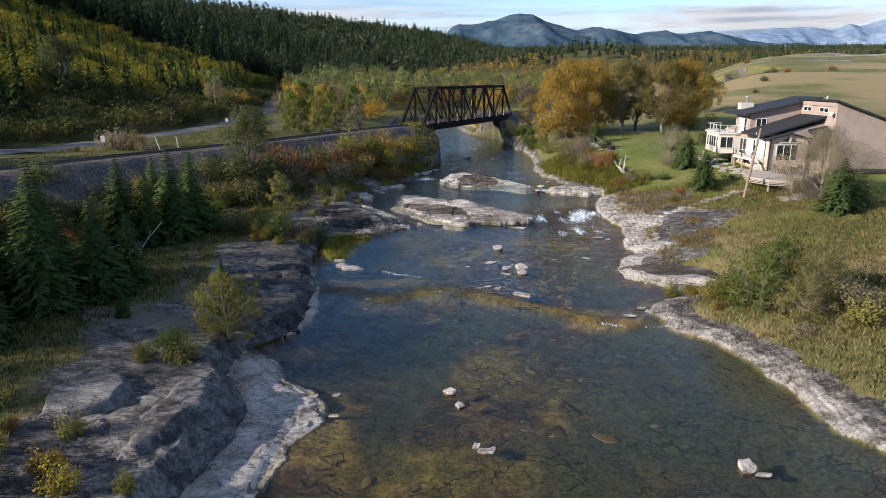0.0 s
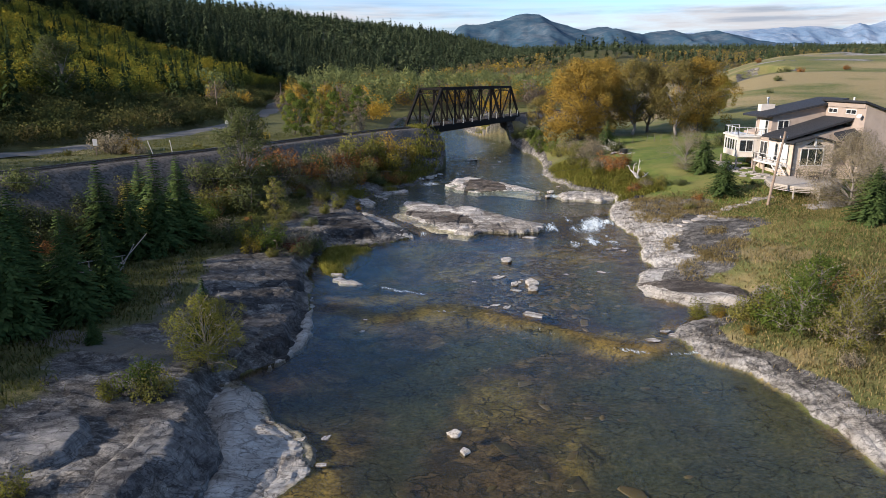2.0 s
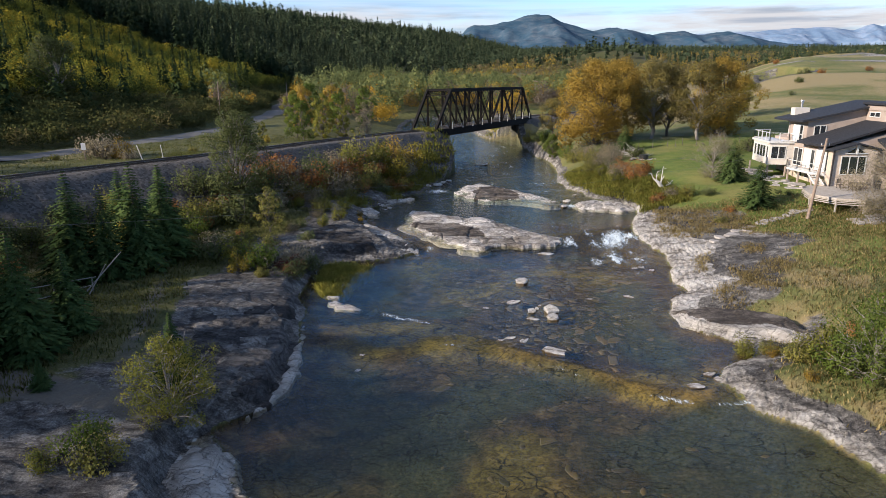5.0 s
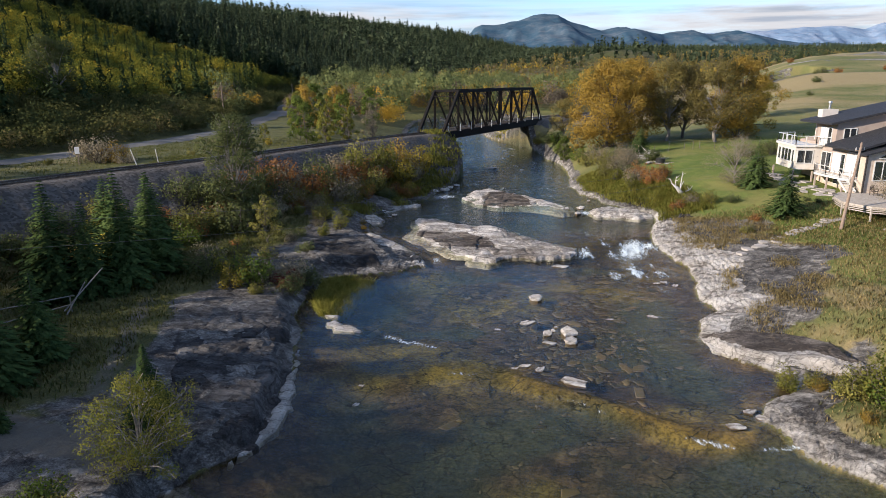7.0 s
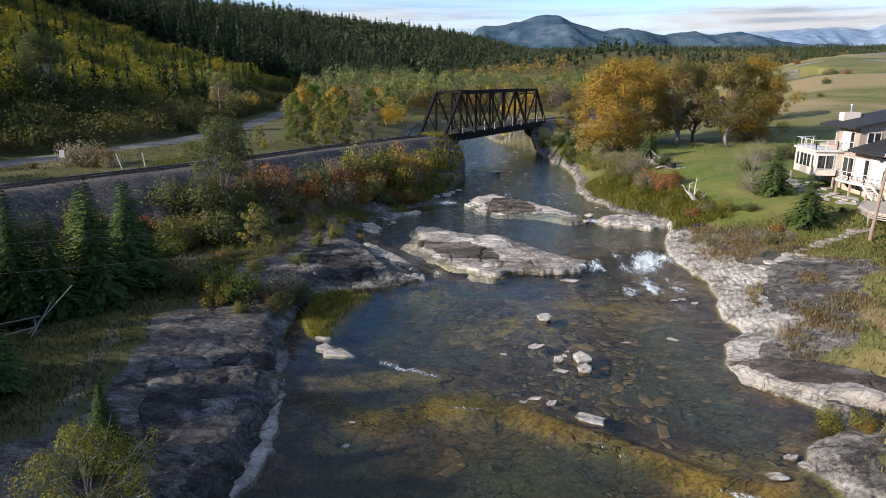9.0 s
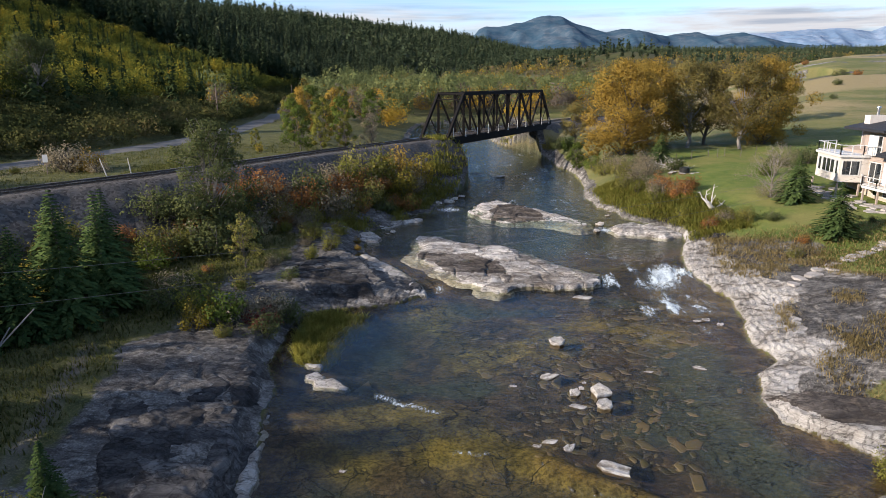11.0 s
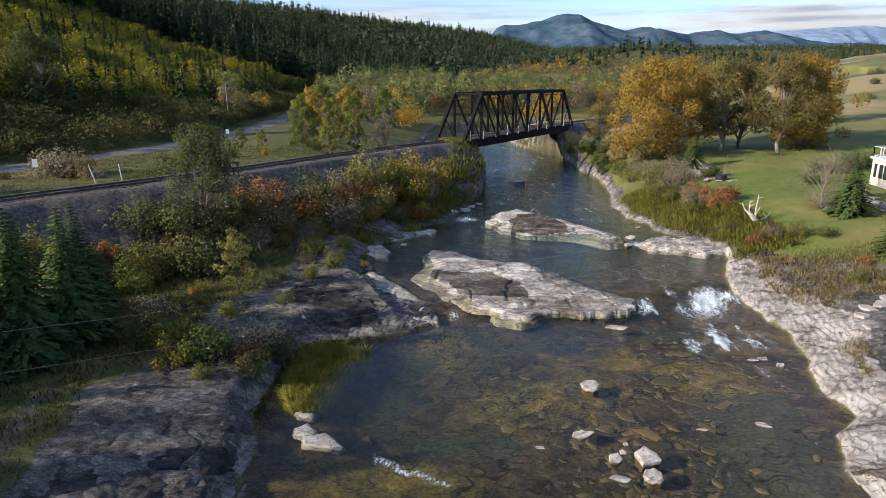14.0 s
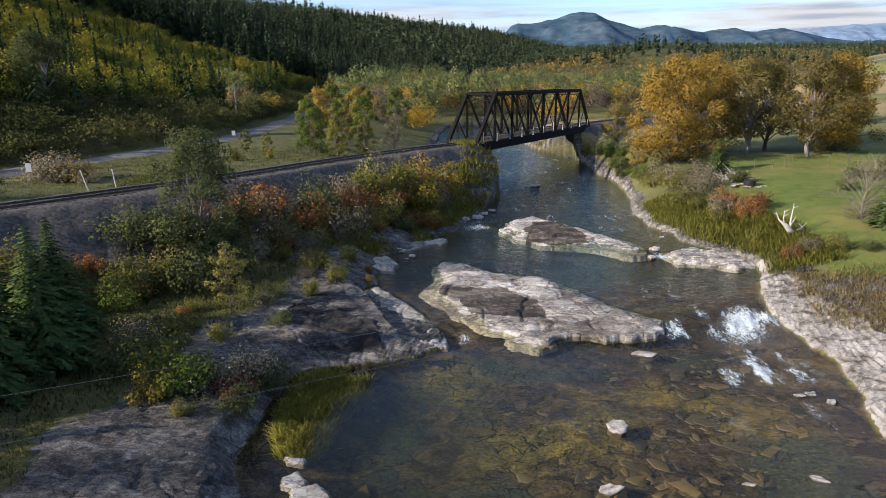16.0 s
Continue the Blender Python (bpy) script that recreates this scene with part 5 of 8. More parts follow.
def river_stone_material():
    """Bleached limestone with grey stains and a brown wet foot."""
    k = Mat("bleached_stone")
    v = k.local()
    n1, n2 = k.noise(2.2, 5, 0.65, v), k.noise(13, 4, 0.7, v)
    f = k.math("ADD", k.math("MULTIPLY", n1, 0.6), k.math("MULTIPLY", n2, 0.4))
    c = k.ramp(f, (0.36, (0.12, 0.105, 0.09)), (0.48, (0.30, 0.28, 0.25)), (0.60, (0.46, 0.44, 0.41)))
    sep = k.nt.nodes.new("ShaderNodeSeparateXYZ")
    k.link(v, sep.inputs["Vector"])
    wet = k.ramp(k.math("ADD", sep.outputs["Z"], k.math("MULTIPLY", n1, 0.22)), (0.10, 1.0), (0.20, 0.0))
    c = k.mix(wet, c, (0.075, 0.055, 0.035))
    k.bump(f, 0.7, 0.05)
    return k.set(c, 0.85, 0, 0.25)


M_WHITE_STONE = river_stone_material()


def stones():
    white = [stone_mesh("boulder", s, 1, 1, 0.8, M_WHITE_STONE, 0.9, 0, 0.09) for s in range(4)]
    plate = [stone_mesh("river_stone", 20 + s, 1, 1, 0.42, M_WHITE_STONE, 0.45, 0, 0.10) for s in range(5)]
    spots = [  # x, y, length, turn, kind
        (5.75, 57.6, 1.15, 10, 0), (0.8, 29.5, 0.75, 0, 0), (1.2, 28.1, 0.6, 40, 0), (2.4, 24.1, 1.3, 15, 1), (1.9, 24.5, 0.6, 70, 1), (13.3, 22.7, 1.0, 60, 0), (13.8, 22.3, 0.8, 10, 1),
        (-5.2, 29.3, 0.7, 60, 1), (-6.3, 29.2, 0.6, 20, 1), (-5.0, 27.2, 0.6, 0, 1),
        (7.05, 51.1, 1.4, 20, 0), (5.75, 49.7, 0.95, 0, 1), (7.1, 49.7, 1.0, 30, 0), (5.8, 51.0, 0.75, 60, 0), (6.2, 51.6, 0.4, 10, 0), (6.5, 52.3, 0.45, 70, 1), (3.9, 46.4, 0.8, 10, 1), (4.7, 45.9, 0.9, 50, 1), (3.3, 46.0, 0.6, 0, 1),
        (6.4, 44.4, 1.7, -20, 1), (-5.2, 42.1, 0.5, 30, 1), (10.4, 53.8, 0.6, 0, 1), (13.4, 54.4, 0.9, -25, 1), (16.6, 62.0, 1.0, 20, 1), (15.9, 61.8, 0.7, 0, 1), (17.2, 61.2, 0.8, 40, 1),
        (8.9, 66.5, 1.6, 5, 1), (14.5, 41.4, 1.0, 30, 1), (15.0, 40.7, 1.3, -30, 1), (16.0, 41.9, 1.0, 10, 1), (13.3, 40.0, 1.1, -15, 1), (17.0, 42.3, 0.9, 60, 1), (4.6, 53.0, 1.3, 20, 1),
        (-5.2, 44.1, 0.5, 0, 1), (2.6, 51.8, 0.5, 0, 1), (-2.4, 100.0, 1.5, 0, 0), (-3.6, 99.0, 1.2, 50, 0), (-1.6, 102.0, 1.1, 20, 0), (-4.6, 97.8, 1.0, 0, 1), (-0.8, 104.0, 1.0, 0, 0),
        (5.0, 122.0, 2.6, 10, 1), (14.4, 87.6, 1.0, 0, 0), (13.6, 85.6, 0.9, 30, 0), (17.0, 95.0, 0.8, 0, 1), (16.4, 97.8, 0.9, 20, 1), (16.2, 92.6, 0.9, 50, 1), (-8.2, 84.4, 0.5, 0, 1), (-7.8, 85.0, 0.7, 0, 0)]
    lv = water_level(np.array([s[0] for s in spots]), np.array([s[1] for s in spots]))
    for k, ((x, y, size, turn, kind), w) in enumerate(zip(spots, lv)):
        me = (white, plate)[kind][k % (4 if kind == 0 else 5)]
        ob = new("boulder" if kind == 0 else "river_stone", me)
        ob.matrix_world = pose(x, y, float(w) + (0.0 if kind else 0.02) * size, 4 * (k % 3 - 1), 3 * (k % 4 - 1.5), turn) @ Matrix.Diagonal((size, size * (0.62 if kind else 0.85), size * (0.40 if kind else 0.58), 1))
        tagged(ob, "pale squarish boulder standing in the shallow river" if kind == 0 else "flat pale stone breaking the river's surface", "boulder" if kind == 0 else "stone", "stones in the river")
    # broken slabs on the bed, too many to count
    rnd = np.random.RandomState(4)
    tmpl = [stone_mesh("t", 60 + s, 1, 1, 0.30, None, 0.5, 4 + s % 2) for s in range(5)]
    vs, fs, off = [], [], 0
    arr = [(np.array([v.co[:] for v in me.vertices]), np.array([p.vertices[:] for p in me.polygons])) for me in tmpl]
    pts = []
    while len(pts) < 640:
        x, y = rnd.uniform(-8, 18), rnd.uniform(21, 70)
        a = 0.006 + 0.994 * math.exp(-((x - 7.4) / 3.2) ** 2 - ((y - 51) / 6.0) ** 2) + 0.07 * math.exp(-((x - 5) / 4) ** 2 - ((y - 32) / 6) ** 2) + 0.4 * math.exp(-((x - 13) / 3) ** 2 - ((y - 62) / 5) ** 2)
        if rnd.rand() < a * 0.6:
            pts.append((x, y))
    pz = heights(pts)
    for (x, y), z in zip(pts, pz):
        v, f = arr[rnd.randint(5)]
        s = 0.2 + 0.75 * rnd.rand() ** 1.6 * (2.4 if rnd.rand() < 0.25 else 1)
        ang = rnd.uniform(0, 6.3)
        c, sn = math.cos(ang), math.sin(ang)
        q = np.column_stack([(v[:, 0] * c - v[:, 1] * sn * 0.62) * s + x, (v[:, 0] * sn + v[:, 1] * c * 0.62) * s + y, v[:, 2] * min(s, 0.5) * 0.6 + z + 0.02])
        vs.append(q)
        fs.append(f + off)
        off += len(q)
    k = Mat("submerged_slabs")
    n = k.noise(3.0, 4, 0.7)
    c = k.mix(k.island(), (0.018, 0.014, 0.009), (0.18, 0.128, 0.066))
    k.bump(n, 0.6, 0.03)
    mat = k.set(k.mix(k.ramp(n, (0.4, 0.0), (0.7, 0.6)), c, (0.09, 0.085, 0.028)), 0.6, 0, 0.3)
    me = mesh_from("bed_stones", np.vstack(vs), np.vstack(fs), mat)
    tagged(new("bed_stones", me), "brown broken slabs lying on the shallow river bed", "stones", kind="stuff")
    for t in tmpl:
        bpy.data.meshes.remove(t)


stones()


# ---- plants ----
def leaf_material(name, colors, through=0.42, clump=1.1):
    """Leaves tinted clump by clump and a little from one to the next, partly letting light through."""
    k = Mat(name)
    colors = [tuple(min(v * 1.25, 0.75) for v in c) for c in colors]
    n = len(colors)
    f = k.math("ADD", k.math("MULTIPLY", k.island(), 0.42), k.math("MULTIPLY", k.math("SUBTRACT", k.noise(clump, 3, 0.6), 0.24), 1.15))
    c = k.ramp(f, *[(0.06 + 0.88 * i / max(n - 1, 1), col) for i, col in enumerate(colors)])
    shift = k.mix(k.math("MULTIPLY", k.random(), 0.5), c, tuple(v * 0.62 for v in colors[0]))
    return k.leafy(shift, through)


L_SPRUCE = leaf_material("spruce_needles", [(0.020, 0.036, 0.013), (0.046, 0.072, 0.024), (0.084, 0.114, 0.038)], 0.15)
L_GREEN = leaf_material("green_leaves", [(0.050, 0.078, 0.018), (0.095, 0.13, 0.028), (0.15, 0.175, 0.038)])
L_OLIVE = leaf_material("olive_leaves", [(0.095, 0.100, 0.030), (0.185, 0.175, 0.050), (0.30, 0.255, 0.072)])
L_YELLOW = leaf_material("yellow_leaves", [(0.14, 0.125, 0.030), (0.27, 0.215, 0.038), (0.42, 0.30, 0.050)])
L_GOLD = leaf_material("golden_leaves", [(0.14, 0.100, 0.030), (0.27, 0.18, 0.040), (0.40, 0.26, 0.048)])
L_RUST = leaf_material("rust_leaves", [(0.13, 0.062, 0.028), (0.28, 0.13, 0.046), (0.40, 0.205, 0.066)])
L_BRONZE = leaf_material("bronze_leaves", [(0.09, 0.084, 0.034), (0.17, 0.142, 0.050), (0.27, 0.195, 0.055)])
L_RED = leaf_material("crimson_leaves", [(0.06, 0.018, 0.018), (0.14, 0.030, 0.030), (0.17, 0.06, 0.04)])
L_DUN = leaf_material("dun_twigs", [(0.13, 0.112, 0.074), (0.225, 0.19, 0.125), (0.33, 0.28, 0.19)])
L_DARK = leaf_material("dark_leaves", [(0.050, 0.064, 0.026), (0.096, 0.112, 0.044), (0.15, 0.160, 0.062)])
L_LIME = leaf_material("lime_leaves", [(0.075, 0.082, 0.022), (0.155, 0.155, 0.034), (0.27, 0.245, 0.050)])
L_REED = leaf_material("reed_blades", [(0.105, 0.120, 0.026), (0.20, 0.195, 0.042), (0.33, 0.28, 0.08)])
L_STRAW = leaf_material("straw_blades", [(0.16, 0.125, 0.055), (0.27, 0.21, 0.095), (0.36, 0.29, 0.14)])
L_MEADOW = leaf_material("meadow_blades", [(0.052, 0.064, 0.022), (0.095, 0.104, 0.034), (0.17, 0.155, 0.060)])
M_BARK = mottled("grey_bark", (0.055, 0.046, 0.038), (0.14, 0.12, 0.10), 6.0, 0.9, 0, 0.7, 0.03)
M_GREY_TWIG = mottled("grey_twigs", (0.11, 0.095, 0.08), (0.25, 0.225, 0.20), 6.0, 0.9, 0, 0.5, 0.02)
M_PALE_BARK = mottled("bleached_wood", (0.34, 0.32, 0.29), (0.58, 0.55, 0.51), 5.0, 0.85, 0, 0.5, 0.02)


def quads(centres, dirs, ups, lengths, widths):
    """Diamond-shaped leaves: four corners each."""
    side = np.cross(dirs, ups)
    side /= np.linalg.norm(side, axis=1)[:, None] + 1e-9
    a = centres - dirs * lengths[:, None] * 0.5
    b = centres + dirs * lengths[:, None] * 0.5
    l = centres + side * widths[:, None] * 0.5
    r = centres - side * widths[:, None] * 0.5
    v = np.stack([a, l, b, r], axis=1).reshape(-1, 3)
    f = np.arange(len(v)).reshape(-1, 4)
    return v, f


def rounded(normals, rnd, mixed=0.35):
    """Unit normals with some scatter."""
    n = normals + rnd.normal(size=normals.shape) * mixed
    return n / (np.linalg.norm(n, axis=1)[:, None] + 1e-9)


def unit(rnd, n):
    v = rnd.normal(size=(n, 3))
    return v / np.linalg.norm(v, axis=1)[:, None]


def foliage(seed, lobes, leaves, size, jitter=0.35):
    """Leaves on the outer part of a set of lobes (centre, radii)."""
    rnd = np.random.RandomState(seed)
    vol = np.array([r[0] * r[1] * r[2] for _, r in lobes]) ** 0.67
    pick = rnd.choice(len(lobes), leaves, p=vol / vol.sum())
    c = np.array([l[0] for l in lobes])[pick]
    r = np.array([l[1] for l in lobes])[pick]
    n = unit(rnd, leaves)
    rad = rnd.uniform(0.25, 1.0, leaves) ** 0.45
    gaps = 0.75 + 0.5 * rnd.rand(len(lobes), 1)[pick][:, 0]
    p = c + n * r * (rad * gaps)[:, None] + rnd.normal(size=(leaves, 3)) * r * 0.06
    d = unit(rnd, leaves)
    d = d - 0.8 * n * np.sum(d * n, axis=1)[:, None] + np.array([0, 0, -0.2])
    d /= np.linalg.norm(d, axis=1)[:, None]
    s = size * rnd.uniform(1 - jitter, 1 + jitter, leaves)
    v, f = quads(p, d, unit(rnd, leaves) * 0.75 + n + np.array([0, 0, 0.25]), s, s * 0.72)
    mid = np.mean([l[0] for l in lobes], axis=0)
    out = p - mid
    out /= np.linalg.norm(out, axis=1)[:, None] + 1e-9
    return v, f, np.repeat(rounded(n * 0.8 + out * 0.6 + np.array([0, 0, 0.15]), rnd), 4, axis=0)


def shrub_mesh(seed, height, width, leaves, size, material, upright=0.0):
    """(foliage mesh, stem mesh) of a many-stemmed bush."""
    rnd = np.random.RandomState(seed)
    lobes, bm = [], bmesh.new()
    n = 13
    for k in range(n):
        a, q = rnd.uniform(0, math.tau), math.sqrt(rnd.rand()) * (0.9 - 0.3 * upright)
        top = height * rnd.uniform(0.45, 0.95) * (1 - 0.35 * q * q)
        x, y = math.cos(a) * q * width * 0.42, math.sin(a) * q * width * 0.42
        rr = width * rnd.uniform(0.13, 0.24)
        lobes.append(((x, y, max(top - rr * 0.6, height * 0.22)), (rr, rr, rr * (1.1 + upright))))
        lobes.append(((x * 0.85, y * 0.85, max(top * 0.5, height * 0.16)), (rr * 0.9, rr * 0.9, rr)))
        tube(bm, [(x * 0.15, y * 0.15, -0.15), (x * 0.5, y * 0.5, top * 0.4), (x, y, top * 0.95)], [0.035, 0.025, 0.008], 4)
        for j in range(2):
            b = Vector((x * 0.6, y * 0.6, top * 0.5))
            tube(bm, [b, b + Vector((rnd.uniform(-0.5, 0.5) * width * 0.3, rnd.uniform(-0.5, 0.5) * width * 0.3, top * 0.4))], [0.016, 0.005], 3)
    v, f, soft = foliage(seed, lobes, leaves, size)
    v[:, 2] = np.maximum(v[:, 2], 0.02)
    leaf = mesh_from("foliage", v, f, material, False, soft)
    stem = bpy.data.meshes.new("woody_base")
    bm.to_mesh(stem)
    bm.free()
    stem.materials.append(M_BARK)
    return leaf, stem


def tree_mesh(seed, height, width, leaves, size, material, clear=0.25, trunk=0.22, bark=None, lobes_n=26):
    """(crown mesh, trunk mesh) of a broad-leaved tree with limbs."""
    rnd = np.random.RandomState(seed)
    bm = bmesh.new()
    pts, rad, p = [], [], Vector((0, 0, -0.2))
    for k in range(7):
        pts.append(p.copy())
        rad.append(trunk * (1 - k / 7.5) ** 0.8)
        p += Vector((rnd.uniform(-0.25, 0.25), rnd.uniform(-0.25, 0.25), 1)) * (height * 0.85 / 7)
    tube(bm, pts, rad, 8)
    lobes = []
    for k in range(lobes_n):
        h = clear + (1 - clear) * (k + 0.5) / lobes_n
        prof = math.sin(math.pi * min(1, (h - clear) / (1 - clear) * 0.85 + 0.13)) ** 0.7
        a = k * 2.399 + rnd.uniform(-0.5, 0.5)
        q = width * 0.5 * prof * rnd.uniform(0.3, 1.05)
        c = Vector((math.cos(a) * q, math.sin(a) * q, height * (h + rnd.uniform(-0.05, 0.04))))
        rr = width * rnd.uniform(0.075, 0.185)
        lobes.append((tuple(c), (rr, rr, rr * 0.85)))
        i = min(6, int(h * 0.75 * 7))
        b = pts[i]
        m = b.lerp(c, 0.5) + Vector((0, 0, height * 0.03))
        tube(bm, [b, m, c], [rad[i] * 0.45, rad[i] * 0.25, 0.015], 5)
        for _ in range(3):
            e = c + Vector((rnd.uniform(-1, 1), rnd.uniform(-1, 1), rnd.uniform(-0.4, 1))) * rr
            tube(bm, [m.lerp(c, 0.6), e], [0.03, 0.008], 3)
    v, f, soft = foliage(seed + 1, lobes, leaves, size)
    crown = mesh_from("crown", v, f, material, False, soft)
    stem = bpy.data.meshes.new("trunk")
    bm.to_mesh(stem)
    bm.free()
    stem.materials.append(bark or M_BARK)
    return crown, stem


def spruce_mesh(seed, height, width, density=1.0):
    """(crown mesh, trunk mesh) of a spruce: whorls of drooping boughs of small sprays."""
    rnd = np.random.RandomState(seed)
    bm = bmesh.new()
    tube(bm, [(0, 0, -0.2), (0.03, 0, height * 0.5), (0, 0.02, height * 0.98)], [height * 0.018, height * 0.011, 0.012], 7)
    cen, dr, ups, ln, wd, soft = [], [], [], [], [], []
    levels = int(28 * density) + 8
    for k in range(levels):
        t = k / (levels - 1)
        z = height * (0.05 + 0.93 * t)
        reach = width * 0.5 * (1 - t) ** 0.85 * rnd.uniform(0.8, 1.12) + 0.05
        boughs = int(11 - 5 * t)
        a0 = rnd.uniform(0, 6.3)
        for j in range(boughs):
            a = a0 + j * math.tau / boughs + rnd.uniform(-0.25, 0.25)
            out = np.array([math.cos(a), math.sin(a), 0])
            r = reach * rnd.uniform(0.7, 1.1)
            n = max(3, int(r / 0.15 * density))
            for s in range(n):
                u = (s + 0.6) / n
                droop = -0.32 * r * u * u + 0.10 * r * u
                base = out * r * u + np.array([0, 0, z + droop])
                for side in (-1, 1):
                    d = out * 0.75 + side * 0.75 * np.array([-out[1], out[0], 0]) * (1 - 0.4 * u) + np.array([0, 0, -0.25 + rnd.uniform(-0.2, 0.15)])
                    d /= np.linalg.norm(d)
                    L = r * 0.24 * (1 - 0.45 * u) + 0.12
                    cen.append(base + d * L * 0.5)
                    dr.append(d)
                    ups.append(np.array([rnd.uniform(-0.4, 0.4), rnd.uniform(-0.4, 0.4), 1.0]))
                    ln.append(L)
                    wd.append(0.11 + 0.16 * L)
                    soft.append(out * 0.8 + d * 0.3 + np.array([0, 0, 0.45]))
            if k % 3 == 0:
                tube(bm, [(0, 0, z), tuple(out * r * 0.85 + np.array([0, 0, z - 0.18 * r]))], [0.025 * (1 - t) + 0.008, 0.006], 3)
    v, f = quads(np.array(cen), np.array(dr), np.array(ups), np.array(ln), np.array(wd))
    crown = mesh_from("crown", v, f, L_SPRUCE, False, np.repeat(rounded(np.array(soft), rnd, 0.3), 4, axis=0))
    stem = bpy.data.meshes.new("trunk")
    bm.to_mesh(stem)
    bm.free()
    stem.materials.append(M_BARK)
    return crown, stem


def plant(name, meshes, x, y, scale=1.0, turn=0.0, label="", category="", group="", sink=0.05, names=("foliage", "woody_base"), stretch=1.0):
    z = height_at(x, y) - sink
    root = empty(name, pose(x, y, z, 0, 0, turn) @ Matrix.Diagonal((scale, scale, scale * stretch, 1)))
    for n, me in zip(names, meshes):
        new(n, me).parent = root
    return tagged(root, label, category, group)


TREE = ("crown", "trunk")
SPRUCES = [spruce_mesh(s, 7.0, 4.4) for s in (1, 2, 3)]
for k, (x, y, h) in enumerate([(a, b, c * 1.14) for a, b, c in [(-27.6, 41.6, 8.2), (-25.0, 37.6, 7.4), (-22.9, 40.2, 6.2), (-29.6, 36.4, 9.0), (-26.6, 33.2, 6.2), (-22.4, 43.6, 4.6),
                               (-27.2, 52.6, 7.2), (-25.3, 53.4, 5.9), (-24.2, 55.8, 7.4), (-23.4, 58.6, 7.0), (-27.8, 60.6, 6.3), (-25.2, 62.4, 6.4),
                               (-13.9, 38.3, 3.4), (-31.0, 47.5, 6.0), (-19.6, 36.4, 1.6), (-31.6, 40.6, 7.6), (-24.4, 30.6, 5.0)]]):
    plant("spruce", SPRUCES[k % 3], x, y, h / 7.0, 47 * k, "dense dark green spruce in meadow grass" if h > 4 else "small dark green spruce in grass", "spruce", "spruces of the meadow", 0.05, TREE, 1.0)
for x, y, h in ((32.2, 75.4, 4.9), (34.2, 86.8, 5.4), (39.4, 60.2, 5.6), (27.9, 113.2, 4.6)):
    plant("spruce", SPRUCES[1], x, y, h / 7.0 * 1.35, 15 * h, "bushy dark green conifer on the lawn", "conifer", "conifers of the lawn", 0.05, TREE, 0.72)

# broad-leaved trees
BIG_LEFT = tree_mesh(11, 8.6, 6.4, 16000, 0.15, L_DARK, 0.0, 0.16, M_GREY_TWIG, 64)
plant("poplar", BIG_LEFT, -22.4, 75.4, 1.18, 0, "tall dull green poplar at the foot of the railway bank", "poplar", "", 0.1, TREE)
for x, y, s in ((-24.0, 75.0, 2.0), (-21.0, 74.4, 2.1), (-22.6, 73.6, 1.8)):
    plant("bush", shrub_mesh(int(34 + y), 2.2, 2.8, 2600, 0.12, L_DARK), x, y, s, 40 * x, "dense dull green suckers round the poplar's foot", "bush", "suckers of the poplar", 0.1)
SMALL_LEFT = tree_mesh(12, 4.2, 3.4, 2600, 0.13, L_OLIVE, 0.2, 0.07)
plant("young_poplar", SMALL_LEFT, -17.6, 68.4, 1.0, 0, "small pale green sapling on bare shale", "sapling", "", 0.05, TREE)
GOLD_TREE = tree_mesh(13, 13.6, 14.5, 21000, 0.27, L_GOLD, 0.08, 0.32, None, 42)
YELLOW_TREE = tree_mesh(14, 13.5, 12.0, 14000, 0.27, L_YELLOW, 0.22, 0.30, None, 30)
OLIVE_TREE = tree_mesh(15, 13.5, 12.0, 11000, 0.26, L_BRONZE, 0.25, 0.34, M_GREY_TWIG, 28)
BROWN_TREE = tree_mesh(16, 13.0, 10.0, 10000, 0.26, L_BRONZE, 0.22, 0.30, None, 28)
for mesh, x, y, s, turn, label in ((GOLD_TREE, 24.4, 121.6, 1.0, 0, "large cottonwood in golden orange autumn leaf"), (GOLD_TREE, 30.5, 130.5, 0.98, 130, "cottonwood in golden orange autumn leaf"),
                                   (OLIVE_TREE, 36.0, 126.5, 0.95, 40, "half-bare cottonwood with thin bronze leaves"), (BROWN_TREE, 39.6, 129.0, 0.98, 80, "cottonwood in dull olive-brown autumn leaf"),
                                   (OLIVE_TREE, 43.2, 123.0, 0.92, 200, "half-bare cottonwood with thin bronze leaves"), (GOLD_TREE, 48.0, 126.5, 0.95, 20, "tall cottonwood in golden-brown autumn leaf"),
                                   (BROWN_TREE, 20.0, 140.0, 0.55, 220, "small cottonwood in olive autumn leaf by the railway"), (YELLOW_TREE, 62.0, 150.0, 0.62, 290, "young cottonwood in yellow autumn leaf")):
    plant("cottonwood", mesh, x, y, s, turn, label, "cottonwood", "cottonwoods by the lawn", 0.1, TREE)
ASPENS = [tree_mesh(21, 8.0, 5.0, 3600, 0.22, L_GREEN, 0.12, 0.11), tree_mesh(22, 8.0, 4.8, 3600, 0.22, L_LIME, 0.14, 0.11), tree_mesh(23, 8.0, 4.8, 3400, 0.22, L_GOLD, 0.16, 0.11), tree_mesh(24, 7.0, 4.4, 900, 0.22, L_DUN, 0.1, 0.12)]
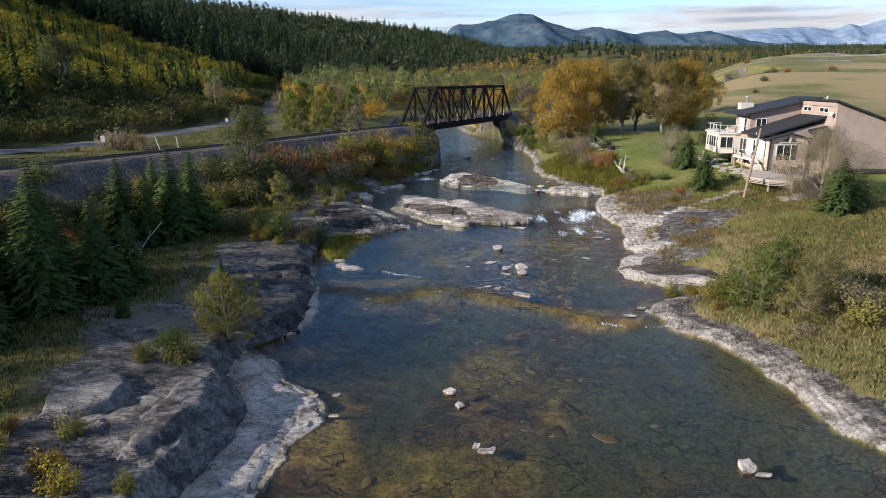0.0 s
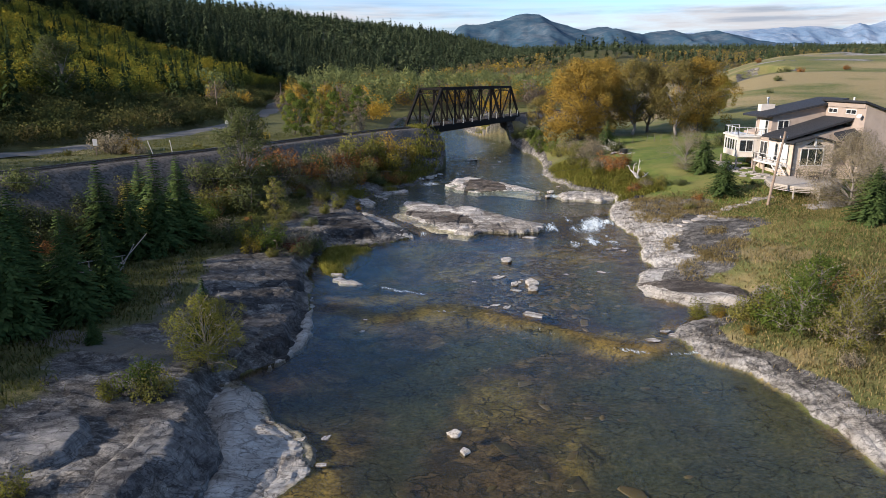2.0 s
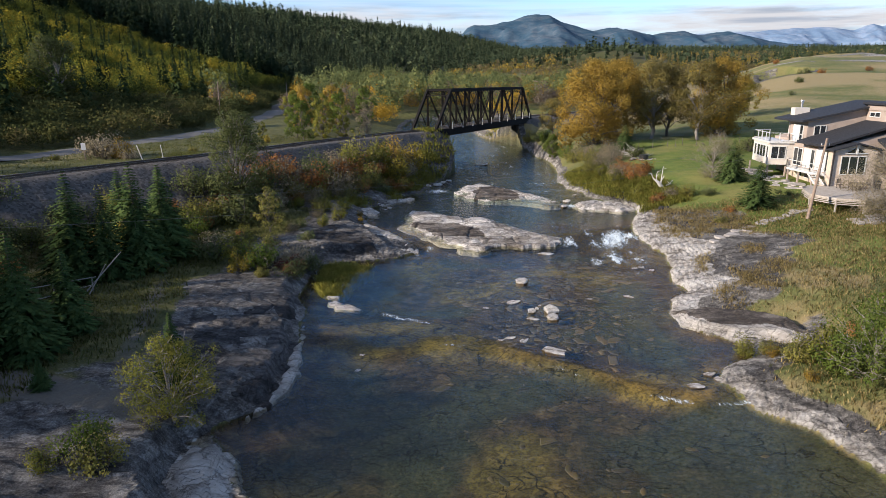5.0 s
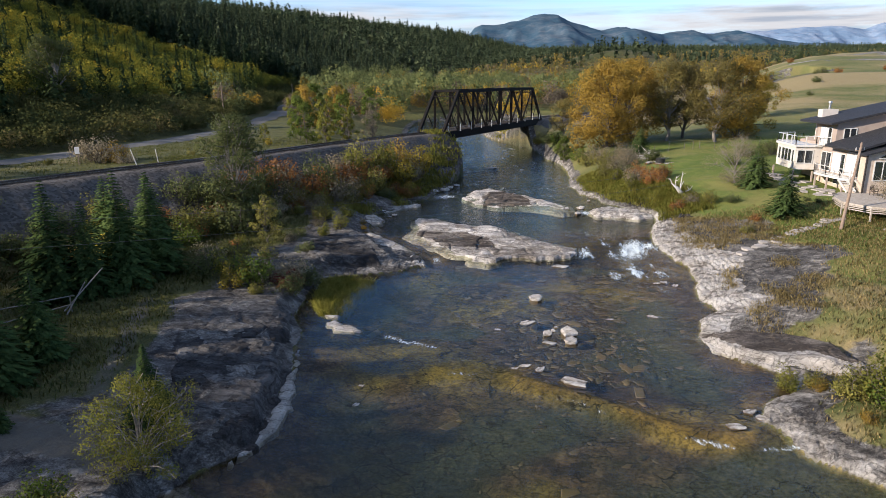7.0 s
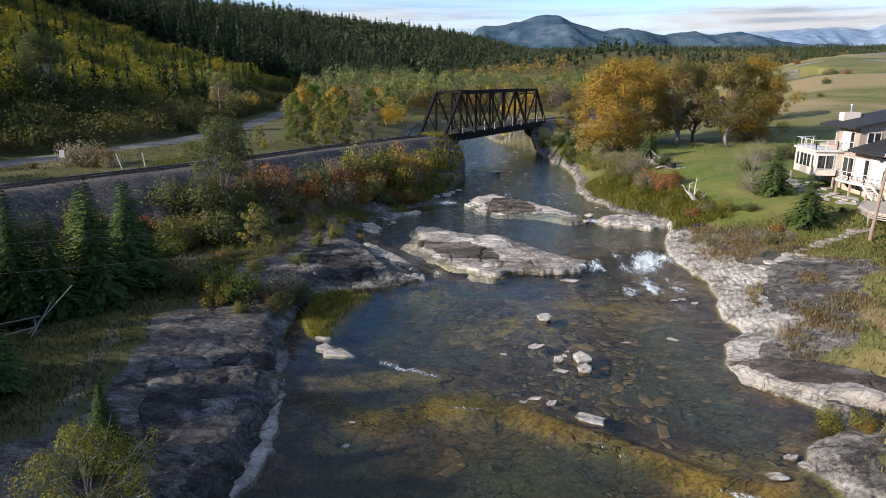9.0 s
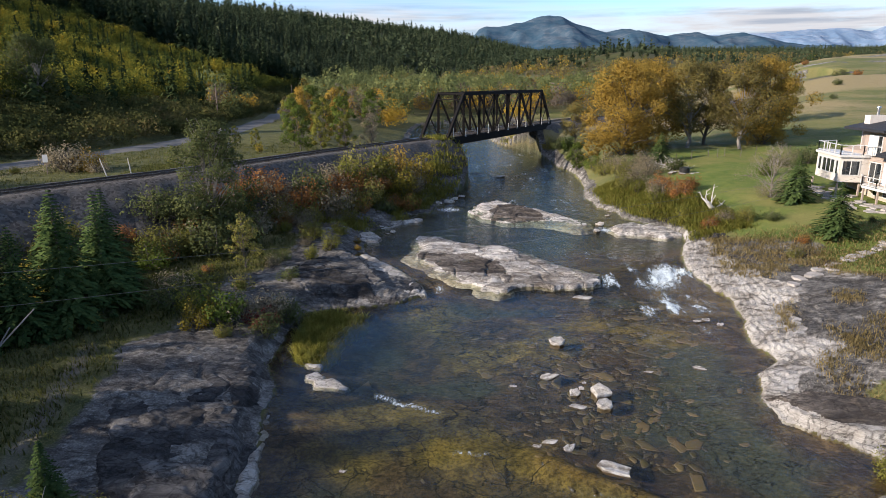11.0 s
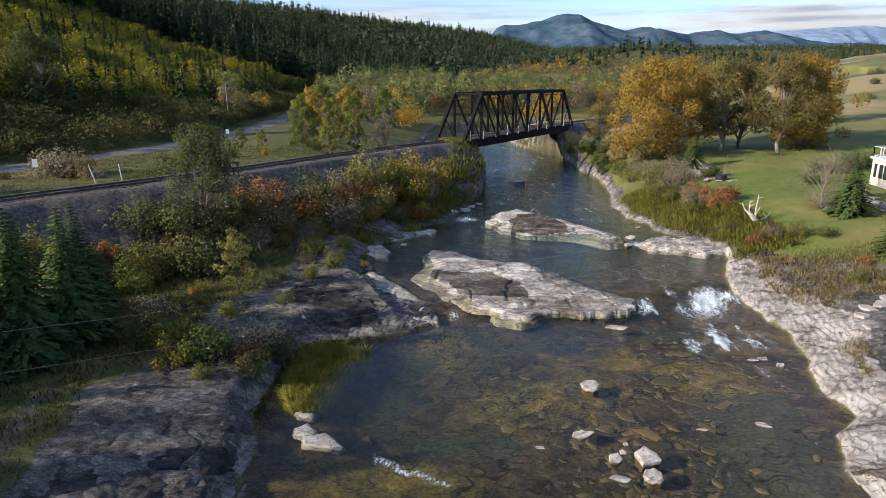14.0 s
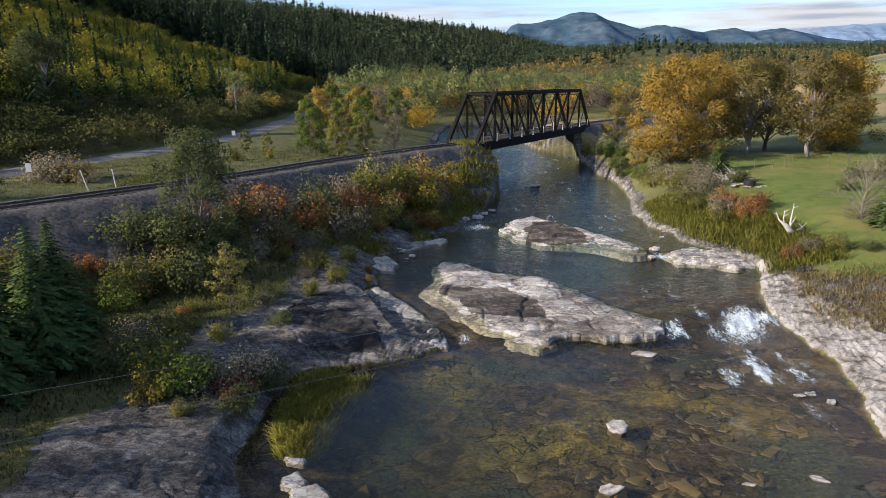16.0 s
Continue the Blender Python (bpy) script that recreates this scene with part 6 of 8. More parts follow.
for k, (x, y, s, m) in enumerate([(-25.5, 117.5, 0.86, 0), (-22.0, 116.0, 0.72, 1), (-19.0, 119.5, 0.66, 1), (-28.5, 124, 0.98, 0), (-24.5, 128, 0.95, 1), (-20.5, 126, 0.7, 3), (-17.0, 131, 0.8, 3), (-29.5, 135, 1.1, 2),
                                  (-24.0, 142, 1.1, 0), (-33.5, 142, 1.0, 1), (-27.5, 152, 1.2, 2), (-34, 160, 1.25, 0), (-21.0, 160, 1.0, 3), (-30, 172, 1.2, 1), (-24, 180, 1.3, 0), (-37.5, 122, 0.42, 1), (-33, 118.5, 0.40, 1), (19.3, 119.8, 0.66, 2), (17.8, 124.0, 0.6, 0)]):
    plant("aspen", ASPENS[m], x, y, s, 61 * k, ("green aspen beyond the railway", "yellow-green aspen beyond the railway", "orange aspen by the railway", "nearly bare grey aspen")[m], "aspen", "aspens by the railway", 0.05, TREE)
OLD_PINE = tree_mesh(61, 13.5, 10.5, 9000, 0.30, L_DARK, 0.2, 0.34, M_GREY_TWIG, 34)
plant("old_pine", OLD_PINE, -81.0, 139.0, 1.0, 20, "old grey-green pine with bare lower branches", "pine", "", 0.2, TREE)
BARE = tree_mesh(31, 5.6, 6.0, 8000, 0.075, L_DUN, 0.05, 0.12, M_GREY_TWIG, 40)
plant("bare_bush", BARE, 32.9, 89.2, 1.0, 0, "large leafless grey bush on the lawn", "bush", "", 0.05, TREE)
BARE_OLIVE = tree_mesh(32, 7.0, 9.0, 36000, 0.095, L_DUN, 0.03, 0.14, M_GREY_TWIG, 60)
plant("bare_bush", BARE_OLIVE, 41.6, 67.2, 1.0, 0, "big grey-brown bush with thinning leaves before the house", "bush", "", 0.05, TREE)
plant("tall_bush", shrub_mesh(33, 4.8, 6.0, 4000, 0.16, L_DARK), 41.0, 62.6, 1.0, 0, "dense dark green bush beside the house", "bush")

# shrubs: one pair of meshes for each colour and form
SHRUB = {}
for key, mat, h, w, n, s, up in (("yellow", L_YELLOW, 2.2, 2.4, 1500, 0.13, 0.2), ("gold", L_GOLD, 1.9, 2.4, 1500, 0.12, 0.1), ("rust", L_RUST, 1.7, 2.6, 1500, 0.12, 0.0), ("red", L_RED, 1.2, 2.0, 1100, 0.11, 0.0),
                                 ("olive", L_OLIVE, 2.0, 2.8, 1700, 0.13, 0.1), ("green", L_GREEN, 2.0, 2.8, 1700, 0.13, 0.0), ("dark", L_DARK, 1.9, 3.0, 1700, 0.13, 0.0), ("lime", L_LIME, 2.2, 2.4, 1600, 0.13, 0.4), ("dun", L_DUN, 1.7, 2.8, 1300, 0.12, 0.1)):
    SHRUB[key] = [shrub_mesh(41 + i, h, w, int(n * 0.9), s * 0.92, mat, up) for i in range(2)]
SAYS = {"yellow": "bright yellow autumn bush", "gold": "golden orange autumn bush", "rust": "rust-brown autumn bush", "red": "small crimson bush", "olive": "dull olive willow bush", "green": "leafy green bush",
        "dark": "low dark green thicket bush", "lime": "upright yellow-green willow", "dun": "leafless grey-brown bush"}


def off_bank(x, y, least):
    """Moves a plan point away from the railway towards the river."""
    for _ in range(8):
        q = float(to_line(np.array([x]), np.array([y]), RAIL_LINE)[0])
        if q >= least:
            break
        x, y = x + 0.82 * (least - q + 0.1), y - 0.57 * (least - q + 0.1)
    return x, y


def shrubs(spots, where, group, grow=1.0, least=0.0):
    for k, (x, y, key, s) in enumerate(spots):
        if least:
            x, y = off_bank(x, y, least + 1.6 * (k % 3))
            if y > 103.5:
                continue
        plant("bush", SHRUB[key][k % 2], x, y, s * grow, 73 * k, SAYS[key] + " " + where, "bush", group, 0.08)


shrubs([(-33.0, 77.0, "dark", 1.1), (-30.2, 80.0, "dun", 1.0), (-27.6, 78.2, "rust", 1.1), (-25.6, 81.5, "rust", 1.3), (-24.4, 77.4, "dark", 1.2), (-20.4, 77.0, "dun", 1.2), (-22.0, 84.6, "rust", 1.4), (-19.8, 87.0, "rust", 1.3),
        (-20.6, 90.6, "dun", 1.3), (-17.8, 88.4, "dark", 1.2), (-18.4, 92.8, "rust", 1.2), (-16.0, 91.0, "dun", 1.2), (-15.6, 95.6, "lime", 1.0), (-17.2, 97.6, "rust", 1.2), (-13.4, 93.0, "olive", 1.1), (-12.8, 97.6, "olive", 1.5),
        (-14.6, 99.6, "dun", 1.2), (-13.0, 101.8, "yellow", 1.3), (-10.8, 98.0, "lime", 1.3), (-10.6, 101.6, "dun", 1.2), (-11.0, 105.4, "yellow", 1.4), (-9.0, 102.6, "gold", 1.4), (-7.2, 101.4, "gold", 1.2), (-8.6, 107.2, "dark", 1.5),
        (-6.6, 105.2, "gold", 1.1), (-5.4, 109.4, "olive", 1.5), (-4.2, 106.0, "olive", 1.1), (-3.6, 112.4, "green", 1.4), (-6.4, 112.8, "olive", 1.1), (-2.6, 109.2, "dark", 1.1), (-23.6, 72.6, "dun", 1.1), (-21.2, 71.6, "dark", 1.1), (-27.0, 71.6, "olive", 1.0),
        (-24.0, 86.8, "dun", 1.1), (-16.6, 85.2, "olive", 0.9), (-14.6, 88.0, "lime", 0.8), (-19.0, 95.6, "dun", 1.1), (-16.2, 100.4, "rust", 1.0), (-13.6, 104.6, "dun", 1.0), (-9.8, 109.6, "rust", 1.0), (-11.6, 95.2, "lime", 1.0), (-8.8, 99.4, "olive", 0.9), (-21.6, 80.4, "dark", 1.0), (-18.6, 82.0, "olive", 0.8), (-6.8, 98.4, "dun", 0.7)],
       "at the foot of the railway bank", "bushes of the railway bank", 1.7, 6.6)
WILLOW = tree_mesh(51, 4.0, 4.9, 13000, 0.078, L_LIME, 0.06, 0.09, M_GREY_TWIG, 36)
plant("willow_bush", WILLOW, -12.6, 35.0, 1.0, 0, "loose yellow-green willow on the shale edge", "bush", "", 0.1, TREE)
shrubs([(-14.4, 31.0, "green", 0.75), (-13.4, 30.4, "olive", 0.7), (-15.2, 29.8, "lime", 0.5), (-17.4, 58.6, "lime", 1.1), (-15.6, 57.4, "green", 1.15), (-16.6, 56.4, "yellow", 0.8),
        (-14.4, 58.2, "dun", 1.0), (-12.9, 57.6, "red", 1.0), (-13.2, 59.8, "dun", 1.0), (-12.3, 60.2, "dark", 0.9), (-12.4, 56.4, "dark", 0.8), (-19.6, 59.6, "dark", 1.0), (-20.6, 62.6, "dun", 0.9), (-19.2, 64.6, "olive", 0.7),
        (-13.2, 71.4, "lime", 0.6), (-12.0, 74.6, "lime", 0.7), (-14.2, 76.4, "olive", 0.8), (-12.4, 80.2, "lime", 0.7), (-10.2, 77.2, "gold", 0.32), (-10.6, 79.4, "gold", 0.36), (-9.8, 75.6, "gold", 0.3), (-15.4, 82.4, "olive", 0.9), (-13.2, 86.4, "olive", 0.9), (-12.2, 89.2, "lime", 0.9),
        (-26.6, 57.6, "yellow", 1.5), (-28.0, 57.8, "gold", 1.2), (-29.6, 63.4, "yellow", 1.3), (-31.4, 66.8, "olive", 1.1), (-30.6, 57.0, "rust", 0.8), (-33.4, 53.8, "rust", 0.8), (-34.4, 58.0, "dark", 1.1), (-36.8, 56.6, "dark", 1.2), (-38.2, 60.4, "dark", 1.2), (-33.6, 62.4, "dark", 1.1),
        (-30.2, 44.2, "yellow", 0.7), (-18.6, 22.0, "green", 0.7), (-17.0, 20.6, "olive", 0.7), (-18.9, 20.2, "rust", 0.6), (-14.6, 20.0, "gold", 0.6), (-13.4, 19.0, "yellow", 0.6), (-16.2, 18.6, "olive", 0.8), (-11.2, 19.4, "lime", 0.35), (-10.4, 26.6, "rust", 0.3), (-19.8, 24.4, "olive", 0.7), (-17.6, 22.6, "rust", 0.4), (-14.8, 22.4, "lime", 0.45)],
       "on the shale bank", "bushes of the shale bank", 1.25)
rnd_row = random.Random(12)
shrubs([(-41.0 + 17.5 * f + rnd_row.uniform(-1.2, 1.2), 49.5 + 21.0 * f + rnd_row.uniform(-1.5, 1.5), rnd_row.choice(("dark", "dark", "green", "dark", "olive")), rnd_row.uniform(0.9, 1.3)) for f in np.linspace(0, 1, 22)],
       "in a thicket below the railway bank", "thicket below the railway", 1.15)
shrubs([(-34.0 + 26.0 * f + rnd_row.uniform(-2.2, 2.2), 66.0 + 30.0 * f + rnd_row.uniform(-2.0, 2.0), rnd_row.choice(("rust", "dun", "olive", "dark", "lime", "yellow", "dun", "rust")), rnd_row.uniform(0.8, 1.2)) for f in np.linspace(0, 1, 34)],
       "in rough growth below the railway", "bushes below the railway", 1.1, 8.0)
shrubs([(rnd_row.uniform(-24, -13), rnd_row.uniform(55, 84), rnd_row.choice(("dark", "olive", "lime", "dun", "rust")), rnd_row.uniform(0.4, 0.75)) for f in range(26)],
       "on the meadow above the shale", "small bushes of the meadow", 1.0, 9.0)
BANK_WILLOW = tree_mesh(52, 3.3, 4.6, 6000, 0.10, L_OLIVE, 0.02, 0.06, M_GREY_TWIG, 44)
GREEN_WILLOW = tree_mesh(53, 3.2, 4.2, 6000, 0.10, L_GREEN, 0.02, 0.06, M_GREY_TWIG, 44)
for mesh, x, y, s, label in ((GREEN_WILLOW, 21.6, 38.6, 1.05, "leafy green willow above the pale rock bank"), (GREEN_WILLOW, 23.4, 40.6, 1.2, "leafy green willow above the pale rock bank"), (BANK_WILLOW, 24.9, 38.4, 1.0, "loose olive willow above the pale rock bank"), (BANK_WILLOW, 23.0, 36.4, 0.8, "loose olive willow above the pale rock bank")):
    plant("willow_bush", mesh, x, y, s, 90 * x, label, "bush", "willows of the rock bank", 0.1, TREE)
shrubs([(20.2, 40.4, "lime", 0.8), (25.6, 41.4, "rust", 1.0), (26.6, 36.8, "dun", 0.9), (19.4, 41.6, "olive", 0.6), (27.8, 43.6, "rust", 0.7), (29.8, 40.2, "dark", 0.6), (24.0, 43.4, "rust", 0.6), (23.4, 37.2, "dun", 0.9), (25.4, 34.6, "olive", 0.8), (21.0, 42.6, "dun", 0.6), (22.0, 34.2, "dun", 0.5), (17.7, 44.0, "lime", 0.5), (18.8, 43.6, "olive", 0.45), (19.6, 42.4, "lime", 0.5), (18.6, 43.0, "gold", 0.35), (20.6, 40.0, "green", 0.7), (18.9, 39.2, "gold", 0.3)],
       "above the pale rock bank", "bushes of the rock bank", 1.45)
shrubs([(24.0, 81.8, "rust", 0.8), (25.8, 83.0, "dun", 0.8), (27.4, 82.0, "olive", 0.8), (29.2, 81.0, "dark", 0.6), (22.9, 87.4, "lime", 0.7), (24.0, 92.2, "rust", 1.1), (22.4, 94.0, "dun", 1.2), (21.0, 91.6, "lime", 0.8), (25.4, 94.6, "rust", 1.2), (23.6, 97.6, "rust", 1.1), (20.6, 96.6, "lime", 0.9), (19.8, 99.6, "olive", 1.1),
        (21.6, 101.8, "dun", 1.3), (23.8, 104.6, "dun", 1.4), (20.4, 105.8, "olive", 1.2), (22.2, 109.2, "dun", 1.4), (25.2, 109.6, "dun", 1.4), (19.6, 111.4, "olive", 1.2), (27.6, 106.0, "dark", 1.0), (21.4, 114.8, "dun", 1.3), (19.4, 117.2, "green", 1.2), (18.6, 127.6, "dark", 1.4), (18.2, 134.0, "green", 1.4), (17.4, 141.0, "dark", 1.2),
        (29.0, 74.6, "rust", 0.5), (27.4, 72.2, "olive", 0.5), (36.9, 77.9, "dark", 0.35), (37.9, 76.7, "dark", 0.4), (36.2, 79.2, "dark", 0.3), (41.4, 106.4, "dark", 1.0), (46.0, 108.0, "dark", 1.3), (50.0, 110, "dark", 1.4), (37.0, 100.5, "green", 0.8), (16.0, 147, "olive", 1.2), (13.6, 166, "green", 1.0)],
       "between lawn and river", "bushes by the lawn", 1.2)
shrubs([(-47.2, 93.4, "dun", 2.3), (-45.0, 94.4, "gold", 1.7), (-49.0, 95.6, "dun", 2.0), (-43.4, 93.2, "dun", 1.1), (-53.6, 93.0, "olive", 0.6), (-38.0, 101.0, "olive", 0.6), (-30.6, 113.4, "yellow", 0.7), (-35.0, 112.0, "lime", 1.1), (-14.2, 121.4, "dun", 0.9), (-11.8, 126.0, "dun", 1.0)],
       "between road and railway", "bushes by the road")


# ---- grass, reeds ----
def blades(name, pts, height, material, label, per=9, spread=0.16, width=0.03, seed=3):
    """Tufts of bent blades at plan points, one mesh."""
    rnd = np.random.RandomState(seed)
    pts = np.asarray(pts, float)
    z = heights(pts)
    n = len(pts) * per
    p = np.repeat(np.column_stack([pts, z]), per, axis=0)
    p[:, :2] += rnd.normal(size=(n, 2)) * spread
    h = np.repeat(height * rnd.uniform(0.55, 1.2, len(pts)), per) * rnd.uniform(0.6, 1.1, n)
    d = np.column_stack([rnd.normal(size=(n, 2)) * 0.38, np.ones(n)])
    d /= np.linalg.norm(d, axis=1)[:, None]
    side = np.column_stack([rnd.normal(size=(n, 2)), np.zeros(n)])
    side /= np.linalg.norm(side, axis=1)[:, None]
    w = (width * rnd.uniform(0.7, 1.4, n))[:, None]
    a, b = p - side * w, p + side * w
    a[:, 2] -= 0.05
    b[:, 2] -= 0.05
    mid = p + d * h[:, None] * 0.6
    tip = p + d * h[:, None] + np.column_stack([d[:, :2] * h[:, None] * 0.5, -0.1 * h])
    v = np.stack([a, b, mid + side * w * 0.7, mid - side * w * 0.7, tip], axis=1).reshape(-1, 3)
    o = np.arange(n)[:, None] * 5
    f = np.vstack([o + np.array([0, 1, 2]), o + np.array([0, 2, 3]), o + np.array([3, 2, 4])])
    up = np.repeat(rounded(np.column_stack([d[:, :2] * 2.2, np.full(n, 0.7)]), rnd, 0.25), 5, axis=0)
    me = mesh_from(name, v, f, material, False, up)
    return tagged(new(name, me), label, "grass", kind="stuff")


def scatter(n, x0, x1, y0, y1, seed, accept):
    rnd = np.random.RandomState(seed)
    x, y = rnd.uniform(x0, x1, n * 4), rnd.uniform(y0, y1, n * 4)
    z, cover = ground_height(x, y)
    ok = accept(x, y, cover, fbm(x, y, 6, 3, seed))
    return np.column_stack([x, y])[ok][:n]


blades("reeds", scatter(900, -11, -7, 54, 63, 5, lambda x, y, c, n: to_line(x, y, REED_BED, True) < 0.2), 0.9, L_REED, "bright green and straw reeds on a low islet", 14, 0.12, 0.028, 5)
blades("bank_grass", scatter(2600, 17, 27, 80, 104, 6, lambda x, y, c, n: (c["d"] > 0.8) & (c["d"] < 6.0) & (n > -0.35)), 0.7, L_REED, "bright green riverside grass", 9, 0.45, 0.03, 6)
blades("bank_grass", scatter(1500, -16, -3, 84, 112, 15, lambda x, y, c, n: (c["d"] > 0.9) & (c["d"] < 8) & (c["rail"] > 6) & (n > -0.3)), 0.7, L_REED, "pale green grass below the railway bank", 9, 0.4, 0.03, 15)
blades("meadow_grass", scatter(9000, -40, -11, 15, 100, 7, lambda x, y, c, n: (c["rock"] < 0.35) & (c["rail"] > 7) & (n > -0.6)), 0.32, L_MEADOW, "rough dull green meadow grass", 7, 0.45, 0.028, 7)
blades("straw_grass", scatter(9000, 17, 46, 22, 78, 8, lambda x, y, c, n: (c["rock"] < 0.3) & (c["d"] > 1.2) & (n > -0.9)), 0.26, L_STRAW, "dry straw-coloured bank grass", 7, 0.6, 0.026, 8)
blades("meadow_grass", scatter(4500, 19, 50, 20, 78, 9, lambda x, y, c, n: (c["rock"] < 0.35) & (c["d"] > 1.2) & (n < 0.2)), 0.26, L_MEADOW, "rough green bank grass", 7, 0.9, 0.02, 9)
blades("bank_grass", scatter(900, -9, 14, 104, 172, 10, lambda x, y, c, n: (c["d"] > 0.3) & (c["d"] < 5)), 0.8, L_REED, "green grass on the river point under the bridge", 9, 0.4, 0.06, 10)
blades("roadside_grass", scatter(2600, -66, -18, 66, 130, 11, lambda x, y, c, n: c["behind"] & (c["rail"] > 3.2) & (to_line(x, y, ROAD) > 3.8)), 0.32, L_MEADOW, "rough yellowing grass beside road and railway", 7, 0.4, 0.03, 11)
blades("crevice_grass", scatter(1500, 19, 31, 42, 80, 12, lambda x, y, c, n: (c["rock"] > 0.3) & (c["d"] > 2.2) & (n > -0.05)), 0.30, L_STRAW, "tufts of dry grass in rock crevices", 12, 0.3, 0.018, 12)
blades("island_grass", np.array([(9.6 + 0.25 * math.cos(k * 2.4) * (k % 7) / 3, 69.3 + 0.12 * (k % 5)) for k in range(40)] + [(x, 68.9 + 0.2 * math.sin(x * 3)) for x in np.linspace(4.5, 9.5, 40)]), 0.5, L_STRAW, "dry golden grass on the rock island", 12, 0.12, 0.025, 13)


# ---- far woods and mountains ----
def replicate(templates, pts, scales, seed, stretch=0.25):
    rnd = np.random.RandomState(seed)
    vs, fs, ns, off = [], [], [], 0
    for (x, y, z), s in zip(pts, scales):
        v, f, m = templates[rnd.randint(len(templates))]
        a = rnd.uniform(0, math.tau)
        c, sn = math.cos(a), math.sin(a)
        k = s * rnd.uniform(1 - stretch, 1 + stretch)
        vs.append(np.column_stack([(v[:, 0] * c - v[:, 1] * sn) * s + x, (v[:, 0] * sn + v[:, 1] * c) * s + y, v[:, 2] * k + z]))
        ns.append(np.column_stack([m[:, 0] * c - m[:, 1] * sn, m[:, 0] * sn + m[:, 1] * c, m[:, 2]]))
        fs.append(f + off)
        off += len(v)
    return np.vstack(vs), np.vstack(fs), np.vstack(ns)


def far_conifer(seed, n, slim=0.2, size=0.085):
    """A ragged spire one metre high, of loose drooping sprays round a stem."""
    rnd = np.random.RandomState(seed)
    t = 1 - np.sqrt(rnd.rand(n)) * 0.97
    t[: n // 12] = rnd.uniform(0.8, 1.0, n // 12)
    a = rnd.uniform(0, math.tau, n)
    whorl = 0.78 + 0.22 * np.sin(t * 40 + seed) + 0.16 * np.sin(3 * a + seed + 5 * t)
    r = slim * (1 - t) ** 0.85 * whorl * rnd.uniform(0.55, 1.1, n) + 0.006
    out = np.column_stack([np.cos(a), np.sin(a), np.zeros(n)])
    tip = out * r[:, None] + np.column_stack([np.zeros((n, 2)), 0.03 + 0.95 * t - 0.25 * r])
    s = size * rnd.uniform(0.6, 1.25, n) * (0.45 + 0.75 * (1 - t))
    side = np.column_stack([-out[:, 1], out[:, 0], rnd.uniform(-0.3, 0.3, n)])
    back = tip - out * (s * 0.85)[:, None] + np.column_stack([np.zeros((n, 2)), s * rnd.uniform(0.4, 1.1, n)])
    v = np.stack([tip, back + side * (s * 0.55)[:, None], back - side * (s * 0.55)[:, None]], axis=1).reshape(-1, 3)
    return v, np.arange(3 * n).reshape(-1, 3), np.repeat(rounded(out + np.array([0, 0, 0.45]), rnd, 0.25), 3, axis=0)


def far_crown(seed, n, slim=0.42, leaf=0.15):
    """A ragged round crown one metre high, of loose facets."""
    rnd = np.random.RandomState(seed)
    lobes = [((rnd.uniform(-0.16, 0.16), rnd.uniform(-0.16, 0.16), rnd.uniform(0.3, 0.82)), (slim * 0.55, slim * 0.55, 0.2)) for _ in range(8)]
    v, f, m = foliage(seed, lobes, n, leaf)
    cut = lambda q: q.reshape(-1, 4, 3)[:, [0, 1, 3]].reshape(-1, 3)
    return cut(v), np.arange(3 * n).reshape(-1, 3), cut(m)


def hill_points(n, x0, x1, y0, y1, seed, accept):
    rnd = np.random.RandomState(seed)
    x, y = rnd.uniform(x0, x1, n), rnd.uniform(y0, y1, n)
    z, c = ground_height(x, y)
    ok = accept(x, y, c["hill"], fbm(x, y, 70, 3, seed))
    return np.column_stack([x, y, z])[ok]


def wood_material(name, colors, through=0.42, spread=0.14):
    """Leaves of a whole wood, tinted tree by tree."""
    k = Mat(name)
    colors = [tuple(v * 1.15 for v in c) for c in colors]
    big = k.math("ADD", k.math("MULTIPLY", k.noise(0.028, 2, 0.5), 0.40), k.math("MULTIPLY", k.noise(0.14, 2, 0.5, k.scaled(k.coords(), (1.0, 1.0, 0.25))), 0.60))
    c = k.ramp(k.math("ADD", k.math("MULTIPLY", k.math("SUBTRACT", k.island(), 0.5), spread), big), *[(0.30 + 0.40 * i / (len(colors) - 1), col) for i, col in enumerate(colors)])
    return k.leafy(c, through)


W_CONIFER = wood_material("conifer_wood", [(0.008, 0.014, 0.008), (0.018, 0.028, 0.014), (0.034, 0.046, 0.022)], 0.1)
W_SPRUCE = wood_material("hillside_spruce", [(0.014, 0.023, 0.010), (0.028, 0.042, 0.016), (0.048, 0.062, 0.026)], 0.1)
# paler copy of the conifer colours, with distance haze and sun painted in
W_HAZED = wood_material("hazed_conifer_wood", [(0.020, 0.031, 0.018), (0.040, 0.054, 0.030), (0.068, 0.080, 0.042)], 0.1)
W_ASPEN = wood_material("aspen_wood", [(0.026, 0.040, 0.014), (0.050, 0.070, 0.019), (0.095, 0.110, 0.024), (0.21, 0.19, 0.030), (0.34, 0.265, 0.032), (0.36, 0.20, 0.028)], 0.35)
W_SCRUB = wood_material("hill_scrub", [(0.026, 0.034, 0.014), (0.050, 0.060, 0.022), (0.085, 0.085, 0.030), (0.12, 0.10, 0.045)])
W_POPLAR = wood_material("poplar_wood", [(0.075, 0.095, 0.040), (0.13, 0.15, 0.060), (0.20, 0.20, 0.070)])
W_WILLOW = wood_material("willow_wood", [(0.085, 0.068, 0.050), (0.14, 0.112, 0.085), (0.20, 0.165, 0.13)])
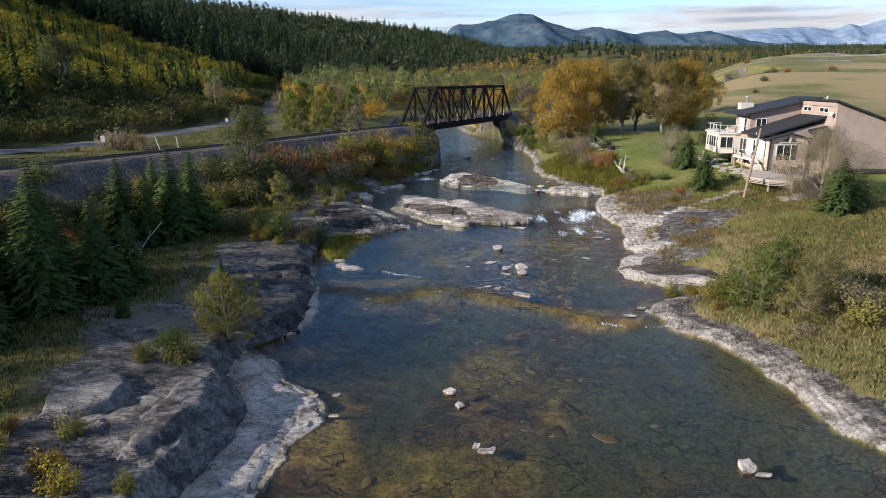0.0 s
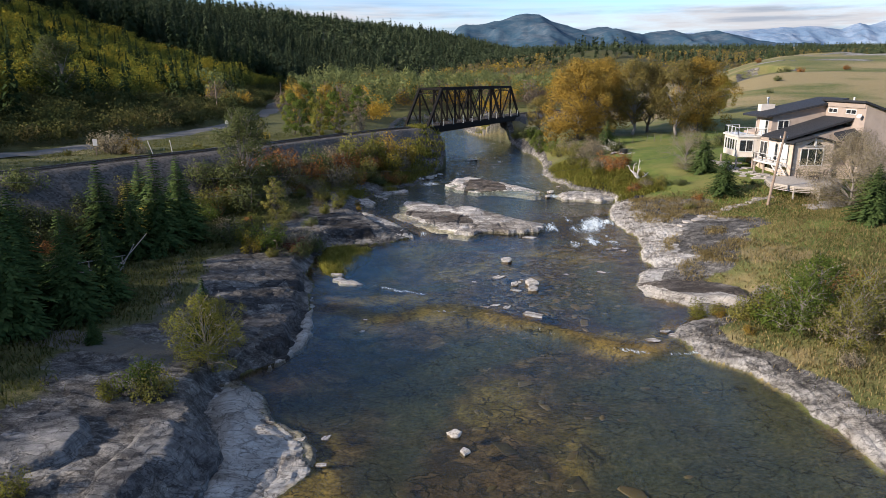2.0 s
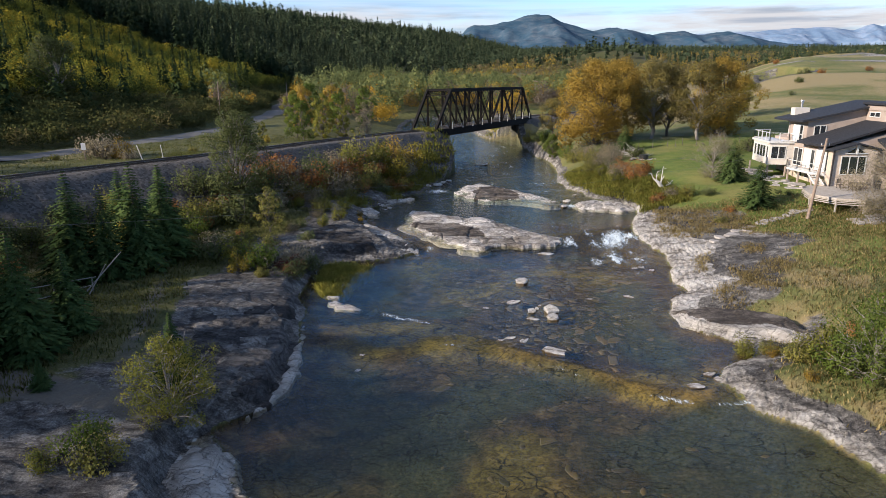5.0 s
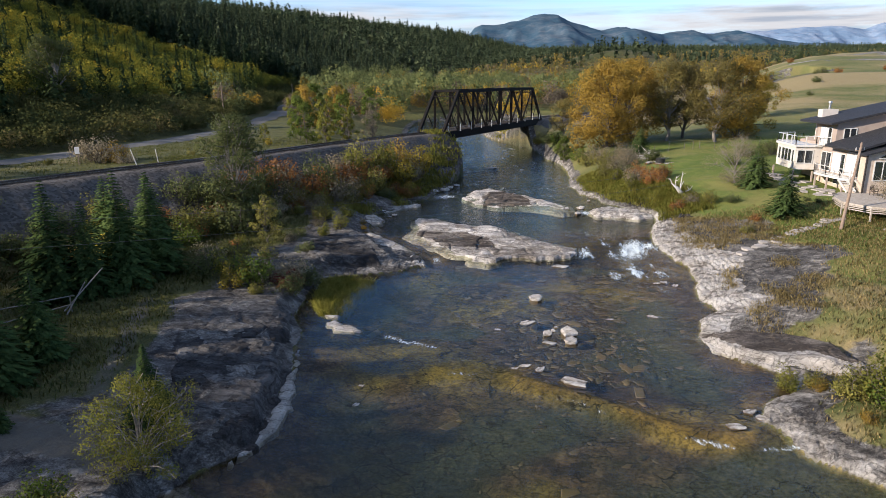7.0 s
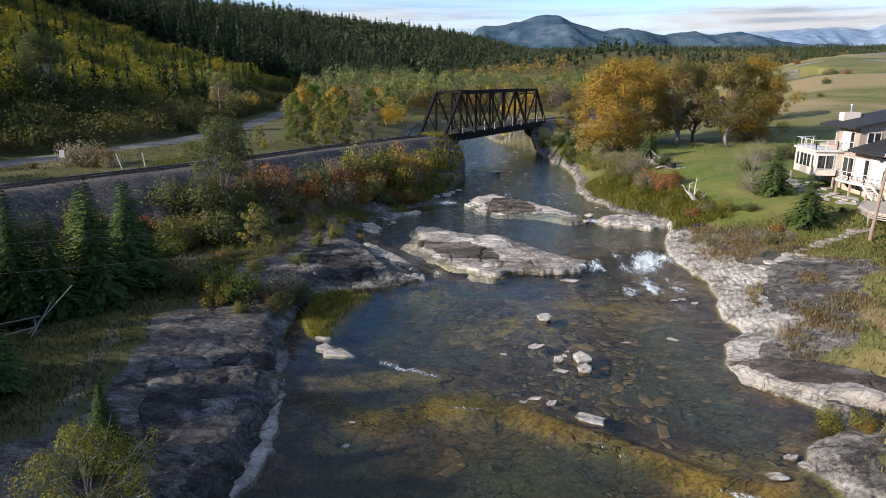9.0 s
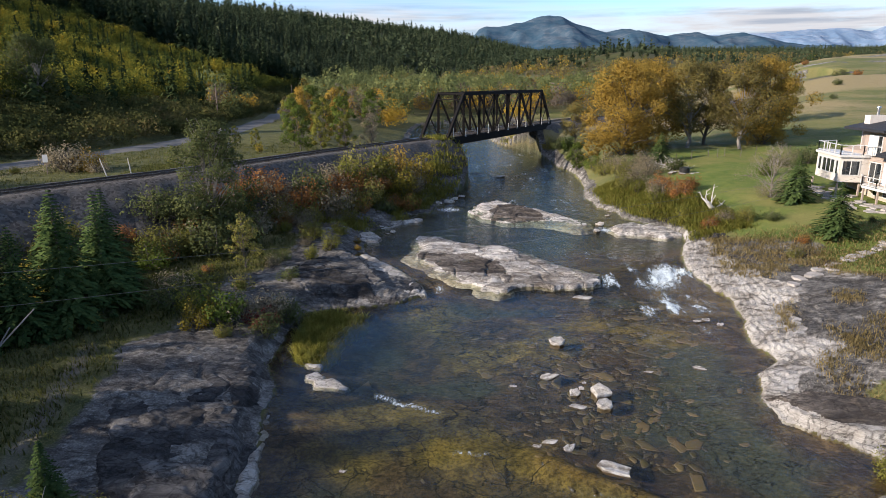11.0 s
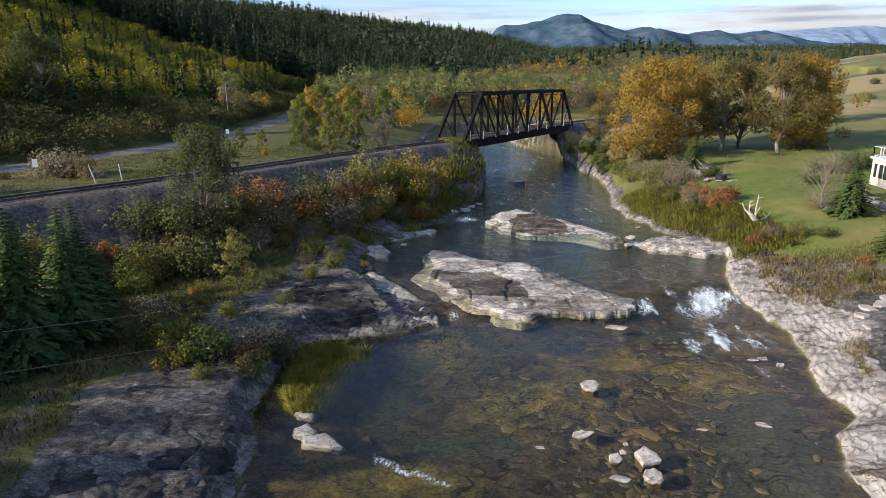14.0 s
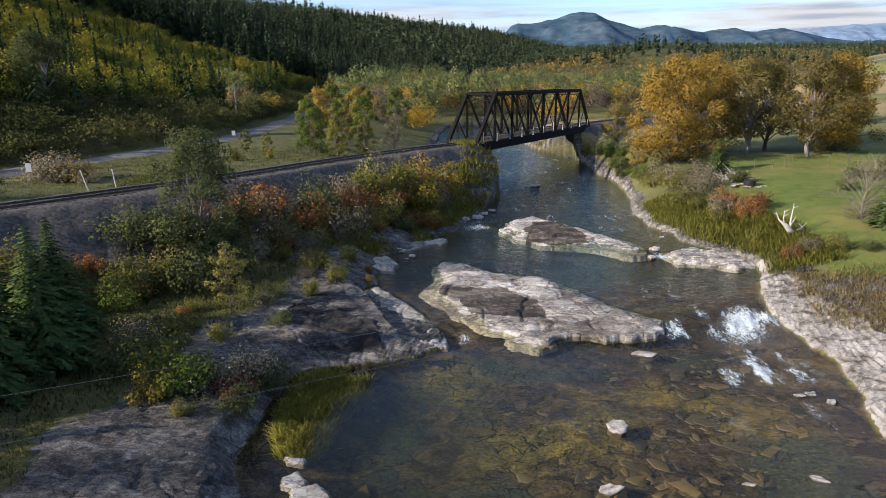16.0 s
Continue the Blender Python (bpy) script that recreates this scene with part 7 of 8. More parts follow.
W_GOLDEN = wood_material("golden_wood", [(0.20, 0.13, 0.026), (0.36, 0.24, 0.036), (0.46, 0.26, 0.045)])
W_MIXED = wood_material("valley_wood", [(0.060, 0.085, 0.024), (0.11, 0.125, 0.034), (0.15, 0.115, 0.060), (0.12, 0.098, 0.062), (0.19, 0.165, 0.042), (0.38, 0.235, 0.038), (0.14, 0.14, 0.035)])


def far_woods():
    near = [far_conifer(s, 280, 0.22, 0.062) for s in range(6)]
    mid = [far_conifer(s + 30, 90, 0.24, 0.11) for s in range(5)]
    broad = [far_conifer(s + 50, 300, 0.30, 0.075) for s in range(5)]
    far = [far_conifer(s + 9, 26, 0.25, 0.24) for s in range(5)]
    crowns = [far_crown(s, 380, 0.60, 0.078) for s in range(6)]
    scrub = [far_crown(s + 40, 130, 0.8, 0.13) for s in range(5)]
    thin = [far_crown(s + 20, 44, 0.55, 0.22) for s in range(4)]

    def stuff(name, pts, scales, tm, mat, label, seed):
        v, f, m = replicate(tm, pts, scales, seed)
        tagged(new(name, mesh_from(name, v, f, mat, False, m)), label, "forest", kind="stuff")

    rs = np.random.RandomState(8)
    def aspen_zone(x, y, h):
        n = fbm(x, y, 60, 3, 71)
        return (y < 330 + 60 * n) & (h < 0.78 + 0.22 * n + 0.0010 * (240 - y))

    p = hill_points(7600, -330, -55, 150, 620, 71, lambda x, y, h, n: (h > 0.06) & (h < 1.25) & ~aspen_zone(x, y, h))
    north = p[:, 1] > 330
    stuff("conifer_forest", p[north], 11 * rs.lognormal(0, 0.2, int(north.sum())), mid, W_HAZED, "conifer forest on the hillside, coloured paler for sun and haze", 70)
    p = p[~north]
    stuff("conifer_forest", p, 14.5 * rs.lognormal(0, 0.24, len(p)) * np.where(fbm(p[:, 0], p[:, 1], 40, 2, 99) > 0.3, 0.5, 1.0), near, W_CONIFER, "dark conifer forest on the hillside", 72)
    p = hill_points(16000, -420, 420, 600, 2300, 73, lambda x, y, h, n: (h > -0.02) & (h < 1.3))
    stuff("conifer_forest", p, 11 * rs.lognormal(0, 0.22, len(p)), far, W_HAZED, "far conifer forest on the ridge, coloured paler for haze", 74)
    p = hill_points(8800, -262, -50, 84, 350, 75, lambda x, y, h, n: (h > 0.10) & (h < 1.05) & (x > -0.74 * y - 6) & aspen_zone(x, y, h))
    stuff("aspen_wood", p, rs.uniform(4.5, 8.5, len(p)), crowns, W_ASPEN, "yellow and green autumn aspens on the hillside", 76)
    p = hill_points(9500, -150, -50, 84, 350, 87, lambda x, y, h, n: (h > -0.06) & (h < 0.16) & (x < curve_at(y, [(b, a) for a, b in ROAD]) - 4.2) & (n > -0.6) & (x > -0.74 * y - 6))
    stuff("hillside_scrub", p, rs.uniform(2.0, 4.6, len(p)), scrub, W_SCRUB, "dark leafy scrub at the foot of the hill", 88)
    # trees out of view, added along the crest to block sun from the left bank
    p = hill_points(1900, -330, -120, -330, 95, 85, lambda x, y, h, n: (h > 0.5) & (h < 1.2))
    stuff("conifer_forest", p, rs.uniform(8, 14, len(p)), far, W_CONIFER, "unseen conifer forest added on the ridge to shade the left bank", 86)
    p = hill_points(430, -190, -58, 75, 300, 77, lambda x, y, h, n: (h > 0.05) & (h < 0.7))
    stuff("hillside_conifers", p, rs.uniform(7, 13, len(p)), broad, W_SPRUCE, "scattered dark conifers among the aspens", 78)
    p = hill_points(3200, -75, 150, 185, 520, 79, lambda x, y, h, n: (h < 0.05) & (to_line(x, y, RIVER, True) > 3) & (to_line(x, y, ROAD) > 7) & (to_line(x, y, RAIL_BEYOND) > 5) & ((x < 20) | (y > 236)) & (x < 0.26 * y) & ((x > -30) | (y < 215) | (y > 240)) & (n > -0.35))
    kind = rs.rand(len(p)) + 0.35 * fbm(p[:, 0], p[:, 1], 30, 2, 93)
    slim = [far_crown(s + 60, 230, 0.34, 0.085) for s in range(4)]
    for lo, hi, tm, mat, tall, label, sd in ((-9, 0.34, slim, W_POPLAR, (9, 15), "grey-green poplars along the valley floor", 80), (0.34, 0.72, crowns, W_WILLOW, (5.5, 9.5), "bare grey-brown willows along the valley floor", 89), (0.72, 9, crowns, W_GOLDEN, (6, 10), "golden cottonwoods along the valley floor", 90)):
        q = p[(kind >= lo) & (kind < hi)]
        stuff("valley_wood", q, rs.uniform(tall[0], tall[1], len(q)), tm, mat, label, sd)
    p = hill_points(9500, -60, 1300, 430, 1700, 81, lambda x, y, h, n: (h < 0.0) & (n > -0.30) & (x < 0.9 * y) & (x < 0.40 * y + 3.0 * np.clip(y - 640, 0, 400)) & (np.hypot((x - 205) / 70, (y - 880) / 85) > 1))
    stuff("valley_wood", p, rs.uniform(7, 12, len(p)), thin, W_MIXED, "far autumn woodland on the valley floor", 82)
    p = hill_points(12500, -50, 2000, 780, 2600, 83, lambda x, y, h, n: (h < 0.0) & ((n > 0.02) | (np.hypot((x - 205) / 70, (y - 880) / 85) < 1)) & (x < 0.9 * y))
    stuff("conifer_forest", p, rs.uniform(12, 20, len(p)), far, W_HAZED, "far belts of conifers on the plain, coloured paler for haze", 84)


far_woods()


def single_conifers():
    m = spruce_mesh(9, 9.0, 5.0, 0.7)
    for x, y, s in ((195, 402, 1.0), (236, 430, 1.25), (214, 420, 0.5), (262, 430, 0.6), (150, 330, 0.4), (330, 470, 1.0), (226, 424, 0.55)):
        plant("pine", m, x, y, s * 1.3, 31 * s, "lone dark conifer on the dry grass bench", "conifer", "conifers on the bench", 0.1, TREE)
    for k, (x, y, s) in enumerate([(118, 232, 2.2), (128, 240, 1.6), (88, 180, 0.8), (150, 250, 1.4), (102, 205, 1.2), (140, 300, 1.6), (170, 330, 1.6)]):
        plant("bush", SHRUB[("dark", "rust")[k % 2]][0], x, y, s, 50 * k, "dark shrub on the dry grass bench", "bush", "shrubs on the bench", 0.1)


single_conifers()


def mountains():
    """Ranges at the end of the valley, blue from haze painted into their colours."""
    def mat(name, wood, rock):
        k = Mat(name)
        n = k.noise(0.006, 6, 0.62)
        m = k.noise(0.03, 4, 0.65)
        f = k.ramp(k.math("ADD", k.math("MULTIPLY", n, 0.6), k.math("MULTIPLY", m, 0.4)), (0.44, 0.0), (0.53, 0.35), (0.62, 1.0))
        k.bump(m, 0.4, 10)
        return k.set(k.mix(f, wood, rock), 1.0, 0, 0.0)

    def range_mesh(name, dist, crest, depth, material, label, rough, seed):
        cols = np.linspace(crest[0][0], crest[-1][0], 260)
        top = curve_at(cols, crest)
        rows = np.linspace(0, 1, 40)
        gx, gt = np.meshgrid(cols, rows)
        h = curve_at(gx.ravel(), crest)
        t = gt.ravel()
        y = dist - depth * (1 - t)
        x = gx.ravel() * (1 - 0.12 * (1 - t))
        ridged = 0.6 - 2.0 * np.abs(fbm(x, y * 0.6, 300, 5, seed))
        z = 40 + (h - 40) * t ** 0.9 + rough * (0.6 * fbm(x, y, 420, 6, seed) + 0.9 * ridged) * np.sin(math.pi * np.clip(t, 0, 1)) + rough * 0.25 * fbm(x, y, 130, 4, seed + 1) * t
        v = np.column_stack([x, y, z])
        nx = len(cols)
        i = (np.arange(39)[:, None] * nx + np.arange(nx - 1)[None, :]).ravel()
        me = mesh_from(name, v, np.column_stack([i, i + 1, i + nx + 1, i + nx]), material, True)
        tagged(new(name, me), label, "mountains", kind="structure")

    # aerial haze is put into these colours: bluer, and paler with distance
    near_haze_mat = mat("hazed_near_range", (0.034, 0.070, 0.105), (0.088, 0.114, 0.140))
    far_haze_mat = mat("hazed_far_range", (0.135, 0.205, 0.30), (0.25, 0.30, 0.38))
    crest = [(792, 60), (800, 48), (812, 42), (850, 41), (872, 38), (895, 30), (915, 27), (938, 28), (955, 38), (985, 48), (1010, 55), (1035, 50), (1050, 48), (1075, 56), (1100, 62), (1130, 58), (1160, 56), (1180, 60), (1200, 58), (1230, 56), (1250, 64), (1290, 72), (1340, 78), (1400, 84), (1480, 88), (1600, 90)]
    range_mesh("backdrop_near_range", 3500, [((px - 783) * 3500 / 1116, 16 + (139.5 - py) * 3500 / 1116 * 0.91) for px, py in [(560, 120), (700, 90)] + crest], 1100, near_haze_mat, "wooded mountain with a rocky crest, haze blue put into its colour", 55, 91)
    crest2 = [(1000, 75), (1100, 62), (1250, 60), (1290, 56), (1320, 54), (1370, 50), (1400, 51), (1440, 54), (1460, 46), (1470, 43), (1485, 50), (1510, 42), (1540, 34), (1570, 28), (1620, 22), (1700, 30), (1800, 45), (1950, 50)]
    range_mesh("backdrop_far_range", 4500, [((px - 783) * 4500 / 1116, 16 + (139.5 - py) * 4500 / 1116 * 0.91) for px, py in crest2], 900, far_haze_mat, "distant mountain range, its colour paled to haze blue", 60, 95)


mountains()


# ---- the house ----
M_STUCCO = mottled("peach_stucco", (0.29, 0.235, 0.20), (0.36, 0.295, 0.25), 1.2, 0.9, 0, 0.3, 0.01, 0.2, 20)
M_CREAM = mottled("cream_siding", (0.50, 0.455, 0.40), (0.58, 0.53, 0.475), 1.5, 0.7, 0, 0.15)
M_WHITE = mottled("white_paint", (0.488, 0.482, 0.462), (0.541, 0.535, 0.521), 3.0, 0.45, 0, 0.1)
M_STONE_WALL = mottled("sandstone_veneer", (0.42, 0.335, 0.265), (0.54, 0.45, 0.37), 2.4, 0.9, 0, 0.8, 0.05)
M_ROOF = mottled("charcoal_shingles", (0.012, 0.013, 0.017), (0.032, 0.034, 0.040), 5.0, 0.75, 0, 0.5, 0.03, 0.3)
M_FASCIA = mottled("dark_fascia", (0.025, 0.020, 0.018), (0.05, 0.042, 0.038), 3.0, 0.6)
M_DECK = mottled("weathered_deck_boards", (0.24, 0.21, 0.18), (0.42, 0.38, 0.33), 4.0, 0.85)
M_PATIO = mottled("flagstone", (0.22, 0.20, 0.18), (0.40, 0.37, 0.34), 1.5, 0.9, 0, 0.6)
M_DARK_WOOD = mottled("dark_patio_wood", (0.03, 0.022, 0.018), (0.09, 0.065, 0.05), 6.0, 0.6)
M_BLACK = mottled("black_enamel", (0.012, 0.012, 0.013), (0.03, 0.03, 0.03), 6.0, 0.3)
M_BARE_METAL = mottled("galvanised_flue", (0.30, 0.30, 0.31), (0.5, 0.5, 0.5), 6.0, 0.35, 0.9)
M_CURTAIN = mottled("pale_curtain", (0.62, 0.63, 0.60), (0.74, 0.75, 0.72), 3.0, 0.9)


def glass_material():
    k = Mat("window_glass")
    k.set((0.018, 0.022, 0.026), 0.04, 0, 0.9)
    return k.m


M_GLASS = glass_material()


def prism(bm, plan, z0, z1):
    """An upright block over a plan polygon; z1 may be one height or one for each corner."""
    tops = z1 if isinstance(z1, (list, tuple)) else [z1] * len(plan)
    a = [bm.verts.new((x, y, z0)) for x, y in plan]
    b = [bm.verts.new((x, y, z)) for (x, y), z in zip(plan, tops)]
    n = len(plan)
    for i in range(n):
        bm.faces.new((a[i], a[(i + 1) % n], b[(i + 1) % n], b[i]))
    bm.faces.new(b)
    bm.faces.new(a[::-1])
    bmesh.ops.recalc_face_normals(bm, faces=bm.faces[:])


def wall_frame(p, q):
    """Origin, direction along and outward normal (to the viewer's side) of a wall from p to q in plan."""
    p, q = Vector((*p, 0)), Vector((*q, 0))
    d = (q - p).normalized()
    return p, d, Vector((d.y, -d.x, 0))


def window(parent, p, q, s0, s1, z0, z1, panes=2, curtain=(), frame_w=0.09):
    """A window on the wall p-q between s0 and s1 metres along it: frame, mullions, panes."""
    o, d, n = wall_frame(p, q)
    bm = bmesh.new()

    def bar(a, b, c, e):
        prism(bm, [tuple((o + d * a - n * 0.05)[:2]), tuple((o + d * b - n * 0.05)[:2]), tuple((o + d * b + n * 0.07)[:2]), tuple((o + d * a + n * 0.07)[:2])], c, e)

    bar(s0, s1, z0, z0 + frame_w)
    bar(s0, s1, z1 - frame_w, z1)
    w = (s1 - s0) / panes
    for k in range(panes + 1):
        c = s0 + k * w
        c = min(max(c, s0 + frame_w / 2), s1 - frame_w / 2)
        bar(c - frame_w / 2, c + frame_w / 2, z0 + frame_w, z1 - frame_w)
    ob = part("window", bm, M_WHITE, parent)
    for k in range(panes):
        bm = bmesh.new()
        a, b = s0 + k * w + frame_w * 0.5, s0 + (k + 1) * w - frame_w * 0.5
        prism(bm, [tuple((o + d * a + n * 0.012)[:2]), tuple((o + d * b + n * 0.012)[:2]), tuple((o + d * b + n * 0.03)[:2]), tuple((o + d * a + n * 0.03)[:2])], z0 + frame_w * 0.6, z1 - frame_w * 0.6)
        part("pane", bm, M_CURTAIN if k in curtain else M_GLASS, ob, "pane with a pale drawn curtain" if k in curtain else "")
    return ob


def rail_run(parent, pts, z, height=1.0, glass=False):
    """A pale balustrade with posts along plan points."""
    for p, q in zip(pts, pts[1:]):
        bm = bmesh.new()
        a, b = Vector((*p, z)), Vector((*q, z))
        up = Vector((0, 0, height))
        beam(bm, a + up, b + up, 0.08, 0.06)
        beam(bm, a + up * 0.12, b + up * 0.12, 0.05, 0.05)
        n = max(1, round((b - a).length / 1.3))
        for k in range(n + 1):
            c = a.lerp(b, k / n)
            beam(bm, c, c + up, 0.08, 0.08)
        part("balustrade", bm, M_WHITE, parent)


def roof_plate(parent, corners, thick=0.24, name="roof"):
    """A sloping roof slab over four plan corners with heights."""
    bm = bmesh.new()
    lo = [bm.verts.new((x, y, z - thick)) for x, y, z in corners]
    hi = [bm.verts.new((x, y, z)) for x, y, z in corners]
    n = len(corners)
    for i in range(n):
        bm.faces.new((lo[i], lo[(i + 1) % n], hi[(i + 1) % n], hi[i]))
    bm.faces.new(hi)
    bm.faces.new(lo[::-1])
    bmesh.ops.recalc_face_normals(bm, faces=bm.faces[:])
    return part(name, bm, M_ROOF, parent)


def build_house():
    root = tagged(empty("house", Matrix.Translation((46, 84, 3.9))), "two-storey peach and white house with dark shed roofs", "house")
    root.matrix_world = Matrix.Identity(4)
    g = 3.6

    def walls(name, plan, z0, z1, mat=M_STUCCO):
        bm = bmesh.new()
        prism(bm, plan, z0, z1)
        return part(name, bm, mat, root)

    # lower storey in the slope, main storey, upper storey
    walls("lower_wall", [(42.6, 79.4), (58, 79.4), (58, 93), (42.6, 93)], g, 5.75, M_STONE_WALL)
    walls("main_wall", [(42.1, 80.0), (42.1, 88.4), (42.1, 93.4), (52, 93.4), (52, 80.0)], 5.75, [8.9, 8.9, 8.9, 11.2, 11.2])
    walls("upper_wall", [(42.0, 85.7), (42.0, 89.5), (42.8, 91.6), (50.5, 91.6), (50.5, 85.7)], 8.55, [11.2, 11.2, 11.4, 13.2, 13.2])
    walls("clerestory_wall", [(48.6, 77.7), (48.6, 85.6), (59.5, 85.6), (59.5, 77.7)], 5.0, [13.15, 13.15, 9.2, 9.2])
    walls("gable_wall", [(41.7, 79.0), (44.0, 79.0), (46.3, 79.0), (46.3, 84), (44.0, 84), (42.3, 84), (42.3, 80.2), (41.7, 80.2)], g, [8.55, 9.15, 8.55, 8.55, 9.15, 8.7, 8.7, 8.55], M_STONE_WALL)
    # roofs
    roof_plate(root, [(41.0, 85.1, 11.35), (41.0, 91.9, 11.35), (51.0, 91.9, 13.5), (51.0, 85.1, 13.5)])
    roof_plate(root, [(40.9, 79.6, 9.0), (40.9, 85.65, 9.0), (48.58, 85.65, 11.35), (48.58, 79.6, 11.35)])
    roof_plate(root, [(48.1, 77.2, 13.42), (48.1, 85.9, 13.42), (60.5, 85.9, 9.1), (60.5, 77.2, 9.1)])
    roof_plate(root, [(41.2, 78.5, 8.62), (44.0, 78.5, 9.36), (44.0, 81.5, 9.36), (41.2, 81.5, 8.62)], 0.16)
    roof_plate(root, [(44.0, 78.5, 9.36), (46.9, 78.5, 8.62), (46.9, 81.5, 8.62), (44.0, 81.5, 9.36)], 0.16)
    roof_plate(root, [(46.3, 77.8, 9.0), (46.3, 79.4, 9.7), (48.6, 79.4, 10.2), (48.6, 77.8, 9.6)], 0.2)
    # pale parapet band over the clerestory
    walls("parapet", [(48.46, 77.8), (48.46, 85.5), (48.6, 85.5), (48.6, 77.8)], 12.55, 13.15, M_STUCCO)
    face = ((48.6, 85.6), (48.6, 77.7))
    window(root, *face, 0.6, 2.5, 11.75, 12.35, 2)
    window(root, *face, 4.2, 6.2, 11.75, 12.35, 2)
    # chimney with flue
    bm = bmesh.new()
    prism(bm, [(42.6, 90.2), (44.4, 90.2), (44.4, 91.2), (42.6, 91.2)], 8.6, 12.6)
    ch = part("chimney", bm, M_CREAM, root)
    bm = bmesh.new()
    tube(bm, [(43.6, 90.7, 12.6), (43.6, 90.7, 13.4)], [0.14, 0.14], 10)
    tube(bm, [(43.6, 90.7, 13.35), (43.6, 90.7, 13.5)], [0.24, 0.2], 10)
    part("flue", bm, M_BARE_METAL, ch, "galvanised chimney flue")
    bm = bmesh.new()
    tube(bm, [(50.0, 82.5, 12.8), (50.0, 82.5, 13.7)], [0.1, 0.1], 8)
    part("vent_pipe", bm, M_WHITE, root)
    # sunroom bay on posts with a roof deck
    bay = [(39.3, 88.7), (39.8, 94.1), (42.1, 94.6), (42.1, 88.35), (41.45, 88.35)]
    walls("sunroom_wall", bay, 5.75, 8.38, M_CREAM)
    walls("deck_fascia", [(39.12, 88.5), (39.62, 94.3), (42.1, 94.8), (42.1, 88.15), (41.45, 88.15)], 8.38, 8.62, M_WHITE)
    window(root, (39.8, 94.1), (39.3, 88.7), 0.5, 1.3, 6.5, 8.05, 1)
    window(root, (39.8, 94.1), (39.3, 88.7), 1.5, 4.4, 6.5, 8.05, 3)
    window(root, (39.8, 94.1), (39.3, 88.7), 4.6, 5.25, 6.5, 8.05, 1)
    window(root, (39.3, 88.7), (41.45, 88.35), 0.2, 1.95, 6.45, 8.05, 2)
    rail_run(root, [(41.9, 94.5), (39.75, 94.05), (39.25, 88.75), (41.4, 88.4), (41.9, 86.4)], 8.62, 1.0)
    # upper storey openings
    window(root, (42.0, 89.5), (42.0, 85.7), 0.7, 3.0, 8.7, 10.75, 3, (0, 1))
    window(root, (42.0, 85.7), (50.5, 85.7), 0.75, 2.2, 9.55, 10.75, 2)
    # main storey glazing behind the balcony
    window(root, (42.1, 88.35), (42.1, 80.0), 0.2, 2.2, 5.85, 8.0, 2)
    window(root, (42.1, 88.35), (42.1, 80.0), 2.5, 4.9, 5.85, 8.1, 3, (0, 1))
    window(root, (42.1, 88.35), (42.1, 80.0), 5.1, 7.9, 5.85, 8.2, 4, (0, 1, 2))
    # corner drainpipe and gable glazing
    bm = bmesh.new()
    beam(bm, (41.55, 78.85, 4.4), (41.55, 78.85, 8.6), 0.14, 0.14)
    part("drainpipe", bm, M_FASCIA, root)
    window(root, (41.7, 79.0), (46.3, 79.0), 0.75, 3.5, 5.85, 7.9, 3)
    for a, b, z in ((43.0, 43.85, 1), (44.15, 45.0, 0)):
        bm = bmesh.new()
        c = (a, b) if z else (b, a)
        vs = [bm.verts.new((c[0], y, 8.25)) for y in (78.93, 79.02)] + [bm.verts.new((c[1], y, 8.25)) for y in (78.93, 79.02)] + [bm.verts.new((c[1], y, 8.78)) for y in (78.93, 79.02)]
        for f in ((0, 2, 4), (1, 5, 3), (0, 1, 3, 2), (2, 3, 5, 4), (4, 5, 1, 0)):
            bm.faces.new([vs[i] for i in f])
        bmesh.ops.recalc_face_normals(bm, faces=bm.faces[:])
        part("gable_window", bm, M_GLASS, root, "small triangular gable window")
    bm = bmesh.new()
    beam(bm, (44.0, 78.85, 8.1), (44.0, 78.85, 9.3), 0.2, 0.12)
    beam(bm, (42.8, 78.9, 8.18), (45.2, 78.9, 8.18), 0.1, 0.08)
    part("gable_post", bm, M_WHITE, root)
    # balcony on posts, curving past the glazing
    edge = [(41.45, 88.2), (40.6, 86.6), (40.7, 84.4), (41.0, 82.2), (41.2, 80.6)]
    bm = bmesh.new()
    prism(bm, edge + [(42.1, 80.6), (42.1, 88.2)], 5.5, 5.74)
    part("balcony", bm, M_WHITE, root)
    rail_run(root, edge, 5.74, 0.95)
    for x, y in ((39.5, 93.9), (39.5, 89.0), (41.3, 88.2), (40.75, 86.4), (40.85, 84.2), (41.2, 81.8)):
        bm = bmesh.new()
        beam(bm, (x, y, g), (x, y, 5.6), 0.16, 0.16)
        part("support_post", bm, M_STUCCO, root)
    window(root, (42.6, 93), (42.6, 79.4), 5.2, 6.4, 4.5, 5.3, 1)
    window(root, (42.6, 93), (42.6, 79.4), 6.9, 8.0, 4.5, 5.3, 1)
    window(root, (42.6, 93), (42.6, 79.4), 8.6, 10.6, 4.3, 5.35, 2)
    # open stair from balcony to the low deck
    bm = bmesh.new()
    for side in (0.0, 0.9):
        beam(bm, (41.1 - side, 81.0, 5.7), (41.0 - side, 79.0, 4.7), 0.06, 0.22)
        beam(bm, (41.1 - side, 81.0, 6.6), (41.0 - side, 79.0, 5.6), 0.06, 0.06)
    for k in range(6):
        t = (k + 0.5) / 6
        box(bm, 40.6, 81.0 - 2 * t, 5.7 - 1.0 * t, 0.9, 0.28, 0.05)
    part("stair", bm, M_WHITE, root)
    bm = bmesh.new()
    tube(bm, [(48.4, 78.2, 11.5), (48.05, 78.0, 11.7)], [0.05, 0.28], 10)
    part("satellite_dish", bm, M_WHITE, root)
    return root


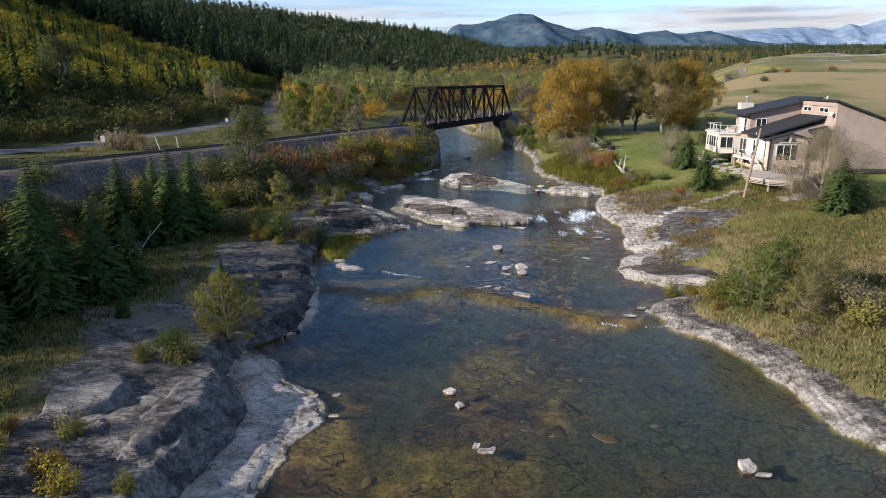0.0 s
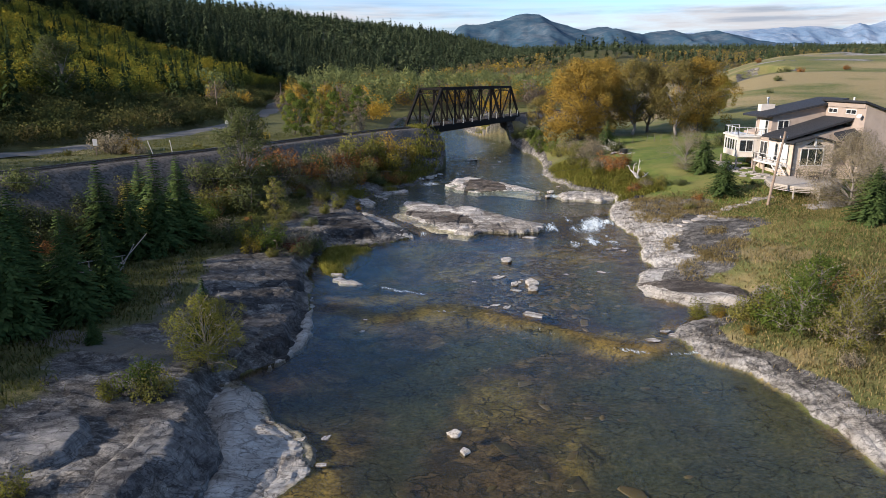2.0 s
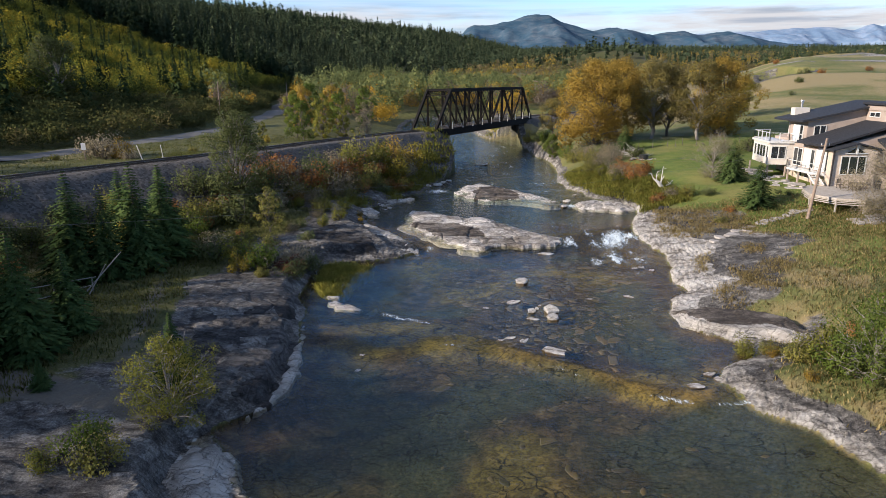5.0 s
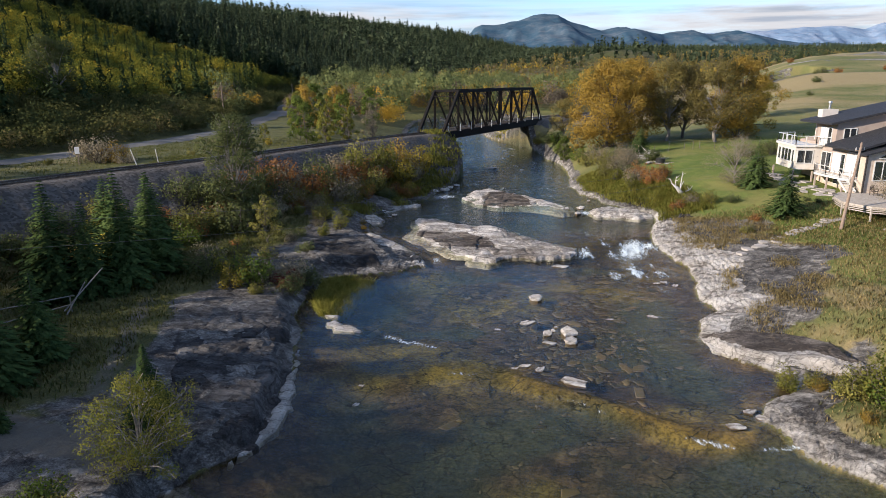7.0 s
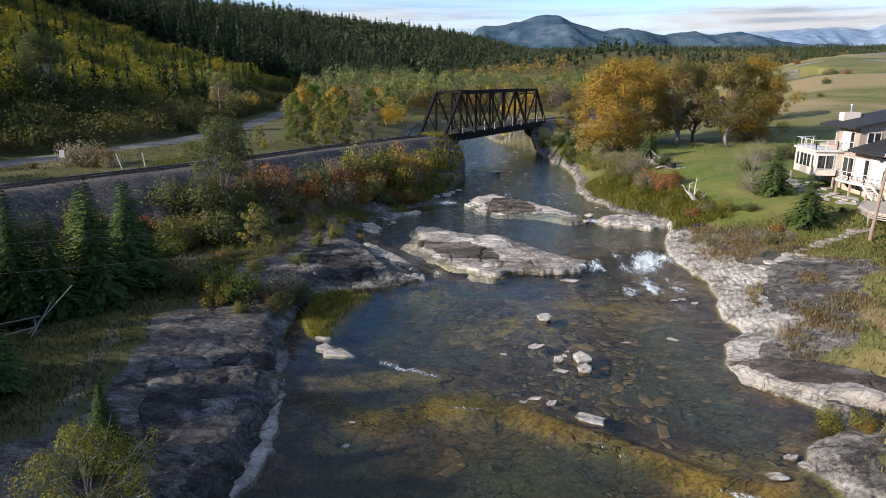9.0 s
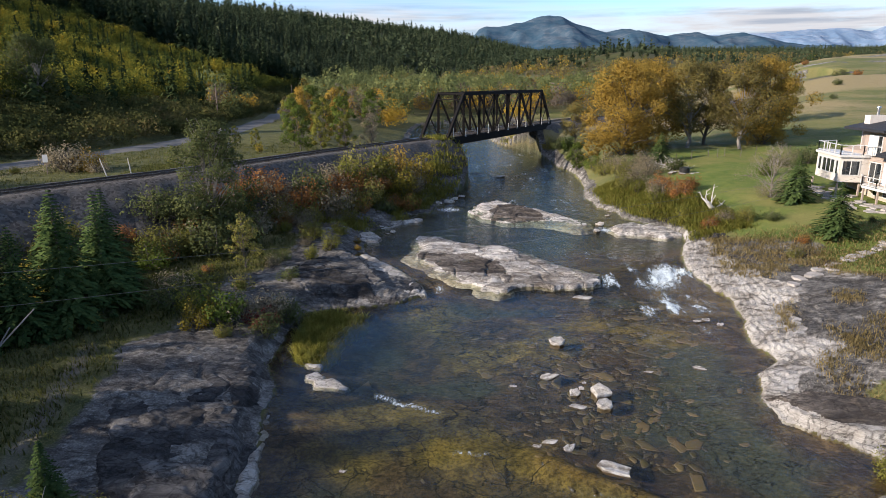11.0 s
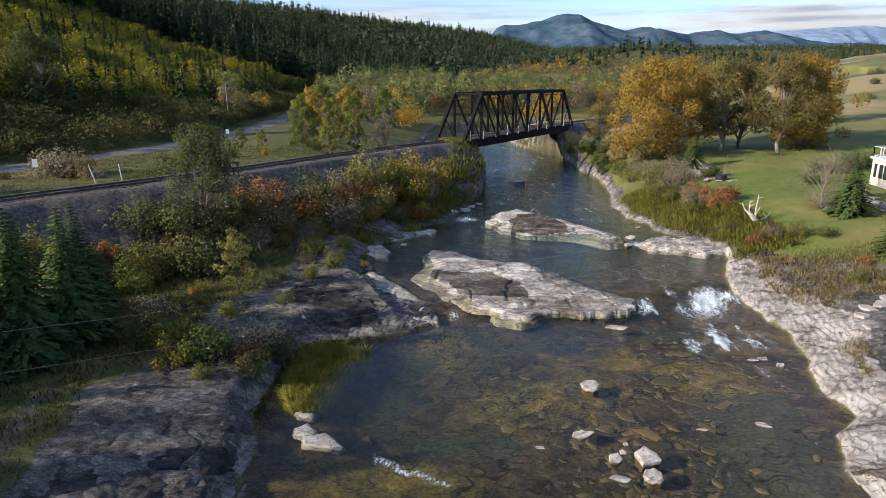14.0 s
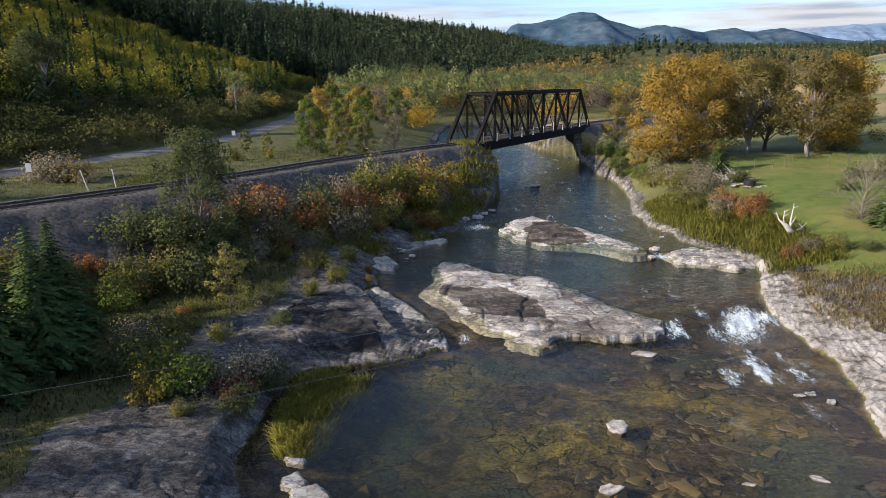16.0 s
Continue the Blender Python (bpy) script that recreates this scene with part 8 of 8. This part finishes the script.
build_house()


def build_low_deck():
    root = tagged(empty("low_deck", Matrix.Identity(4)), "low weathered plank deck with an open slatted skirt", "deck")
    plan = [(37.8, 77.2), (37.0, 74.2), (38.2, 71.6), (40.4, 70.6), (43.6, 72.4), (46.0, 76.0), (46.2, 79.0), (41.6, 79.0), (39.6, 79.6)]
    bm = bmesh.new()
    prism(bm, plan, 4.42, 4.6)
    part("platform", bm, M_DECK, root)
    for z in (4.02, 4.2, 4.36):
        for p, q in zip(plan[:6], plan[1:7]):
            bm = bmesh.new()
            beam(bm, (*p, z), (*q, z), 0.05, 0.09)
            part("skirt_slat", bm, M_DECK, root)
    for x, y in plan[:7]:
        bm = bmesh.new()
        beam(bm, (x, y, 3.2), (x, y, 4.45), 0.12, 0.12)
        part("deck_post", bm, M_DECK, root)
    return root


build_low_deck()


def patio_chair():
    root = tagged(empty("patio_chair"), "dark slatted patio chair on the low deck", "chair", "chairs on the deck")
    for x in (-0.24, 0.24):
        for y, top in ((-0.22, 0.62), (0.24, 0.95)):
            bm = bmesh.new()
            beam(bm, (x, y, 0), (x, y + (0.08 if top > 0.7 else 0), top), 0.045, 0.045)
            part("leg", bm, M_DARK_WOOD, root)
        bm = bmesh.new()
        beam(bm, (x, -0.25, 0.62), (x, 0.28, 0.62), 0.05, 0.04)
        part("armrest", bm, M_DARK_WOOD, root)
    bm = bmesh.new()
    box(bm, 0, 0, 0.42, 0.5, 0.5, 0.05)
    part("seat", bm, M_DARK_WOOD, root)
    bm = bmesh.new()
    for k in range(4):
        box(bm, 0, 0.27 + 0.02 * k, 0.55 + 0.12 * k, 0.5, 0.03, 0.08)
    part("backrest", bm, M_DARK_WOOD, root)
    return root


CHAIR = patio_chair()
CHAIR.matrix_world = pose(42.0, 77.6, 4.6, 0, 0, 20)
for x, y, a in ((43.0, 75.8, 170), (43.9, 76.8, 250), (42.3, 76.0, 110), (44.8, 77.6, 300)):
    copy_thing(CHAIR, pose(x, y, 4.6, 0, 0, a))


def patio_table():
    root = tagged(empty("patio_table", pose(43.1, 76.8, 4.6)), "round dark patio table on the low deck", "table")
    bm = bmesh.new()
    bmesh.ops.create_cone(bm, cap_ends=True, segments=24, radius1=0.55, radius2=0.55, depth=0.04, matrix=pose(0, 0, 0.72))
    part("tabletop", bm, M_DARK_WOOD, root)
    for k in range(4):
        bm = bmesh.new()
        a = k * math.pi / 2 + 0.78
        beam(bm, (0.4 * math.cos(a), 0.4 * math.sin(a), 0), (0.3 * math.cos(a), 0.3 * math.sin(a), 0.71), 0.05, 0.05)
        part("leg", bm, M_DARK_WOOD, root)


patio_table()


def barbecue():
    root = tagged(empty("barbecue", pose(45.2, 76.4, 4.6, 0, 0, 60)), "black lidded gas barbecue on the low deck", "barbecue")
    bm = bmesh.new()
    box(bm, 0, 0, 0.5, 0.6, 0.5, 0.65)
    bmesh.ops.bevel(bm, geom=bm.edges[:], offset=0.03, segments=2, affect="EDGES")
    part("cabinet", bm, M_BLACK, root)
    bm = bmesh.new()
    tube(bm, [(-0.38, 0, 0.88), (0.38, 0, 0.88)], [0.28, 0.28], 14)
    part("lid", bm, M_BLACK, root)
    for side in (-1, 1):
        bm = bmesh.new()
        box(bm, side * 0.55, 0, 0.82, 0.4, 0.45, 0.04)
        part("side_shelf", bm, M_BARE_METAL, root)


barbecue()


def flags(name, plan, n, seed, label, group, lift=0.03):
    """Flat irregular paving stones along or over a plan region, each its own thing."""
    rnd = random.Random(seed)
    for k in range(n):
        x, y = plan(rnd, k)
        r = rnd.uniform(0.45, 0.85)
        bm = bmesh.new()
        m = rnd.randint(5, 7)
        ring = [(math.cos(j * math.tau / m + rnd.uniform(-0.25, 0.25)) * r * rnd.uniform(0.75, 1.1), math.sin(j * math.tau / m) * r * 0.8 * rnd.uniform(0.75, 1.1)) for j in range(m)]
        prism(bm, ring, -0.12, 0.05)
        ob = part(name, bm, M_PATIO)
        ob.matrix_world = pose(x, y, height_at(x, y) + lift, rnd.uniform(-3, 3), rnd.uniform(-3, 3), rnd.uniform(0, 360))
        tagged(ob, label, "paving stone", group)


flags("path_stone", lambda r, k: (24.5 + k * 0.72 + r.uniform(-0.3, 0.3), 66.2 + 7.2 * (k / 17) ** 0.8 + r.uniform(-0.35, 0.35)), 18, 3, "grey stepping stone sunk in the lawn", "stepping stones")
flags("patio_stone", lambda r, k: (37.6 + r.uniform(0, 3.4), 81.0 + k * 0.36 + r.uniform(-0.5, 0.5)), 36, 5, "grey flagstone of the patio by the house", "patio stones", 0.05)
flags("patio_stone", lambda r, k: (37.5 + r.uniform(0, 6.5), 67.0 + r.uniform(0, 2.8)), 26, 6, "grey flagstone below the low deck", "patio stones", 0.05)


# ---- poles, wires, signs, fence ----
M_POLE = mottled("weathered_pole", (0.14, 0.10, 0.075), (0.28, 0.21, 0.16), 3.0, 0.85, 0, 0.5)


def utility_pole(x, y, h, lean=(0, 0), label="weathered wooden utility pole on the lawn", gear=True):
    z = height_at(x, y)
    root = tagged(empty("utility_pole", pose(x, y, z - 0.1)), label, "utility pole")
    bm = bmesh.new()
    tube(bm, [(0, 0, -0.3), (lean[0] * 0.5, lean[1] * 0.5, h * 0.5), (lean[0], lean[1], h)], [0.16, 0.135, 0.11], 10)
    part("pole", bm, M_POLE, root)
    if gear:
        bm = bmesh.new()
        tube(bm, [(lean[0] - 0.32, lean[1] - 0.1, h - 1.9), (lean[0] - 0.32, lean[1] - 0.1, h - 1.1)], [0.2, 0.2], 12)
        part("transformer", bm, M_GALV, root, "small grey pole transformer")
        bm = bmesh.new()
        beam(bm, (lean[0] - 0.5, lean[1], h - 0.7), (lean[0] + 0.35, lean[1], h - 0.7), 0.08, 0.1)
        part("bracket", bm, M_POLE, root)
        for k in (-0.45, 0.0, 0.3):
            bm = bmesh.new()
            tube(bm, [(lean[0] + k, lean[1], h - 0.66), (lean[0] + k, lean[1], h - 0.42)], [0.05, 0.03], 8)
            part("insulator", bm, M_GALV, root)
    return root


utility_pole(34.7, 70.0, 7.6, (2.6, 3.2))
utility_pole(-62.7, 180.0, 9.0, (0, 0), "slender wooden pole beside the gravel road", False)
utility_pole(-66.0, 262.0, 10.0, (0, 0), "slender wooden pole at the wood's edge", False)


M_WIRE = mottled("dull_wire", (0.05, 0.05, 0.05), (0.11, 0.11, 0.10), 4.0, 0.6, 0.2)


def wire(a, b, sag, label):
    bm = bmesh.new()
    a, b = Vector(a), Vector(b)
    pts = [a.lerp(b, t) + Vector((0, 0, -4 * sag * t * (1 - t))) for t in np.linspace(0, 1, 40)]
    tube(bm, pts, [0.007] * 40, 5)
    return tagged(part("overhead_wire", bm, M_WIRE), label, "wire", "overhead wires")


wire((37.3, 73.4, 10.9), (-75, -5.0, 21.4), 4.9, "thin pale overhead wire crossing the river")
wire((37.3, 73.4, 10.0), (-75, -5.0, 20.1), 4.85, "thin pale lower overhead wire crossing the river")


def road_sign(x, y, h, w, tall, label):
    z = height_at(x, y)
    root = tagged(empty("road_sign", pose(x, y, z, 0, 0, 12)), label, "sign")
    bm = bmesh.new()
    beam(bm, (0, 0, -0.2), (0.05, 0, h), 0.08, 0.08)
    part("post", bm, M_POLE, root)
    bm = bmesh.new()
    box(bm, 0, -0.06, h - tall / 2, w, 0.03, tall)
    part("board", bm, M_WHITE, root, "plain white sign board")


road_sign(-48.7, 91.8, 2.3, 0.55, 0.9, "white sign on a post beside the gravel road")
road_sign(-45.6, 137.0, 2.0, 0.6, 0.8, "small white marker post beside the road")
for x, y, lx in ((-37.4, 83.9, -1.1), (-35.6, 84.9, -0.5)):
    bm = bmesh.new()
    tube(bm, [(0, 0, -0.2), (lx, 0.3, 3.0)], [0.07, 0.045], 7)
    ob = part("leaning_post", bm, M_PALE_BARK)
    ob.location = (x + 0.9, y - 0.3, height_at(x + 0.9, y - 0.3))
    tagged(ob, "bleached leaning post beside the railway", "post", "leaning posts")


def broken_fence():
    root = tagged(empty("rail_fence", Matrix.Identity(4)), "broken pole fence collapsing into the grass", "fence")
    rails = [((-28.6, 46.8, 0.9), (-24.6, 50.4, 1.0)), ((-28.2, 45.8, 0.35), (-24.2, 49.3, 0.75)), ((-24.9, 49.6, 0.2), (-23.6, 52.2, 2.3)), ((-24.5, 49.2, 0.1), (-23.9, 50.6, 1.9))]
    for a, b in rails:
        bm = bmesh.new()
        za, zb = height_at(a[0], a[1]), height_at(b[0], b[1])
        tube(bm, [(a[0], a[1], za + a[2]), (b[0], b[1], zb + b[2])], [0.045, 0.035], 7)
        part("rail", bm, M_GREY_TWIG, root)
    for x, y in ((-28.3, 46.7), (-26.4, 48.4), (-24.7, 50.0)):
        bm = bmesh.new()
        z = height_at(x, y)
        tube(bm, [(x, y, z - 0.3), (x + 0.05, y, z + 1.0)], [0.05, 0.045], 7)
        part("post", bm, M_GREY_TWIG, root)


broken_fence()
for k, (x, y) in enumerate([(30.0, 112.6), (32.6, 113.9), (35.4, 115.2), (38.0, 115.6), (40.4, 115.8), (42.6, 116.0), (45.2, 116.4), (47.8, 116.6), (50.4, 116.4), (36.6, 114.6)]):
    bm = bmesh.new()
    tube(bm, [(0, 0, -0.3), (0.06 * (k % 3 - 1), 0, 1.1 + 0.2 * (k % 2))], [0.05, 0.045], 7)
    ob = part("fence_post", bm, M_BARK)
    ob.location = (x, y, height_at(x, y))
    tagged(ob, "weathered grey fence post under the cottonwoods", "fence post", "fence posts by the lawn")


def dead_snag():
    """A bleached uprooted stump lying with its roots in the air."""
    x, y = 25.7, 87.2
    rnd = random.Random(5)
    root = tagged(empty("driftwood_snag", pose(x, y, height_at(x, y), 0, 0, 15)), "bleached white driftwood root standing in bank grass", "driftwood")
    bm = bmesh.new()
    tube(bm, [(0.7, 0, -0.1), (0.2, 0, 0.45), (-0.3, 0, 1.0), (-0.8, 0.1, 1.4)], [0.22, 0.26, 0.2, 0.08], 9)
    part("trunk", bm, M_PALE_BARK, root)
    for a, b, c, r in (((0.1, 0, 0.6), (0.2, 0.1, 1.5), (0.4, 0.2, 2.9), 0.10), ((-0.3, 0, 0.9), (-0.9, 0.2, 1.5), (-1.2, 0.3, 2.2), 0.09), ((0.4, 0, 0.4), (1.1, -0.2, 0.7), (1.6, -0.2, 1.2), 0.10),
                       ((0.1, 0, 0.6), (-0.1, -0.4, 1.2), (0.1, -0.6, 1.9), 0.08), ((0.5, 0, 0.3), (1.2, 0.4, 0.5), (1.9, 0.5, 0.6), 0.09), ((-0.4, 0, 0.9), (-0.4, 0.3, 1.6), (-0.2, 0.5, 2.3), 0.07), ((0.7, 0, 0.1), (1.1, -0.5, 0.1), (1.5, -0.8, 0.3), 0.08)):
        bm = bmesh.new()
        tube(bm, [a, b, c], [r, r * 0.65, 0.02], 6)
        for _ in range(3):
            e = Vector(b).lerp(Vector(c), rnd.random())
            tube(bm, [e, e + Vector((rnd.uniform(-0.4, 0.4), rnd.uniform(-0.3, 0.3), rnd.uniform(0, 0.4)))], [0.03, 0.008], 4)
        part("root", bm, M_PALE_BARK, root)


dead_snag()


def fire_pit():
    x, y = 28.2, 103.4
    z = height_at(x, y)
    root = tagged(empty("fire_pit", pose(x, y, z)), "dark round fire pit drum on pale stones", "fire pit")
    bm = bmesh.new()
    tube(bm, [(0, 0, -0.1), (0, 0, 0.7)], [0.65, 0.65], 18)
    part("drum", bm, M_BLACK, root)
    for k in range(14):
        a = k * math.tau / 14
        ob = new("hearth_stone", stone_mesh("hearth_stone", 80 + k % 4, 0.7, 0.5, 0.3, M_WHITE_STONE))
        ob.parent = root
        ob.matrix_parent_inverse = Matrix.Identity(4)
        ob.location = (math.cos(a) * (1.2 + 0.5 * (k % 3)), math.sin(a) * 1.1, 0.05)
    rnd = random.Random(9)
    bm = bmesh.new()
    for k in range(90):
        a = rnd.uniform(0, math.tau)
        q = rnd.uniform(0, 1.6)
        p = Vector((math.cos(a) * q * 1.3, math.sin(a) * q, rnd.uniform(0, 0.9) * (1.7 - q)))
        d = Vector((rnd.uniform(-1, 1), rnd.uniform(-1, 1), rnd.uniform(-0.1, 0.7))).normalized() * rnd.uniform(0.8, 1.8)
        tube(bm, [p, p + d], [0.03, 0.008], 4)
    ob = part("brush_pile", bm, M_PALE_BARK)
    ob.location = (x - 0.6, y + 3.4, height_at(x - 0.6, y + 3.4))
    tagged(ob, "heap of bleached cut branches beside the lawn", "brush pile")


fire_pit()
